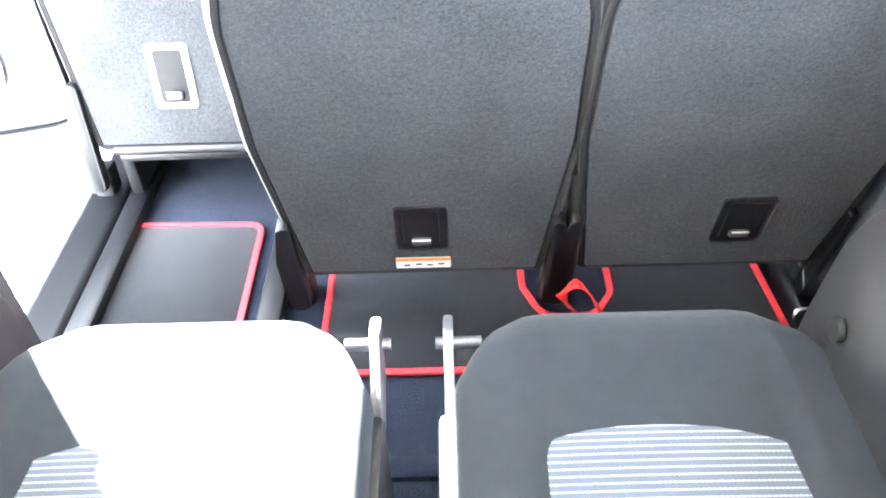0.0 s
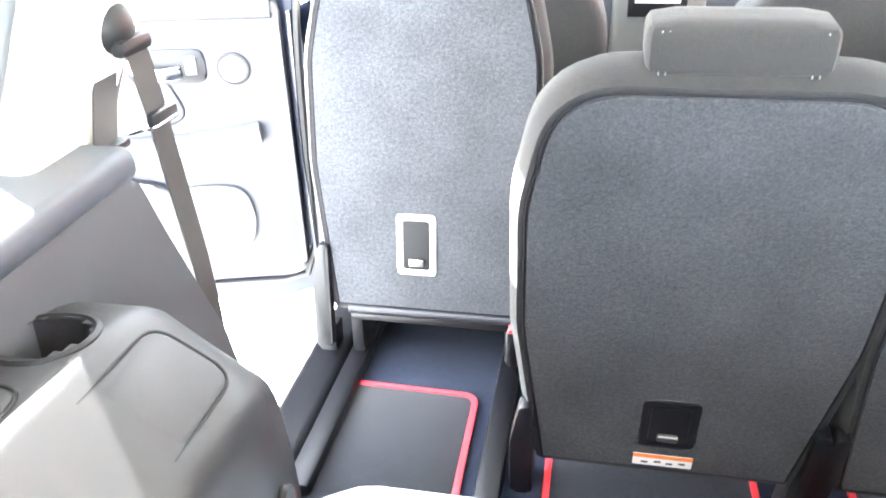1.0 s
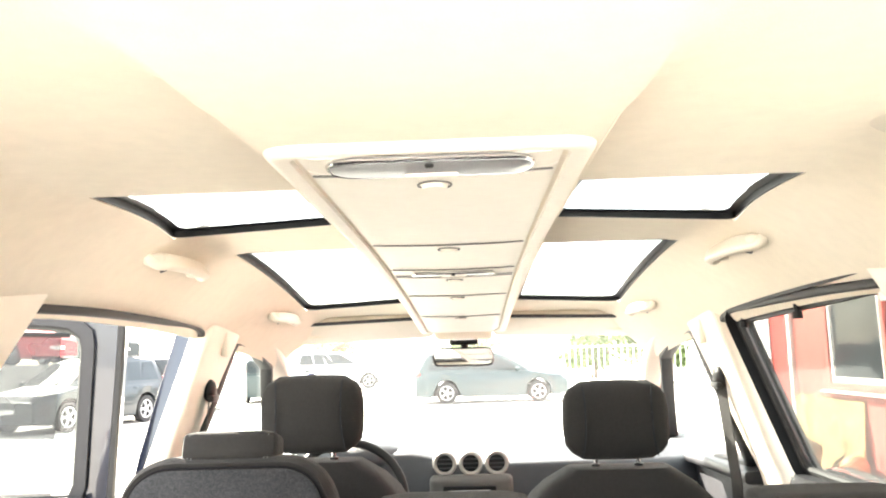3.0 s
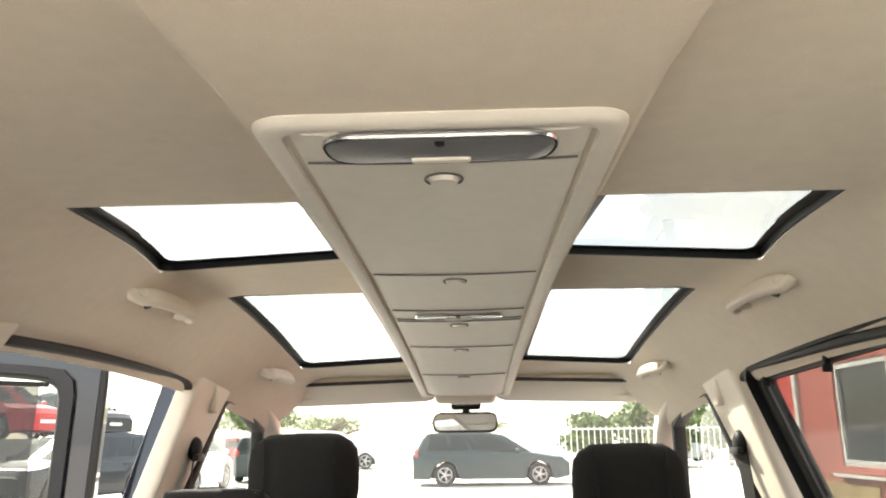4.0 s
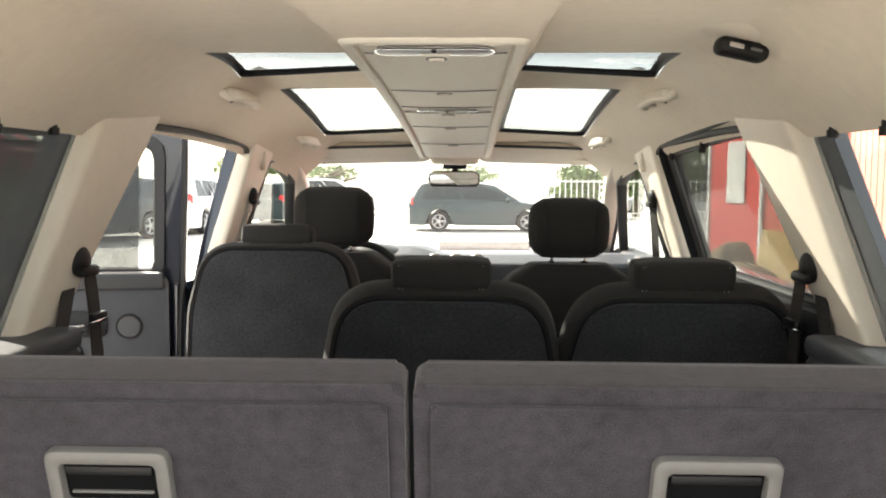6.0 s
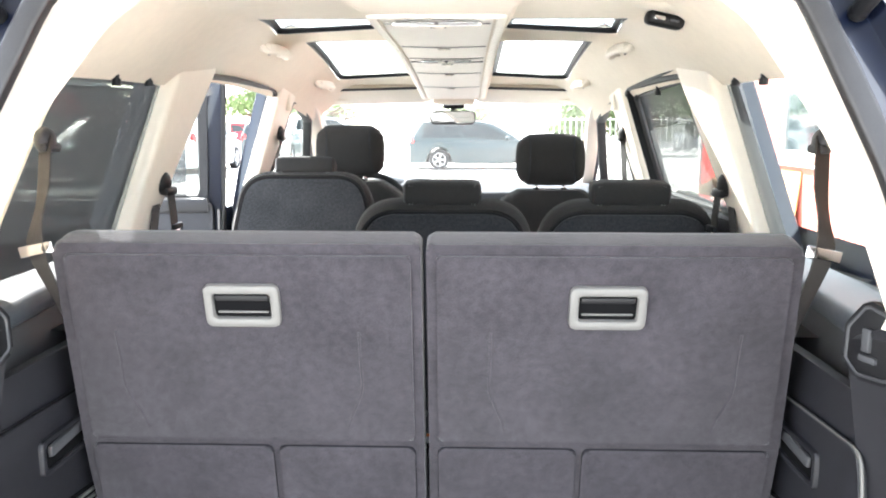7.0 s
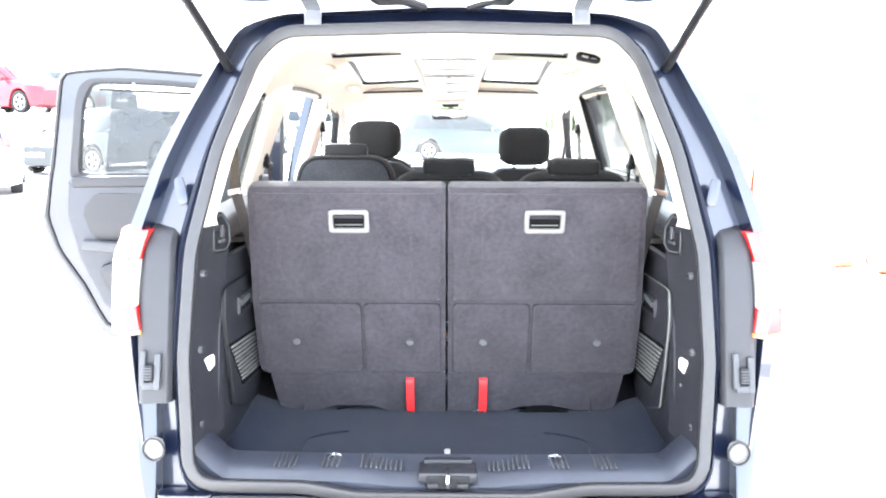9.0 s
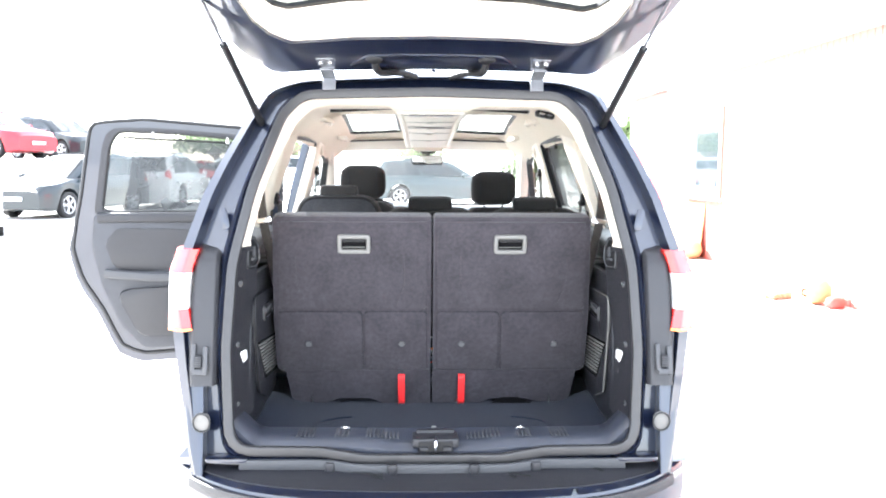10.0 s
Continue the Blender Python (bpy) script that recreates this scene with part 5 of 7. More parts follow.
def tail_light(s):
    ob = thing("tail_light", "tall red and clear tail light cluster", "tail light", "tail lights")
    ob.parent = car
    del ob["category"], ob["group"]

    def segment(z0, z1, mat, name, n=6):
        rings = []
        for z in steps(z0, z1, n):
            t = (z - 0.868) / (1.128 - 0.868)
            xi, xo = 0.772 + 0.022 * math.sin(math.pi * t) + 0.012 * (1 - t), 0.884 - 0.020 * ease(0.7, 1.0, t) - 0.006 * (1 - t)
            y = rear_y(z) - 0.035
            rings.append([Vector((s * px, py, z)) for px, py in rounded([(xi, y + 0.012, 0.004), (xi + 0.025, y - 0.004, 0.01), (xo - 0.012, y + 0.03, 0.02), (xo, y + 0.09, 0.02), (xo - 0.01, y + 0.22, 0.004), (xi, y + 0.10, 0.004)], 4)])
        part(name, loft(rings), mat, ob)
    segment(0.868, 0.876, AMBER_LENS, "amber_strip", 2)
    segment(0.877, 0.938, RED_LENS, "lower_red_lens")
    segment(0.939, 1.052, CLEAR_LENS, "clear_lens")
    segment(1.053, 1.128, RED_LENS, "upper_red_lens")
    # dark channel beside the light, with the check-strap buffer
    rings = []
    for z in steps(0.690, 1.140, 14):
        y = rear_y(z) + 0.05 * ease(1.08, 1.140, z) ** 2
        w = 0.795 + 0.01 * math.sin((z - 0.6) * 6)
        rings.append([Vector((s * px, py, z)) for px, py in rounded([(0.708, y + 0.005, 0.006), (0.72, y - 0.008, 0.01), (w - 0.012, y - 0.016, 0.02), (w, y + 0.02, 0.01), (0.708, y + 0.04, 0.004)], 3)])
    ch = part("channel_cover", loft(rings), DARK_PLASTIC, car, "dark plastic channel beside the tail light")
    at = lambda x, z, dy: pose(s * x, rear_y(z) - dy, z, -16)
    bf = part("buffer_plate", move(join(box(0.022, 0.016, 0.118, 0.005, 2, (0.025, 0, -0.006)), box(0.020, 0.016, 0.115, 0.005, 2, (-0.024, 0, 0.006)), box(0.05, 0.012, 0.024, 0.004, 2, (0, 0, -0.052))), at(0.758, 0.778, 0.022) @ Matrix.Scale(0.78, 4)), GREY_PLASTIC, ch, "grey buffer frame")
    bk = part("buffer_block", move(box(0.024, 0.022, 0.040, 0.004, 2), at(0.758, 0.772, 0.024)), BLACK_PLASTIC, bf)
    for k in range(5):
        part("buffer_rib", move(box(0.019, 0.005, 0.004, 0.0015, 1), at(0.758, 0.758 + k * 0.007, 0.035)), GREY_PLASTIC, bk)
    # body corner below the light
    rings = []
    for z in steps(0.42, 0.86, 8):
        t = (z - 0.42) / 0.44
        y = rear_y(z) - 0.03 + 0.03 * t
        xo = between(z, [0.42, 0.50, 0.713, 0.86], [0.785, 0.81, 0.845, 0.878])
        rings.append([Vector((s * px, py, z)) for px, py in rounded([(0.735 + 0.02 * t, y + 0.01, 0.006), (xo - 0.02, y + 0.02, 0.02), (xo, y + 0.10, 0.03), (xo - 0.01, y + 0.30, 0.005), (0.735, y + 0.20, 0.005)], 4)])
    part("rear_corner", loft(rings), NAVY, car, "navy rear corner panel")
    part("flange_cap", move(plate(rect(0.026, 0.070, 0.010, 5), 0.006, 0.002), Matrix(((1, s * 0.25, 0, s * 0.700), (0, 0.27, -1, rear_y(1.225) - 0.0), (-s * 0.25, 1, 0.27, 1.225), (0, 0, 0, 1)))), NAVY, car, "small navy cap on the body flange")
    # navy cover coloured pale grey, which puts its reflection into the colour
    part("water_drain_plate", move(plate(rounded([(0, 0, 0.02), (0.05, 0.0, 0.02), (0.05, 0.06, 0.02), (0, 0.06, 0.02)], 4), 0.012, 0.004), pose(s * 0.745 - 0.025, -0.095, 0.55, 90)), HANDLE_GREY, car, "drain cover, pale grey for the reflection on it")
    part("drain_rim", sweep([(s * 0.745 + 0.027 * math.cos(a), -0.110, 0.58 + 0.030 * math.sin(a)) for a in steps(0, 2 * math.pi * 23 / 24, 23)], circle(0.003, 6), True, (0, 1, 0)), RUBBER, car)


for s in (-1, 1):
    tail_light(s)


def tailgate():
    gate = thing("tailgate", "raised navy tailgate with pale inner trim", "tailgate")
    gate.parent = car
    del gate["category"]
    slope = math.radians(14.0)
    m = Matrix(((1, 0, 0, 0), (0, -math.cos(slope), math.sin(slope), 0.165), (0, math.sin(slope), math.cos(slope), 1.735), (0, 0, 0, 1)))
    def outline(right, r):
        both = right + [(-x, y, q) for x, y, q in reversed(right[1:])]
        return rounded(both, 6)
    outer = outline([(0.0, 0.02, 0.3), (0.40, 0.0, 0.2), (0.545, -0.03, 0.05), (0.612, 0.149, 0.2), (0.665, 0.424, 0.3), (0.68, 0.80, 0.3), (0.63, 1.22, 0.12)], 6)
    inner = outline([(0.0, 0.278, 0.3), (0.25, 0.264, 0.2), (0.45, 0.227, 0.05), (0.50, 0.29, 0.05), (0.532, 0.384, 0.1), (0.545, 0.53, 0.1), (0.50, 0.68, 0.06)], 6)
    clear = outline([(0.0, 0.514, 0.3), (0.25, 0.487, 0.1), (0.425, 0.43, 0.03), (0.463, 0.455, 0.02), (0.487, 0.505, 0.03), (0.487, 0.57, 0.04), (0.43, 0.665, 0.04)], 6)
    blend = lambda k: [(a + (c - a) * k, b + (d - b) * k) for (a, b), (c, d) in zip(inner, clear)]
    part("gate_frame", ring(outer, inner, 0.06, 0.02), NAVY, gate, "navy painted tailgate frame", m @ pose(0, 0, -0.01))
    # pale trim round the glass
    part("inner_trim", ring(blend(-0.02), blend(0.97), 0.05, 0.015), CREAM_PLASTIC, gate, "pale plastic inner trim", m @ pose(0, 0, 0.0))
    part("glass_edge", ring(blend(0.95), blend(1.06), 0.012), FRIT, gate, "black printed glass edge", m @ pose(0, 0, 0.012))
    bm = bmesh.new()
    bm.faces.new([bm.verts.new((x, y, 0.03)) for x, y in blend(0.99)])
    g = part("rear_pane", bm, PANE, gate, "clear rear window", m)
    g.visible_shadow = False
    part("lower_inner_panel", plate(rounded([(-0.60, 0.70, 0.05), (0.60, 0.70, 0.05), (0.58, 1.18, 0.08), (-0.58, 1.18, 0.08)], 6), 0.05, 0.015), GREY_PLASTIC, gate, "grey lower inner panel", m @ pose(0, 0, -0.02))
    part("cable_channel", plate(rounded([(-0.30, 0.03, 0.03), (0.30, 0.03, 0.03), (0.22, 0.14, 0.03), (0.10, 0.15, 0.02), (-0.10, 0.15, 0.02), (-0.22, 0.14, 0.03)], 4), 0.006, 0.002), NAVY, gate, "dark channel for the cables", m @ pose(0, 0, -0.014))
    for s in (-1, 1):
        h = part("gate_hinge", move(join(box(0.055, 0.065, 0.006, 0.002, 1, (0, 0.045, -0.006)), box(0.045, 0.09, 0.008, 0.002, 1, (0, -0.02, -0.022)), box(0.045, 0.008, 0.05, 0.002, 1, (0, -0.06, -0.04))), m @ pose(s * 0.358, 0.035, -0.004)), STEEL, gate, "steel tailgate hinge")
        for e in (-1, 1):
            part("hinge_bolt", move(rod((0, 0, -0.008), (0, 0, -0.016), 0.008, 0.007, 6), m @ pose(s * 0.358 + e * 0.014, 0.085, -0.004)), CHROME, h)
        a, b = Vector((s * 0.600, 0.210, 1.553)), Vector((s * 0.642, -0.42, 1.885))
        st = part("gas_strut", rod(a, a.lerp(b, 0.62), 0.0125, None, 14), BLACK_PLASTIC, gate, "black gas strut")
        part("strut_rod", rod(a.lerp(b, 0.62), b, 0.005, None, 10), STEEL, st)
        part("strut_joint", ball(0.014, a, n=10), BLACK_PLASTIC, st)
        part("cable_hose", sweep(curve([m @ Vector((s * 0.185 - 0.01, 0.110, -0.012)), m @ Vector((s * 0.172 - 0.01, 0.06, -0.035)), Vector((s * 0.12, 0.16, 1.722)), Vector((s * 0.06, 0.21, 1.712))], 10), circle(0.012, 8), False, (1, 0, 0), [1 + 0.12 * (i % 2) for i in range(31)]), BLACK_PLASTIC, gate, "black ribbed cable sleeve")
        part("sleeve_grommet", move(ball(0.024, (0, 0, 0), 1.3, 1, 0.6, 12), m @ pose(s * 0.185 - 0.01, 0.115, -0.012)), BLACK_PLASTIC, gate)
    part("washer_jet", rod((0, 0.15, 1.722), (0, 0.15, 1.745), 0.010, 0.002, 8), NAVY, car)


tailgate()


# ---- rear doors ----
def net_blind(parent, pts, hooks, rod_ends):
    """A net on a rod that hangs from hooks; pts in the parent's space."""
    bm = bmesh.new()
    bm.faces.new([bm.verts.new(p) for p in pts])
    bl = part("sun_blind", bm, NET, parent, "grey net sun blind")
    part("blind_rod", rod(*rod_ends, 0.006, None, 8), BLACK_PLASTIC, bl)
    for h in hooks:
        part("blind_hook", join(box(0.012, 0.012, 0.03, 0.003, 1, h), rod((h[0], h[1], h[2] - 0.012), (h[0], h[1], h[2] - 0.026), 0.010, 0.010, 10)), WHITE_LABEL if h[2] > 1.53 else BLACK_PLASTIC, bl)


def rear_door(name, label, m, blind=True):
    """A rear door. Local axes: x from the hinge to the lock, y out of the inner face, z up."""
    d = thing(name, label, "car door", m=m)
    flip = lambda z0: Matrix(((1, 0, 0, 0), (0, 0, -1, z0), (0, 1, 0, 0), (0, 0, 0, 1)))
    outer = rounded([(0.0, 0.34, 0.03), (0.05, 0.29, 0.03), (0.82, 0.27, 0.05), (0.93, 0.33, 0.06), (1.02, 0.55, 0.15), (1.125, 0.74, 0.12), (1.165, 0.92, 0.10), (1.10, 1.20, 0.2), (1.03, 1.63, 0.06), (0.75, 1.655, 0.2), (-0.02, 1.60, 0.04), (0.0, 1.10, 0.05)], 6)
    win = rounded([(0.085, 1.125, 0.02), (0.985, 1.135, 0.03), (0.935, 1.50, 0.2), (0.885, 1.585, 0.06), (0.55, 1.575, 0.2), (0.075, 1.535, 0.06)], 6)
    # frame with the window cut through: rings of even angles round the window's middle
    c = (0.52, 1.30)

    def polar(pts, n=96):
        out = []
        for i in range(n):
            a = 2 * math.pi * i / n
            q = Vector((math.cos(a), math.sin(a)))
            best = 0
            for j in range(len(pts)):
                p0, p1 = Vector(pts[j - 1]) - Vector(c), Vector(pts[j]) - Vector(c)
                e = p1 - p0
                den = q.x * e.y - q.y * e.x
                if abs(den) < 1e-9:
                    continue
                t, k = (p0.x * e.y - p0.y * e.x) / den, (p0.x * q.y - p0.y * q.x) / den
                if t > 0 and -1e-6 <= k <= 1 + 1e-6:
                    best = max(best, t)
            out.append((c[0] + q.x * best, c[1] + q.y * best))
        return out
    po, pw = polar(outer), polar(win)
    part("door_skin", ring(po, [(a * 0.94 + b * 0.06, e * 0.94 + f * 0.06) for (a, e), (b, f) in zip(pw, po)], 0.05, 0.010), NAVY, d, "navy painted door frame", flip(0.0))
    part("window_surround", ring([(a * 0.72 + b * 0.28, e * 0.72 + f * 0.28) if e > 1.1 else (a, e) for (a, e), (b, f) in zip(pw, po)], pw, 0.03, 0.006), DARK_PLASTIC, d, "dark window surround", flip(0.018))
    part("window_seal", sweep([(x, -0.005, z) for x, z in pw], circle(0.012, 6), True, (0, 1, 0)), RUBBER, d)
    part("door_edge_seal", sweep([(a * 0.06 + b * 0.94, 0.004, e * 0.06 + f * 0.94) for (a, e), (b, f) in zip(pw, po)], circle(0.010, 6), True, (0, 1, 0)), RUBBER, d)
    bm = bmesh.new()
    bm.faces.new([bm.verts.new((x, -0.012, z)) for x, z in pw])
    g = part("window_pane", bm, PANE, d, "tinted door glass")
    g.visible_shadow = False
    # inner trim panel with armrest, handle and loudspeaker
    trim = rounded([(0.045, 0.38, 0.04), (0.78, 0.36, 0.06), (0.90, 0.50, 0.1), (0.99, 0.72, 0.1), (1.035, 0.95, 0.08), (1.02, 1.12, 0.03), (0.045, 1.11, 0.03)], 6)
    tp = part("trim_panel", move(plate(trim, 0.045, 0.014, 3), Matrix(((1, 0, 0, 0), (0, 0, 1, 0.0), (0, 1, 0, 0), (0, 0, 0, 1)))), DOOR_TRIM, d, "dark moulded door trim")
    # sill roll under the window
    part("sill_roll", sweep([(0.06, 0.03, 1.105), (0.5, 0.035, 1.108), (1.0, 0.03, 1.112)], rounded([(-0.028, -0.035, 0.015), (0.028, -0.035, 0.015), (0.028, 0.02, 0.016), (-0.028, 0.02, 0.016)], 4)), DARK_PLASTIC, tp)
    part("fabric_inset", move(plate(rounded([(0.26, 0.82, 0.06), (0.92, 0.80, 0.10), (0.97, 0.97, 0.06), (0.90, 1.045, 0.05), (0.40, 1.03, 0.05)], 6), 0.012, 0.005), Matrix(((1, 0, 0, 0), (0, 0, 1, 0.042), (0, 1, 0, 0), (0, 0, 0, 1)))), DARK_PLASTIC, tp, "dark smooth inset")
    part("arm_roll", sweep(curve([(0.12, 0.05, 0.80), (0.35, 0.075, 0.775), (0.70, 0.08, 0.775), (0.97, 0.05, 0.80)], 6), rounded([(-0.03, -0.028, 0.015), (0.03, -0.028, 0.015), (0.03, 0.02, 0.015), (-0.03, 0.02, 0.015)], 4)), GREY_PLASTIC, tp)
    part("door_pocket", move(plate(rounded([(0.30, 0.42, 0.05), (0.80, 0.43, 0.08), (0.93, 0.70, 0.06), (0.62, 0.71, 0.08), (0.36, 0.66, 0.08)], 6), 0.035, 0.012, 3), Matrix(((1, 0, 0, 0), (0, 0, 1, 0.035), (0, 1, 0, 0), (0, 0, 0, 1)))), DARK_PLASTIC, tp, "door pocket")
    sp = part("door_speaker", move(plate(rect(0.21, 0.19, 0.08, 6, 0.27, 0.56), 0.014, 0.005), Matrix(((1, 0, 0, 0), (0, 0, 1, 0.043), (0, 1, 0, 0), (0, 0, 0, 1)))), GREY_PLASTIC, tp, "grey loudspeaker grille")
    tw = part("tweeter", rod((0.165, 0.043, 0.955), (0.165, 0.054, 0.955), 0.036, 0.033, 22), GREY_PLASTIC, tp, "round tweeter grille")
    part("tweeter_ring", sweep([(0.165 + 0.037 * math.cos(a), 0.050, 0.955 + 0.037 * math.sin(a)) for a in steps(0, 2 * math.pi * 23 / 24, 23)], circle(0.0035, 6), True, (0, 1, 0)), BLACK_PLASTIC, tw)
    hb = part("handle_bezel", move(plate(rect(0.19, 0.082, 0.025, 6, 0.325, 0.965), 0.012, 0.004), Matrix(((1, 0, 0, 0), (0, 0, 1, 0.042), (0, 1, 0, 0), (0, 0, 0, 1)))), BLACK_PLASTIC, tp, "black door handle bezel")
    part("door_handle", sweep(curve([(0.29, 0.056, 0.952), (0.33, 0.072, 0.950), (0.38, 0.075, 0.958), (0.41, 0.060, 0.975)], 6), rounded([(-0.005, -0.016, 0.004), (0.005, -0.016, 0.004), (0.005, 0.016, 0.004), (-0.005, 0.016, 0.004)], 3)), CHROME, hb, "chrome inner door handle")
    part("window_switch", box(0.03, 0.008, 0.045, 0.004, 2, (0.262, 0.056, 0.968)), GREY_PLASTIC, hb)
    pw2 = [(0.14, 1.13), (0.86, 1.14), (0.80, 1.545), (0.13, 1.515)]
    net_blind(d, [(x, 0.004, z) for x, z in pw2], [(0.70, 0.006, 1.572), (0.30, 0.006, 1.545)], ((0.11, 0.004, 1.518), (0.86, 0.004, 1.548)))
    return d


TH = math.radians(77)
rear_door("open_rear_door", "dark navy rear door standing wide open", Matrix(((-math.sin(TH), math.cos(TH), 0, -0.865), (-math.cos(TH), -math.sin(TH), 0, 2.045), (0, 0, 1, 0), (0, 0, 0, 1))))


def closed_door():
    """The other rear door, shut: tilted with the side of the car."""
    d = thing("closed_rear_door", "dark navy rear door, shut, with net blind", "car door")
    win = rounded([(1.00, 1.165, 0.04), (1.935, 1.165, 0.04), (2.055, 1.50, 0.05), (2.02, 1.522, 0.04), (1.34, 1.545, 0.06), (1.20, 1.48, 0.06)], 6)
    bm = bmesh.new()
    bm.faces.new([bm.verts.new((side_x(z) + 0.035, y, z)) for y, z in win])
    g = part("window_pane", bm, PANE, d, "tinted door glass")
    g.visible_shadow = False
    rim = rounded([(0.96, 1.13, 0.04), (1.935, 1.13, 0.04), (2.09, 1.520, 0.05), (2.05, 1.540, 0.05), (1.33, 1.565, 0.06), (1.15, 1.49, 0.06)], 6)
    lie = lambda pts, dx: [Vector((side_x(z) + dx, y, z)) for y, z in pts]
    half = [((a + c) / 2, (b + d) / 2) for (a, b), (c, d) in zip(rim, win)]
    bm = loft([lie(rim, 0.05), lie(rim, -0.008), lie(half, -0.012), lie(half, 0.012), lie(win, 0.020), lie(win, 0.05)], caps=False)
    part("window_frame", bm, BLACK_PLASTIC, d, "dark window frame")
    part("window_seal", sweep([(side_x(z) + 0.022, y, z) for y, z in win], circle(0.009, 8), True, (1, 0, 0)), RUBBER, d)
    pts = rounded([(1.20, 0.40, 0.03), (2.02, 0.38, 0.03), (2.0, 1.08, 0.03), (1.94, 1.155, 0.02), (1.04, 1.155, 0.03), (1.12, 0.85, 0.1)], 5)
    part("trim_panel", move(plate(pts, 0.10, 0.015, 3), Matrix(((0, 0, 1, 0.745), (1, 0, 0, 0), (0, 1, 0, 0), (0, 0, 0, 1)))), DARK_PLASTIC, d, "dark moulded door trim")
    out = rounded([(1.12, 0.30, 0.03), (2.00, 0.30, 0.03), (2.02, 1.16, 0.03), (1.04, 1.16, 0.03)], 5)
    part("door_skin", move(plate(out, 0.05, 0.01), Matrix(((0, 0, 1, 0.845), (1, 0, 0, 0), (0, 1, 0, 0), (0, 0, 0, 1)))), NAVY, d)
    bl = [(1.05, 1.16), (1.925, 1.16), (2.035, 1.505), (1.30, 1.53)]
    net_blind(d, [(side_x(z) + 0.030, y, z) for y, z in bl], [(side_x(1.53) + 0.02, 1.36, 1.535), (side_x(1.53) + 0.02, 1.70, 1.522), (side_x(1.52) + 0.02, 2.02, 1.515)], ((side_x(1.53) + 0.028, 1.28, 1.532), (side_x(1.51) + 0.028, 2.045, 1.506)))


closed_door()

for s in (-1, 1):
    q = [(0.34, 1.10), (0.905, 1.10), (1.065, 1.505), (0.50, 1.492)] if s < 0 else [(0.80, 1.10), (0.905, 1.10), (1.065, 1.505), (0.97, 1.502)]
    net_blind(car, [(s * (side_x(z) + 0.022), y, z) for y, z in q], [(s * (side_x(1.5) + 0.005), 0.93, 1.515), (s * (side_x(1.5) + 0.005), 0.76, 1.508)], ((s * (side_x(1.5) + 0.02), 0.46, 1.492), (s * (side_x(1.5) + 0.02), 1.075, 1.508)))


# ---- seat belts, mats, remote holder ----
def strap(path, w, mat, parent, name="webbing", up=(0, 0, 1), t=0.0012):
    return part(name, sweep(path, [(-w / 2, -t), (w / 2, -t), (w / 2, t), (-w / 2, t)], False, up), mat, parent)


def second_row_belt(s):
    b = thing("seat_belt", "dark seat belt through a black pillar guide", "seat belt", "seat belts")
    g = Vector((s * 0.722, 1.085, 1.250))
    part("guide_loop", move(join(ball(0.032, (0, 0, 0), 0.6, 1.0, 1.0, 14), box(0.02, 0.07, 0.022, 0.008, 2, (-s * 0.012, 0.01, -0.022))), Matrix.Translation(g)), BLACK_PLASTIC, b, "black belt guide")
    strap([g + Vector((s * 0.012, -0.01, -0.02)), Vector((s * 0.735, 1.03, 1.11))], 0.046, BELT, b, up=(1, 0, 0))
    strap(curve([g + Vector((-s * 0.012, 0.015, -0.025)), g + Vector((-s * 0.012, 0.03, -0.10)), Vector((s * 0.715, 1.13, 1.09)), Vector((s * 0.72, 1.17, 0.85)), Vector((s * 0.74, 1.21, 0.62))], 6), 0.046, BELT, b, up=(1, 0, 0))
    tg = part("belt_tongue", move(plate(rounded([(-0.03, -0.01, 0.008), (0.03, -0.01, 0.008), (0.03, 0.012, 0.008), (0.012, 0.022, 0.003), (0.012, 0.05, 0.004), (-0.012, 0.05, 0.004), (-0.012, 0.022, 0.003), (-0.03, 0.012, 0.008)], 3), 0.004, 0.001), pose(s * 0.705, 1.118, 1.125, 200, 0, s * 90)), CHROME, b, "steel belt tongue")
    part("belt_stop", box(0.014, 0.06, 0.022, 0.005, 2, (s * 0.705, 1.121, 1.13)), BLACK_PLASTIC, b)
    part("shelf_slot", box(0.03, 0.075, 0.012, 0.005, 2, (s * 0.735, 1.03, 1.115)), BLACK_PLASTIC, b)


def third_row_belt(s):
    b = thing("seat_belt", "grey-brown rear seat belt hanging beside the pillar", "seat belt", "seat belts")
    a, c = Vector((s * 0.665, 0.43, 1.372)), Vector((s * 0.615, 0.285, 1.205))
    part("guide_loop", move(join(ball(0.024, (0, 0, 0), 0.7, 1.0, 1.0, 12), box(0.016, 0.055, 0.016, 0.006, 2, (-s * 0.008, 0, -0.012))), Matrix.Translation(a)), DARK_PLASTIC, b)
    strap(curve([a, a.lerp(c, 0.5) + Vector((-s * 0.004, 0, 0)), c, Vector((s * 0.606, 0.36, 1.07)), Vector((s * 0.600, 0.45, 0.92))], 5), 0.042, BELT, b, up=(0.5 * s, -1, 0))
    part("belt_tongue", move(box(0.055, 0.004, 0.018, 0.002, 2), pose(c.x - s * 0.004, c.y - 0.006, c.z, 0, 12 * s, 0)), CHROME, b, "steel belt tongue")


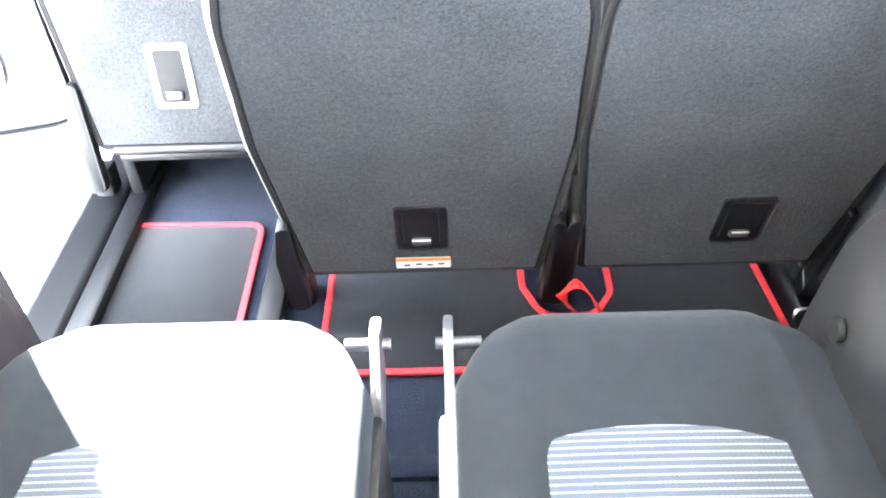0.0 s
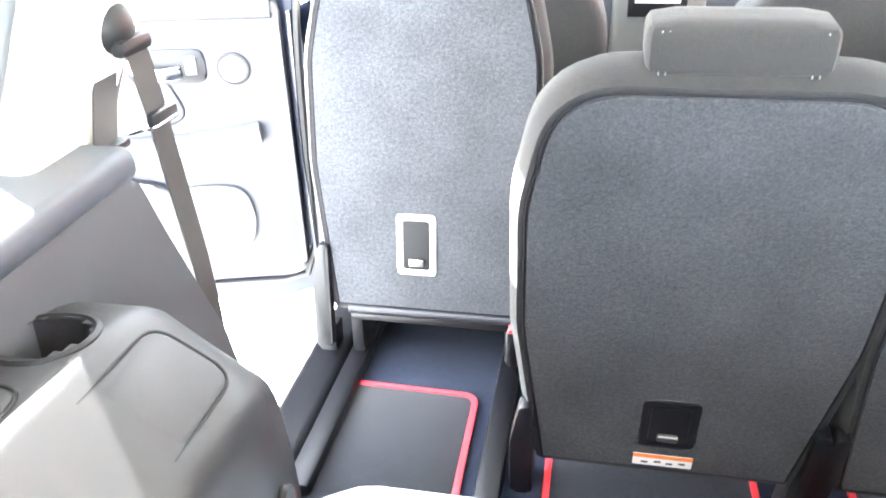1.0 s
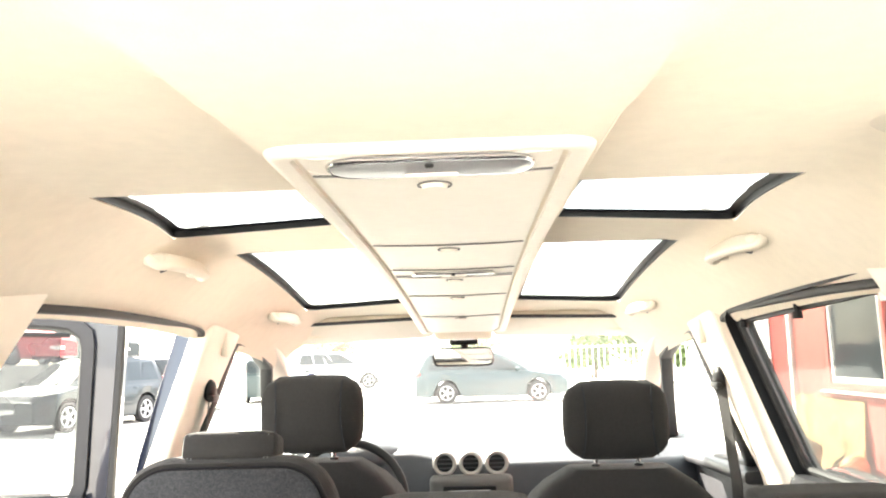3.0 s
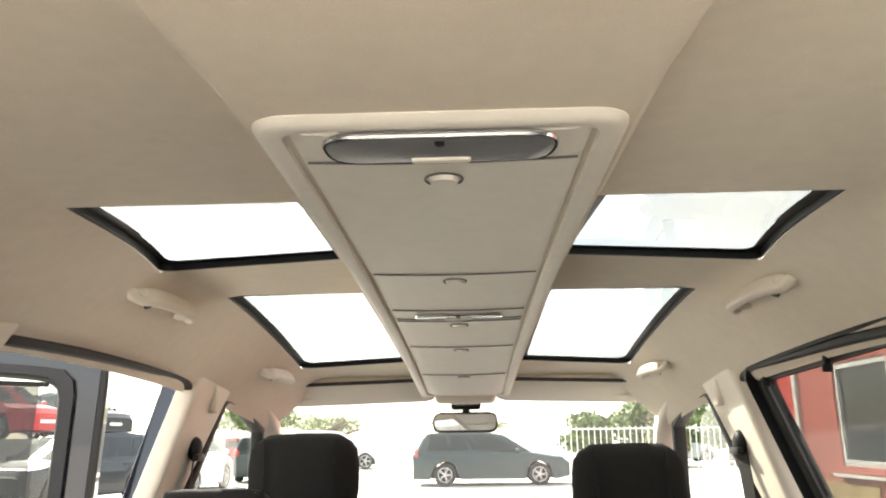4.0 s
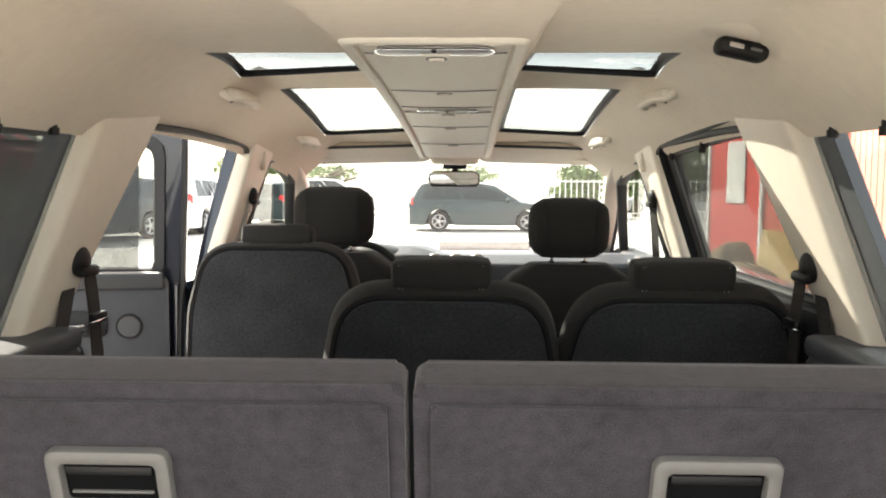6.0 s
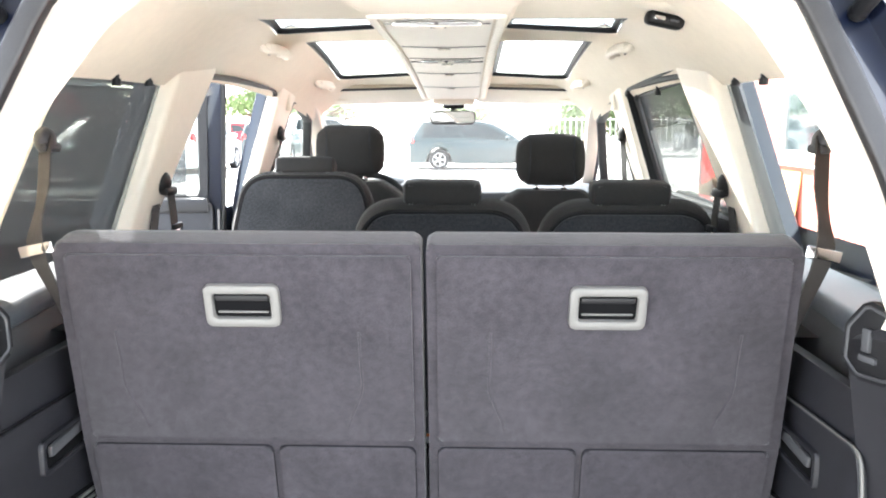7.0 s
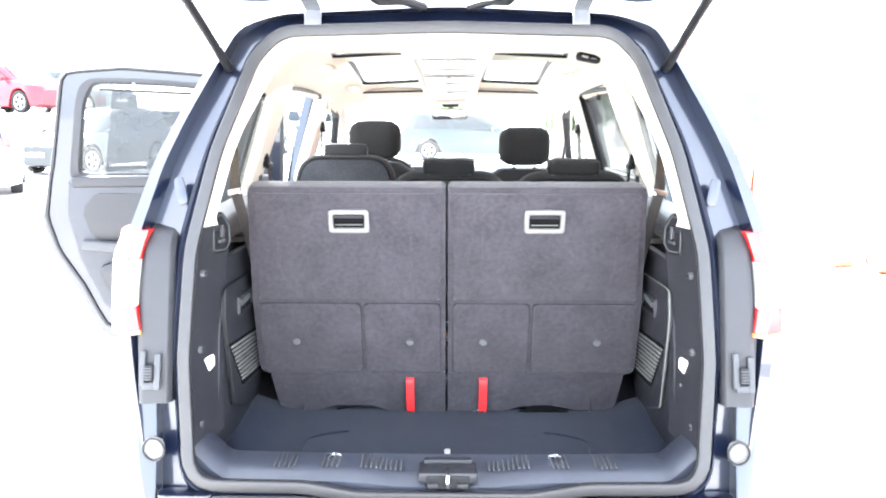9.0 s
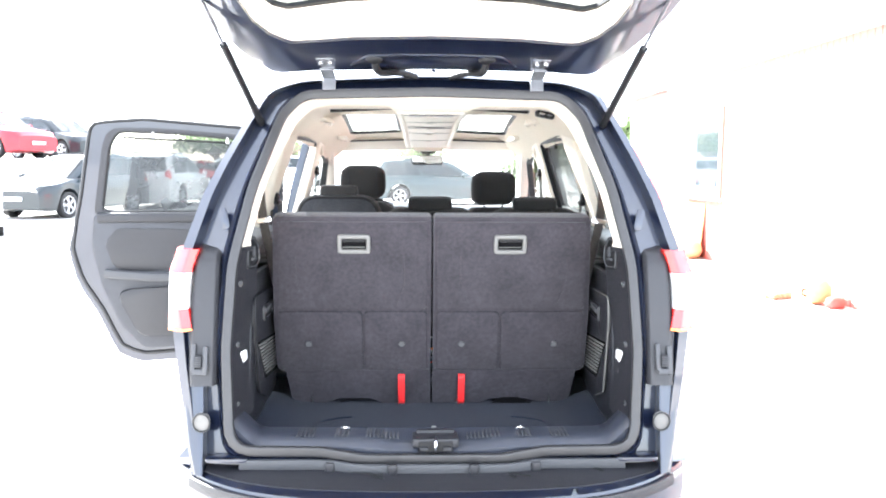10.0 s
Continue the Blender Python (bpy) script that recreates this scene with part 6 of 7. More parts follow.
def front_belt(s):
    b = thing("seat_belt", "front seat belt on the pillar", "seat belt", "seat belts")
    g = Vector((s * 0.680, 2.205, 1.365))
    part("guide_loop", move(join(ball(0.028, (0, 0, 0), 0.6, 1.0, 1.1, 12), box(0.018, 0.06, 0.018, 0.006, 2, (-s * 0.01, 0, -0.02))), Matrix.Translation(g)), BLACK_PLASTIC, b)
    strap([g, Vector((s * 0.70, 2.19, 1.10)), Vector((s * 0.70, 2.17, 0.60))], 0.044, BELT, b, up=(1, 0.3, 0))
    part("slide_cover", box(0.02, 0.04, 0.07, 0.008, 2, (s * 0.655, 2.26, 1.49)), CREAM_PLASTIC, b)


for s in (-1, 1):
    second_row_belt(s), third_row_belt(s), front_belt(s)


def floor_mat(name, outline, label):
    mat = part(name, plate(rounded(outline, 6), 0.008, 0.003), MAT_PILE, None, "", pose(0, 0, 0.297))
    tagged(mat, label, "floor mat", "floor mats")
    part("mat_edging", sweep([(x, y, 0.0075) for x, y in rounded(outline, 6)], rounded([(-0.007, -0.004, 0.002), (0.007, -0.004, 0.002), (0.007, 0.004, 0.003), (-0.007, 0.004, 0.003)], 2), True), RED_TAPE, mat, "red fabric edging")


floor_mat("floor_mat", [(-0.745, 1.22, 0.04), (-0.372, 1.22, 0.04), (-0.376, 1.628, 0.035), (-0.706, 1.636, 0.035)], "black floor mat with red edging in sunlight")
floor_mat("floor_mat", [(-0.20, 1.186, 0.05), (0.70, 1.186, 0.05), (0.675, 1.70, 0.05), (0.385, 1.70, 0.05), (0.375, 1.38, 0.05), (0.335, 1.318, 0.05), (0.23, 1.318, 0.05), (0.197, 1.40, 0.05), (0.197, 1.70, 0.05), (-0.20, 1.70, 0.05)], "wide black floor mat with red edging under the seats")


def buckle_strap(x, y):
    st = thing("red_pull_strap", "red fabric pull strap at a seat foot", "strap", "pull straps")
    part("loop", sweep(curve([(x, y, 0.33), (x - 0.03, y - 0.03, 0.40), (x - 0.005, y - 0.04, 0.44), (x + 0.03, y - 0.03, 0.39), (x + 0.055, y - 0.02, 0.33)], 6), [(-0.011, -0.0015), (0.011, -0.0015), (0.011, 0.0015), (-0.011, 0.0015)]), RED_STRAP, st)


buckle_strap(0.285, 1.31)
for x, y, z in ((-0.275, 1.42, 0.60), (0.252, 1.28, 0.72)):
    b = thing("belt_buckle", "dark belt buckle with a red button", "buckle", "belt buckles", m=pose(x, y, z))
    part("buckle_body", box(0.026, 0.03, 0.075, 0.008, 2), BLACK_PLASTIC, b)
    part("buckle_button", box(0.018, 0.022, 0.008, 0.003, 2, (0, 0, 0.040)), RED_STRAP, b)

# retractor cover in the headliner
cov = thing("roof_belt_holder", "black belt tongue holder in a pale roof moulding", "belt holder", m=pose(0.497, 0.852, liner_z(0.497, 0.852) - 0.002, 0, 10, 8) @ Matrix.Scale(0.82, 4))
part("moulding", ball(0.12, (0.0, -0.01, 0.008), 1.0, 0.55, 0.14, 24), CREAM_PLASTIC, cov)
part("holder_body", box(0.105, 0.045, 0.036, 0.014, 3, (0, 0.0, -0.026)), BLACK_PLASTIC, cov)
part("holder_tongue", box(0.03, 0.012, 0.010, 0.002, 2, (-0.022, -0.022, -0.026)), CHROME, cov)
part("holder_slot", box(0.025, 0.006, 0.006, 0.002, 2, (0.02, -0.0235, -0.026)), STEEL, cov)


# ---- yard: parked cars, building, bank, greenery ----
TYRE = material("tyre_rubber", (0.018, 0.018, 0.019), 0.85, vary=0.1, bump=0.2)
ALLOY = material("alloy_rim", (0.52, 0.53, 0.55), 0.35, 0.8, vary=0.05, bump=0)
CAR_GLASS = material("dark_car_glass", (0.035, 0.045, 0.05), 0.06, 0.0, vary=0.05, bump=0, coat=0.6)
HEAD_LAMP = material("headlamp_lens", (0.70, 0.72, 0.75), 0.12, 0.2, vary=0.05, bump=0, coat=1.0)


def paint(name, c, metal=0.3):
    return material(name, c, 0.3, metal, vary=0.04, bump=0, coat=0.35, spec=0.3)


PAINTS = {"grey": paint("grey_paint", (0.026, 0.042, 0.047), 0.0), "white": paint("white_paint", (0.74, 0.74, 0.74), 0.0), "black": paint("black_paint", (0.012, 0.018, 0.022), 0.0), "red": paint("red_paint", (0.42, 0.02, 0.03)),
          "blue": paint("blue_paint", (0.03, 0.07, 0.30)), "silver": paint("silver_paint", (0.45, 0.46, 0.48), 0.6), "green": paint("green_paint", (0.03, 0.10, 0.07))}


def wheel(parent, x, y, s, r=0.34):
    t = part("wheel", sweep([((r - 0.055) * math.cos(a), 0, (r - 0.055) * math.sin(a)) for a in steps(0, 2 * math.pi * 31 / 32, 31)], rounded([(-0.055, -0.10, 0.025), (0.055, -0.10, 0.04), (0.055, 0.10, 0.04), (-0.055, 0.10, 0.025)], 3), True, (0, 1, 0)), TYRE, parent, "", Matrix.Translation((x, y, r)))
    rm = part("rim", join(sweep([((r - 0.115) * math.cos(a), s * 0.07, (r - 0.115) * math.sin(a)) for a in steps(0, 2 * math.pi * 31 / 32, 31)], circle(0.016, 6), True, (0, 1, 0)), rod((0, s * 0.05, 0), (0, s * 0.095, 0), 0.055, 0.045, 14)), ALLOY, t)
    for k in range(5):
        for e in (-0.13, 0.13):
            a = 2 * math.pi * k / 5 + e
            part("spoke", rod((0.03 * math.cos(a), s * 0.085, 0.03 * math.sin(a)), ((r - 0.115) * math.cos(a), s * 0.075, (r - 0.115) * math.sin(a)), 0.014, 0.012, 6), ALLOY, t)
    part("brake_disc", rod((0, s * 0.02, 0), (0, s * 0.03, 0), r - 0.12, None, 24), BLACK_PLASTIC, t)


def parked_car(x, y, z, heading, colour, label, L=4.45, W=1.82, H=1.66, long_roof=True):
    """A parked car; it points along its own x axis. heading in degrees."""
    ob = thing("parked_car", label, "car", "parked cars", m=pose(x, y, z, 0, 0, heading))
    mat = PAINTS[colour]
    hw = W / 2
    belt = 0.60 * H

    def top(t):
        return belt + 0.01 * H - (0.09 * H) * ease(0.20, 0.47, t) - 0.10 * H * ease(0.45, 0.5, t) - 0.03 * H * ease(-0.44, -0.5, t)

    def half(t):
        return hw * (1 - 0.20 * ease(0.36, 0.5, t) ** 2 - 0.14 * ease(-0.38, -0.5, t) ** 2)
    axles = (-0.295 * L, 0.305 * L)
    r = 0.205 * H
    rings = []
    for t in steps(-0.5, 0.5, 56):
        u = t * L
        arch = 0.0
        for a in axles:
            d = abs(u - a)
            if d < r * 1.18:
                arch = max(arch, math.sqrt((r * 1.18) ** 2 - d * d) + r * 0.98)
        low = max(0.19 + 0.06 * ease(0.42, 0.5, t), arch)
        w, tp = half(t), top(t)
        prof = [(-w * 0.90, low), (-w * 0.985, low + 0.03), (-w, (low + tp) * 0.5 + 0.05), (-w * 0.985, tp - 0.09), (-w * 0.93, tp - 0.015), (-w * 0.70, tp + 0.012), (0, tp + 0.03)]
        prof += [(-a, b) for a, b in reversed(prof[:-1])]
        rings.append([Vector((u, a, b)) for a, b in prof])
    part("body", loft(rings), mat, ob)
    part("underbody", box(L * 0.93, W * 0.74, 0.30, 0.03, 1, (0, 0, 0.36)), BLACK_PLASTIC, ob)
    # cabin
    x0, x1, x2, x3 = -0.485 * L, (-0.42 if long_roof else -0.36) * L, 0.03 * L, 0.27 * L
    rings = []
    for k in steps(0, 1, 6):
        zz = belt - 0.02 + (H - belt + 0.02) * k
        a, b, w = x0 + (x1 - x0) * k ** 1.2, x3 + (x2 - x3) * k, hw * (0.93 - 0.19 * k)
        q = 0.10 + 0.08 * k
        rings.append([Vector((p, s, zz - (0.05 * H * ((p - (a + b) / 2) / (b - a) * 2) ** 2 if k > 0.9 else 0))) for p, s in rounded([(a, -w, q), ((a + b) / 2, -w * 1.02, 0), (b, -w * 0.90, q * 1.6), (b + 0.04, 0, 0), (b, w * 0.90, q * 1.6), ((a + b) / 2, w * 1.02, 0), (a, w, q)], 4)])
    part("cabin", loft(rings), mat, ob)

    def cab(u, k, s):
        # a point of the cabin's side at height share k and length share u
        a, b = x0 + (x1 - x0) * k ** 1.2, x3 + (x2 - x3) * k
        return Vector((a + (b - a) * u, s * (hw * (0.93 - 0.19 * k) * 1.012 + 0.006), belt - 0.02 + (H - belt + 0.02) * k))
    for s in (-1, 1):
        for u0, u1 in ((0.60, 0.90), (0.315, 0.585), (0.09, 0.295)):
            bm = bmesh.new()
            q = [cab(u0, 0.14, s), cab(u1 + 0.02, 0.14, s), cab(u1 - 0.01, 0.80, s), cab(u0 + 0.004, 0.83, s)]
            if u1 > 0.8:
                q = [cab(u0, 0.14, s), cab(u1 + 0.03, 0.14, s), cab(u1 - 0.04, 0.78, s), cab(u0 + 0.004, 0.83, s)]
            bm.faces.new([bm.verts.new(p) for p in q])
            bmesh.ops.solidify(bm, geom=bm.faces[:], thickness=0.012)
            part("side_window", bm, CAR_GLASS, ob)
        for a in axles:
            wheel(ob, a, s * (hw - 0.11), s, r)
        mr = part("door_mirror", ball(0.10, (0.17 * L, s * (hw + 0.09), belt + 0.06), 0.7, 1.1, 0.75, 12), mat, ob)
        part("headlight", ball(0.17, (0.452 * L, s * hw * 0.66, belt - 0.20 * H + 0.04), 0.75, 1.0, 0.50, 14), HEAD_LAMP, ob)
        part("rear_light", ball(0.14, (-0.475 * L, s * hw * 0.78, belt - 0.02), 0.55, 0.75, 1.3, 12), RED_LENS, ob)
        part("roof_rail", rod((x1 + 0.25, s * hw * 0.66, H + 0.015), (x2 - 0.1, s * hw * 0.66, H + 0.01), 0.016, None, 8), BLACK_PLASTIC, ob)
        for u in (0.03 * L, -0.17 * L):
            part("door_handle", box(0.16, 0.02, 0.03, 0.008, 1, (u - 0.1, s * hw * 0.995, belt - 0.10)), mat, ob)
    for k0, k1, xa, dx, nm in ((0.10, 0.84, 1, 0.03, "windscreen"), (0.20, 0.82, -1, -0.01, "rear_window")):
        bm = bmesh.new()
        pts = []
        for k, e in ((k0, -1), (k0, 1), (k1, 1), (k1, -1)):
            a, b = x0 + (x1 - x0) * k ** 1.2, x3 + (x2 - x3) * k
            w = hw * (0.93 - 0.19 * k) * (0.80 if xa > 0 else 0.82)
            pts.append(Vector(((b + dx if xa > 0 else a + dx), e * w, belt - 0.02 + (H - belt + 0.02) * k)))
        bm.faces.new([bm.verts.new(p) for p in pts])
        bmesh.ops.solidify(bm, geom=bm.faces[:], thickness=0.02)
        part(nm, bm, CAR_GLASS, ob)
    part("grille", box(0.05, W * 0.52, 0.10, 0.02, 2, (0.487 * L, 0, belt - 0.19 * H)), BLACK_PLASTIC, ob)
    part("lower_grille", box(0.06, W * 0.66, 0.12, 0.03, 2, (0.482 * L, 0, 0.36)), BLACK_PLASTIC, ob)
    part("front_plate", box(0.02, 0.50, 0.10, 0.005, 1, (0.505 * L, 0, 0.50)), WHITE_LABEL, ob)
    part("rear_plate", box(0.02, 0.50, 0.10, 0.005, 1, (-0.497 * L, 0, 0.80)), WHITE_LABEL, ob)
    return ob


parked_car(0.55, 24.6, 0, 0, "grey", "dark grey sport utility car parked side-on", 4.60, 1.88, 1.56)
parked_car(-9.4, 18.6, 0, -104, "black", "dark compact sport utility car, nose towards the yard", 4.40, 1.80, 1.62)
parked_car(-8.35, 23.0, 0, 90, "white", "white sport utility car seen from behind", 4.5, 1.84, 1.68)
parked_car(-7.3, 29.0, 0, 92, "grey", "dark grey car in the row beyond the white one", 4.4, 1.8, 1.55)
parked_car(-9.4, 13.1, 0, 118, "silver", "silver hatchback at the near end of the row", 4.2, 1.78, 1.52)
parked_car(-14.6, 24.0, 1.50, -22, "red", "red sport utility car on the raised bank", 4.5, 1.85, 1.70)
parked_car(-14.6, 29.0, 1.50, -28, "black", "dark blue sport utility car on the raised bank", 4.4, 1.8, 1.68)
parked_car(-13.6, 47.5, 0, 25, "red", "red hatchback far across the yard", 4.1, 1.75, 1.5)
parked_car(-9.8, 49.5, 0, 15, "blue", "blue hatchback far across the yard", 4.1, 1.75, 1.5)
parked_car(-1.5, 45.0, 0, 178, "silver", "silver car far behind the side-on one", 4.5, 1.8, 1.5)
parked_car(-6.5, 38.0, 0, 8, "white", "white van-like car across the yard", 4.6, 1.85, 1.8)
parked_car(10.5, 42.0, 0, 182, "silver", "silver car beside the fence", 4.5, 1.8, 1.5)

CONCRETE = material("concrete", (0.38, 0.37, 0.35), 0.9, vary=0.12, bump=0.4, fine=50, scale=6, big=0.6)
bank = part("raised_bank", plate(rounded([(-60, 21.6, 1), (-11.6, 21.6, 0.4), (-10.6, 34.5, 0.4), (-60, 36, 1)], 4), 1.5, 0.05), CONCRETE)
tagged(bank, "raised concrete bank with cars for sale", "bank", kind="structure")

kerb = part("kerb_block", move(box(2.03, 0.30, 0.20, 0.03, 2, (0, 0, 0.10)), pose(0.45, 16.8, 0.0, 0, 0, -1)), CONCRETE)
tagged(kerb, "pale concrete kerb block lying in the yard", "kerb block")

# red timber building beside the car
RED_WOOD = material("red_timber", (0.58, 0.17, 0.135), 0.75, vary=0.10, bump=0.4, fine=90, scale=14, big=1.2)
RED_PANEL = material("red_panel", (0.62, 0.070, 0.055), 0.55, vary=0.05, bump=0.1, fine=200, scale=10, big=1.0)
WHITE_WOOD = material("white_timber", (0.74, 0.73, 0.70), 0.6, vary=0.05, bump=0.2)
PLY = material("chipboard", (0.46, 0.33, 0.15), 0.85, vary=0.22, bump=0.4, fine=120, scale=35, big=4)
ROOF_SHEET = material("roof_sheet", (0.20, 0.19, 0.19), 0.6, vary=0.1, bump=0.2)
BX = 3.82


def building():
    b = thing("red_building", "red timber-clad workshop with white trim", "building")
    wall = part("wall", box(0.20, 8.4, 2.62, 0.01, 1, (BX + 0.13, 5.2, 1.31)), RED_WOOD, b)
    # a window through the cladding: the boards stop above and below it
    wy0, wy1, wz0, wz1 = 7.44, 8.55, 1.05, 2.08
    me_cache = {}

    def board(y, z0, z1):
        key = (round(z0, 3), round(z1, 3))
        if key not in me_cache:
            bm = box(0.035, 0.105, z1 - z0, 0.005, 1, (0, 0, (z0 + z1) / 2))
            ob = part("board", bm, RED_WOOD, wall)
            me_cache[key] = ob.data
        else:
            ob = new("board", me_cache[key])
            ob.parent = wall
        ob.matrix_basis = pose(BX + 0.018, y, 0)
    y = 1.05
    while y < 9.46:
        if wy0 - 0.09 < y < wy1 + 0.09:
            board(y, 0.12, wz0 - 0.06), board(y, wz1 + 0.08, 2.60)
        else:
            board(y, 0.12, 2.60)
        y += 0.112
    win = part("window", ring([(wy0 - 0.07, wz0 - 0.07), (wy1 + 0.07, wz0 - 0.07), (wy1 + 0.07, wz1 + 0.08), (wy0 - 0.07, wz1 + 0.08)], [(wy0, wz0), (wy1, wz0), (wy1, wz1), (wy0, wz1)], 0.06, 0.005), RED_WOOD, b, "white sashed window", Matrix(((0, 0, -1, BX + 0.03), (1, 0, 0, 0), (0, 1, 0, 0), (0, 0, 0, 1))))
    sash = part("sash", ring([(wy0, wz0), (wy1, wz0), (wy1, wz1), (wy0, wz1)], [(wy0 + 0.06, wz0 + 0.06), (wy1 - 0.06, wz0 + 0.06), (wy1 - 0.06, wz1 - 0.06), (wy0 + 0.06, wz1 - 0.06)], 0.04, 0.004), WHITE_WOOD, win)
    part("pane", plate([(wy0 + 0.05, wz0 + 0.05), (wy1 - 0.05, wz0 + 0.05), (wy1 - 0.05, wz1 - 0.05), (wy0 + 0.05, wz1 - 0.05)], 0.008), CAR_GLASS, win)
    part("sill", box(1.36, 0.03, 0.12, 0.006, 1, ((wy0 + wy1) / 2, wz0 - 0.09, 0.06)), WHITE_WOOD, win)
    part("corner_board", box(0.16, 0.10, 2.62, 0.008, 1, (BX + 0.04, 9.53, 1.31)), WHITE_WOOD, b, "white corner board")
    # smooth red gate with a white panel
    gate = part("gate_panel", box(0.08, 2.1, 2.62, 0.01, 1, (BX + 0.05, 10.62, 1.31)), RED_PANEL, b, "smooth red gate")
    part("white_panel", box(0.02, 0.72, 0.86, 0.005, 1, (BX - 0.005, 10.55, 1.62)), WHITE_WOOD, gate, "white board on the gate")
    part("gate_post", box(0.14, 0.10, 2.62, 0.008, 1, (BX + 0.05, 11.74, 1.31)), WHITE_WOOD, b)
    part("fascia", box(0.10, 11.2, 0.26, 0.01, 1, (BX - 0.04, 6.1, 2.72)), WHITE_WOOD, b)
    part("roof", move(box(5.6, 11.6, 0.10, 0.02, 1), pose(BX + 2.70, 6.1, 3.42, 0, -13, 0)), ROOF_SHEET, b)
    part("end_wall", box(4.6, 0.2, 2.62, 0.01, 1, (BX + 2.35, 1.1, 1.31)), RED_WOOD, b)
    part("back_wall", box(0.2, 10.6, 2.62, 0.01, 1, (BX + 4.6, 6.2, 1.31)), RED_WOOD, b)
    part("far_wall", box(4.6, 0.2, 2.62, 0.01, 1, (BX + 2.35, 11.5, 1.31)), RED_WOOD, b)
    part("footing", box(1.25, 10.6, 0.16, 0.02, 1, (BX - 0.42, 6.2, 0.06)), CONCRETE, b, "low pale concrete footing")


building()
ply = part("chipboard_sheet", move(box(0.02, 1.62, 0.75, 0.003, 1, (0, 0, 0.375)), pose(BX - 0.075, 8.70, 0.14, 0, 5, 0)), PLY)
tagged(ply, "chipboard sheet leaning on the red wall", "board")

ORANGE = material("orange_buoy", (0.76, 0.33, 0.15), 0.5, vary=0.08, bump=0.1)
SACK = material("brown_sack", (0.26, 0.20, 0.12), 0.95, vary=0.25, bump=0.6, fine=60, scale=20)


def buoy(x, y, r):
    b = thing("orange_buoy", "round orange buoy lying beside the red wall", "buoy", "buoys")
    part("float", ball(r, (x, y, r * 0.97 + 0.14), 1, 1, 0.97, 20), ORANGE, b)
    part("eye", move(sweep([(0.03 * math.cos(a), 0, 0.03 * math.sin(a)) for a in steps(0, 2 * math.pi * 13 / 14, 13)], circle(0.010, 6), True, (0, 1, 0)), pose(x - r * 0.98, y - r * 0.2, r * 0.9 + 0.14)), BLACK_PLASTIC, b)


buoy(3.60, 4.42, 0.125)
buoy(3.64, 7.86, 0.13)
red_rag = part("red_canister", move(soft_block(0.17, 0.11, 0.10, 0.035), pose(3.66, 4.20, 0.19, 0, 4, 20)), RED_PANEL)
tagged(red_rag, "small red canister beside the orange buoy", "canister")


def sack(x, y, sx, sy, sz, turn):
    bm = soft_block(sx, sy, sz, min(sx, sy, sz) * 0.42)
    bmesh.ops.subdivide_edges(bm, edges=bm.edges[:], cuts=1, use_grid_fill=True)
    for v in bm.verts:
        v.co += v.co.normalized() * 0.05 * noise.noise(v.co * 7 + Vector((x, y, 0)))
    o = part("brown_sack", bm, SACK, None, "", pose(x, y, sz / 2 + 0.13, 0, 0, turn))
    tagged(o, "lumpy brown sack on the ground", "sack", "sacks")


sack(3.20, 8.75, 0.5, 0.45, 0.62, 20)
sack(3.22, 8.30, 0.55, 0.4, 0.42, -15)
sack(3.05, 8.62, 0.42, 0.34, 0.24, 40)
sack(3.38, 4.72, 0.28, 0.14, 0.08, 30)

# white rail fence and greenery beyond the yard
LEAF = material("leaf", (0.12, 0.17, 0.06), 0.7, vary=0.25, bump=0.2, big=0.6, scale=2)
BARK = material("bark", (0.13, 0.10, 0.075), 0.9, vary=0.2, bump=0.6, fine=40, scale=9)


def fence(x0, x1, y):
    f = thing("white_fence", "white metal rail fence along the yard", "fence")
    n = int((x1 - x0) / 0.24)
    pm = None
    for i in range(n + 1):
        x = x0 + (x1 - x0) * i / n
        if pm is None:
            o = part("picket", box(0.03, 0.03, 1.75, 0.004, 1, (0, 0, 0.875)), WHITE_WOOD, f)
            pm = o.data
        else:
            o = new("picket", pm)
            o.parent = f
        o.matrix_basis = pose(x, y, 0)
    for z in (0.3, 1.65):
        part("rail", box(x1 - x0, 0.04, 0.05, 0.005, 1, ((x0 + x1) / 2, y, z)), WHITE_WOOD, f)


fence(2.6, 13.0, 33.0)


def leaf_clump(n, sx, sy, sz, size, rng):
    verts, faces = [], []
    for i in range(n):
        while True:
            p = Vector((rng.uniform(-1, 1), rng.uniform(-1, 1), rng.uniform(-1, 1)))
            if 0.35 < p.length < 1:
                break
        p *= 0.75 + 0.4 * noise.noise(p * 2.2)
        c = Vector((p.x * sx, p.y * sy, p.z * sz))
        a = Vector((rng.uniform(-1, 1), rng.uniform(-1, 1), rng.uniform(-1, 1))).normalized()
        b = a.cross(Vector((rng.uniform(-1, 1), rng.uniform(-1, 1), rng.uniform(-1, 1)))).normalized()
        q = size * rng.uniform(0.6, 1.3)
        k = len(verts)
        verts += [c - a * q, c + b * q * 0.5, c + a * q, c - b * q * 0.5]
        faces.append((k, k + 1, k + 2, k + 3))
    return verts, faces


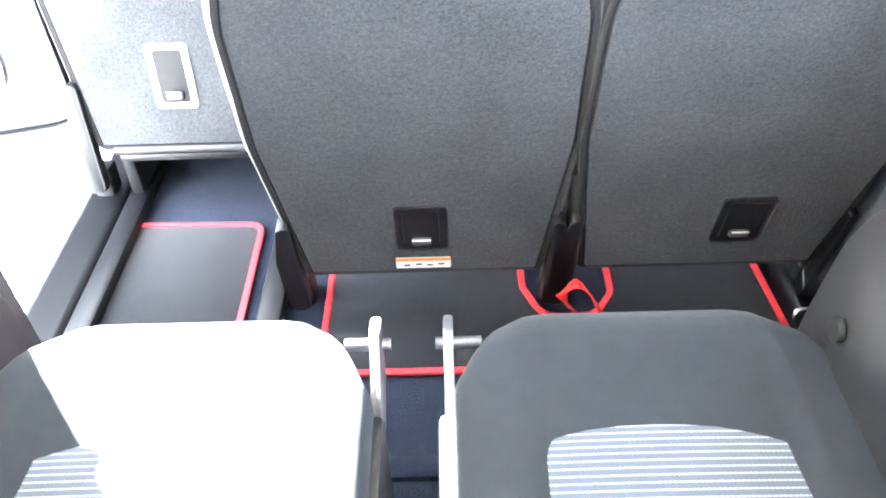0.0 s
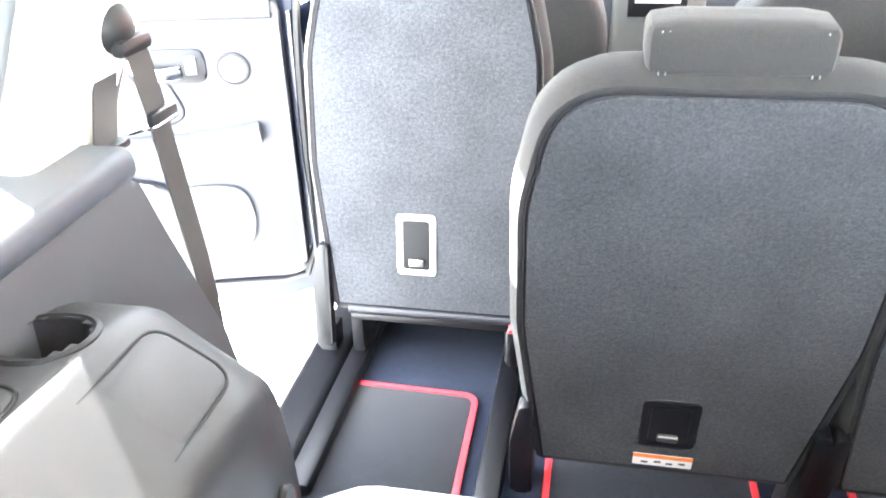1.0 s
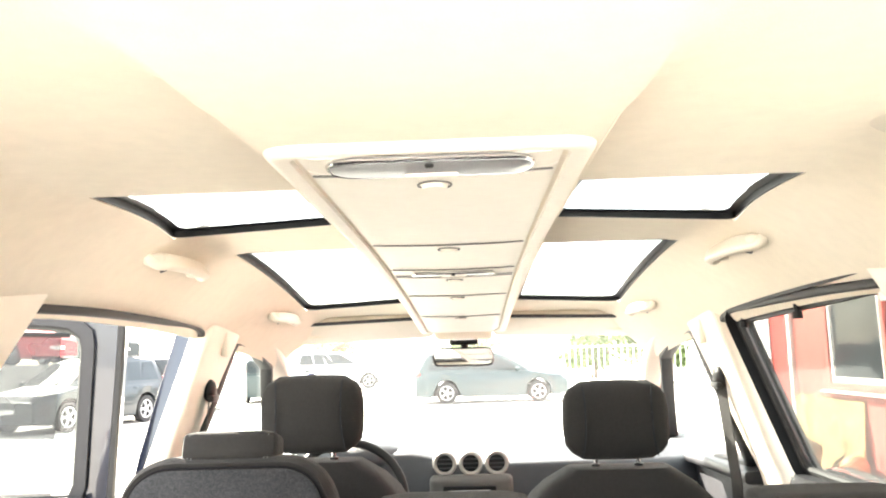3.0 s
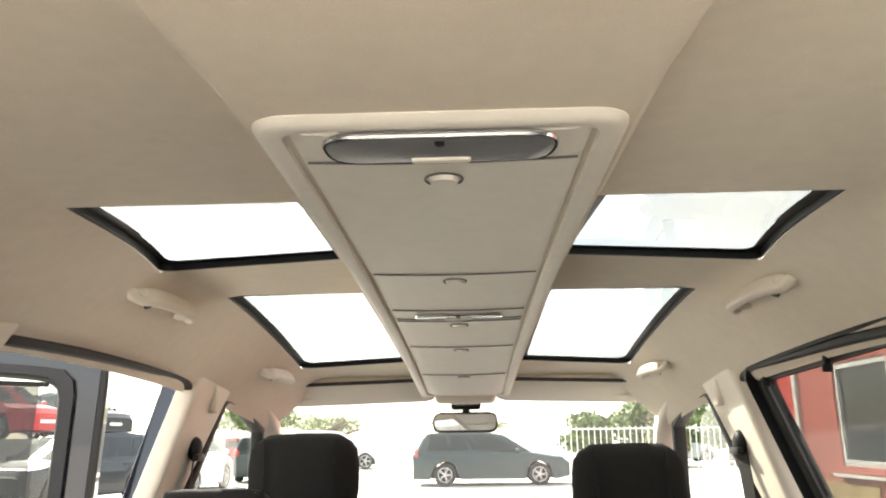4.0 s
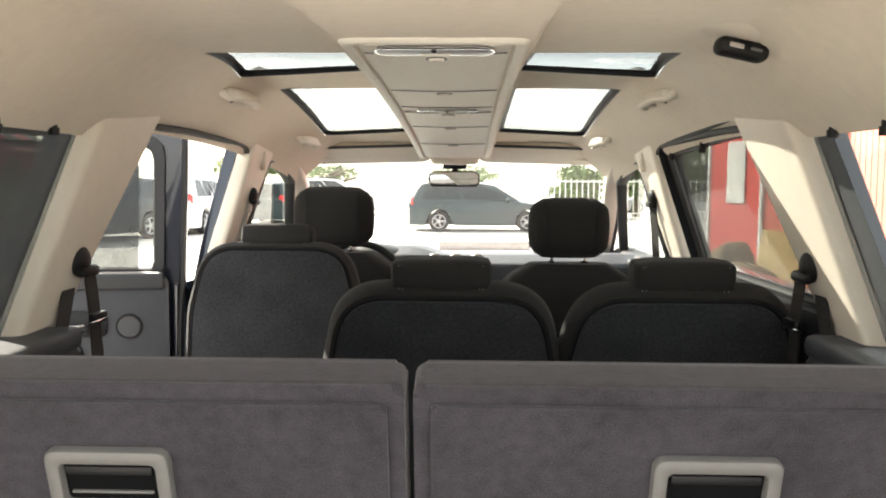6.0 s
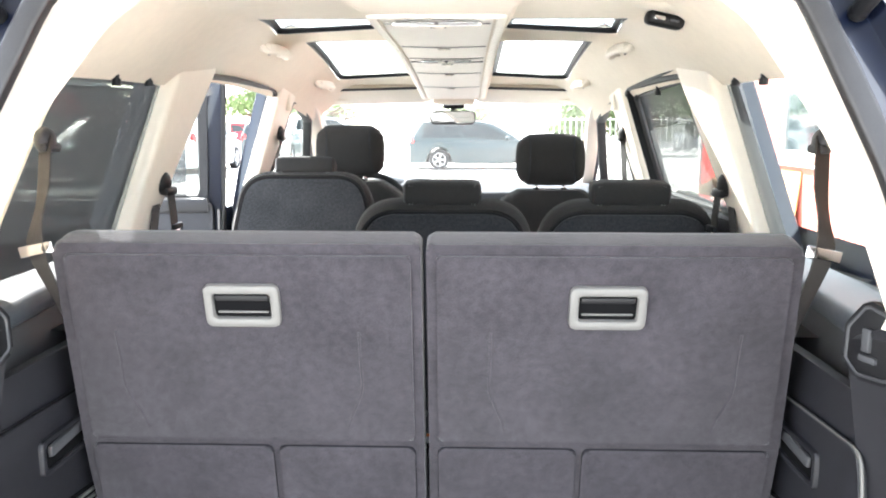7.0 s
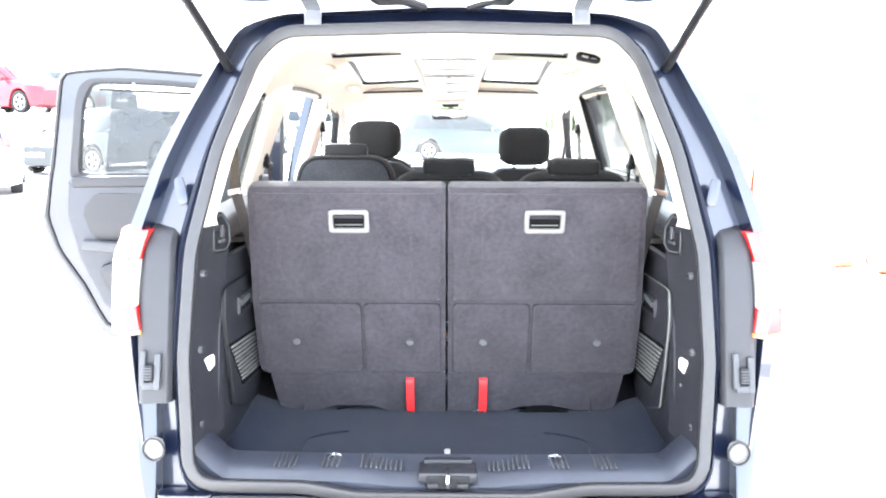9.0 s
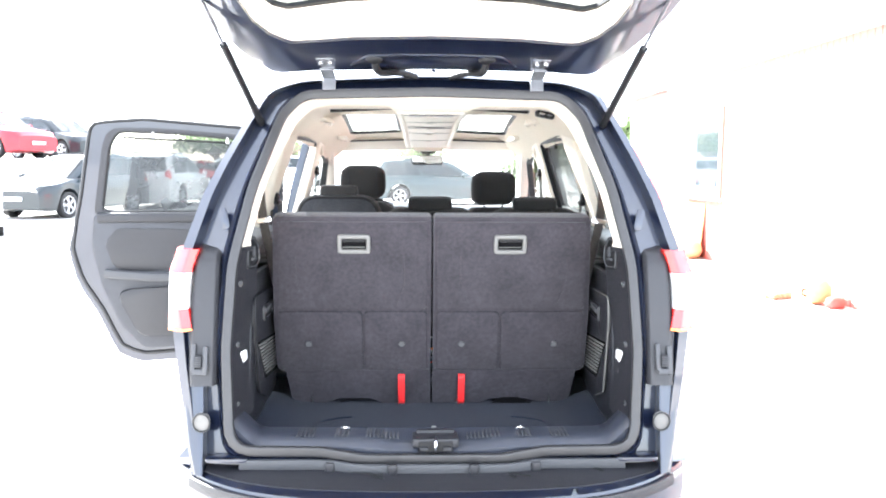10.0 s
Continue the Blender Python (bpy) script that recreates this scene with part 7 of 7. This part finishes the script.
def tree(x, y, h, w, seed, bush=False):
    rng = random.Random(seed)
    t = thing("bush" if bush else "tree", "dense green bush in sunlight" if bush else "broad green tree beyond the yard", "bush" if bush else "tree", m=pose(x, y, 0))
    tr = bmesh.new()
    base = rod((0, 0, 0), (0, 0, h * 0.55), 0.05 * w + 0.03, 0.02 * w + 0.015, 8)
    limbs = [base]
    for i in range(5):
        a = rng.uniform(0, 6.28)
        z = h * rng.uniform(0.25, 0.5)
        limbs.append(rod((0, 0, z), (math.cos(a) * w * 0.3, math.sin(a) * w * 0.3, z + h * 0.25), 0.02 * w + 0.01, 0.008 * w + 0.005, 6))
    part("trunk", join(*limbs), BARK, t)
    verts, faces = [], []
    for i in range(9):
        a = rng.uniform(0, 6.28)
        d = rng.uniform(0, 0.34) * w
        c = Vector((math.cos(a) * d, math.sin(a) * d, h * (rng.uniform(0.35, 0.82) if bush else rng.uniform(0.48, 0.85))))
        v, f = leaf_clump(260, w * 0.28, w * 0.28, h * 0.16 if not bush else h * 0.22, 0.10 + 0.02 * h, rng)
        k = len(verts)
        verts += [p + c for p in v]
        faces += [tuple(q + k for q in g) for g in f]
    me = bpy.data.meshes.new("crown")
    me.from_pydata([tuple(v) for v in verts], [], faces)
    me.materials.append(LEAF)
    o = new("crown", me)
    o.parent = t


for i, (x, y, h, w) in enumerate(((5.5, 36, 2.6, 3.4), (8.2, 37, 3.4, 4.0), (11.5, 36, 3.0, 4.2), (1.0, 118, 5.0, 15.0), (-22, 122, 5.5, 16.0), (14.5, 55, 5.5, 7.5), (22, 60, 6.0, 8.0), (-18, 66, 5.0, 8.0))):
    tree(x, y, h, w, 11 + i, h < 4)
for i, (x, y, h, w) in enumerate(((6.4, 16.5, 1.3, 1.6), (7.4, 19.5, 1.5, 1.9), (8.4, 23.0, 1.6, 2.0))):
    tree(x, y, h, w, 41 + i, True)

# wheels of the car itself, and its lower sides
for s in (-1, 1):
    for y in (0.82, 3.66):
        w = thing("road_wheel", "", "")
        w.parent = car
        w.matrix_basis = pose(s * 0.80, y, 0, 0, 0, 90)
        wheel(w, 0, 0, -s, 0.33)
    part("front_wing", sheet(lambda y, z: Vector((s * (0.90 - 0.10 * ease(3.9, 4.5, y) - 0.02 * abs(z - 0.75)), y, z)), steps(3.2, 4.5, 20), steps(0.28, 1.0, 8), 0.01, lambda y, z: (y - 3.66) ** 2 + (z - 0.33) ** 2 > 0.39 ** 2), NAVY, car)
    part("rocker", sheet(lambda y, z: Vector((s * (0.855 - 0.05 * ease(0.24, 0.31, z)), y, z)), steps(1.2, 3.25, 6), steps(0.18, 0.31, 5), 0.01), NAVY, car)
part("front_door_skin", sheet(lambda y, z: Vector((0.90 - 0.03 * abs(z - 0.75), y, z)), steps(2.02, 3.22, 6), steps(0.34, 1.08, 6), 0.01), NAVY, car)
part("front_door_skin", sheet(lambda y, z: Vector((-0.90 + 0.03 * abs(z - 0.75), y, z)), steps(2.02, 3.22, 6), steps(0.34, 1.08, 6), 0.01), NAVY, car)
part("nose", sheet(lambda x, z: Vector((x, 4.5 - 0.12 * (x / 0.8) ** 2 - 0.05 * (z - 0.6) ** 2, z)), steps(-0.80, 0.80, 12), steps(0.25, 0.90, 5), 0.02), NAVY, car)
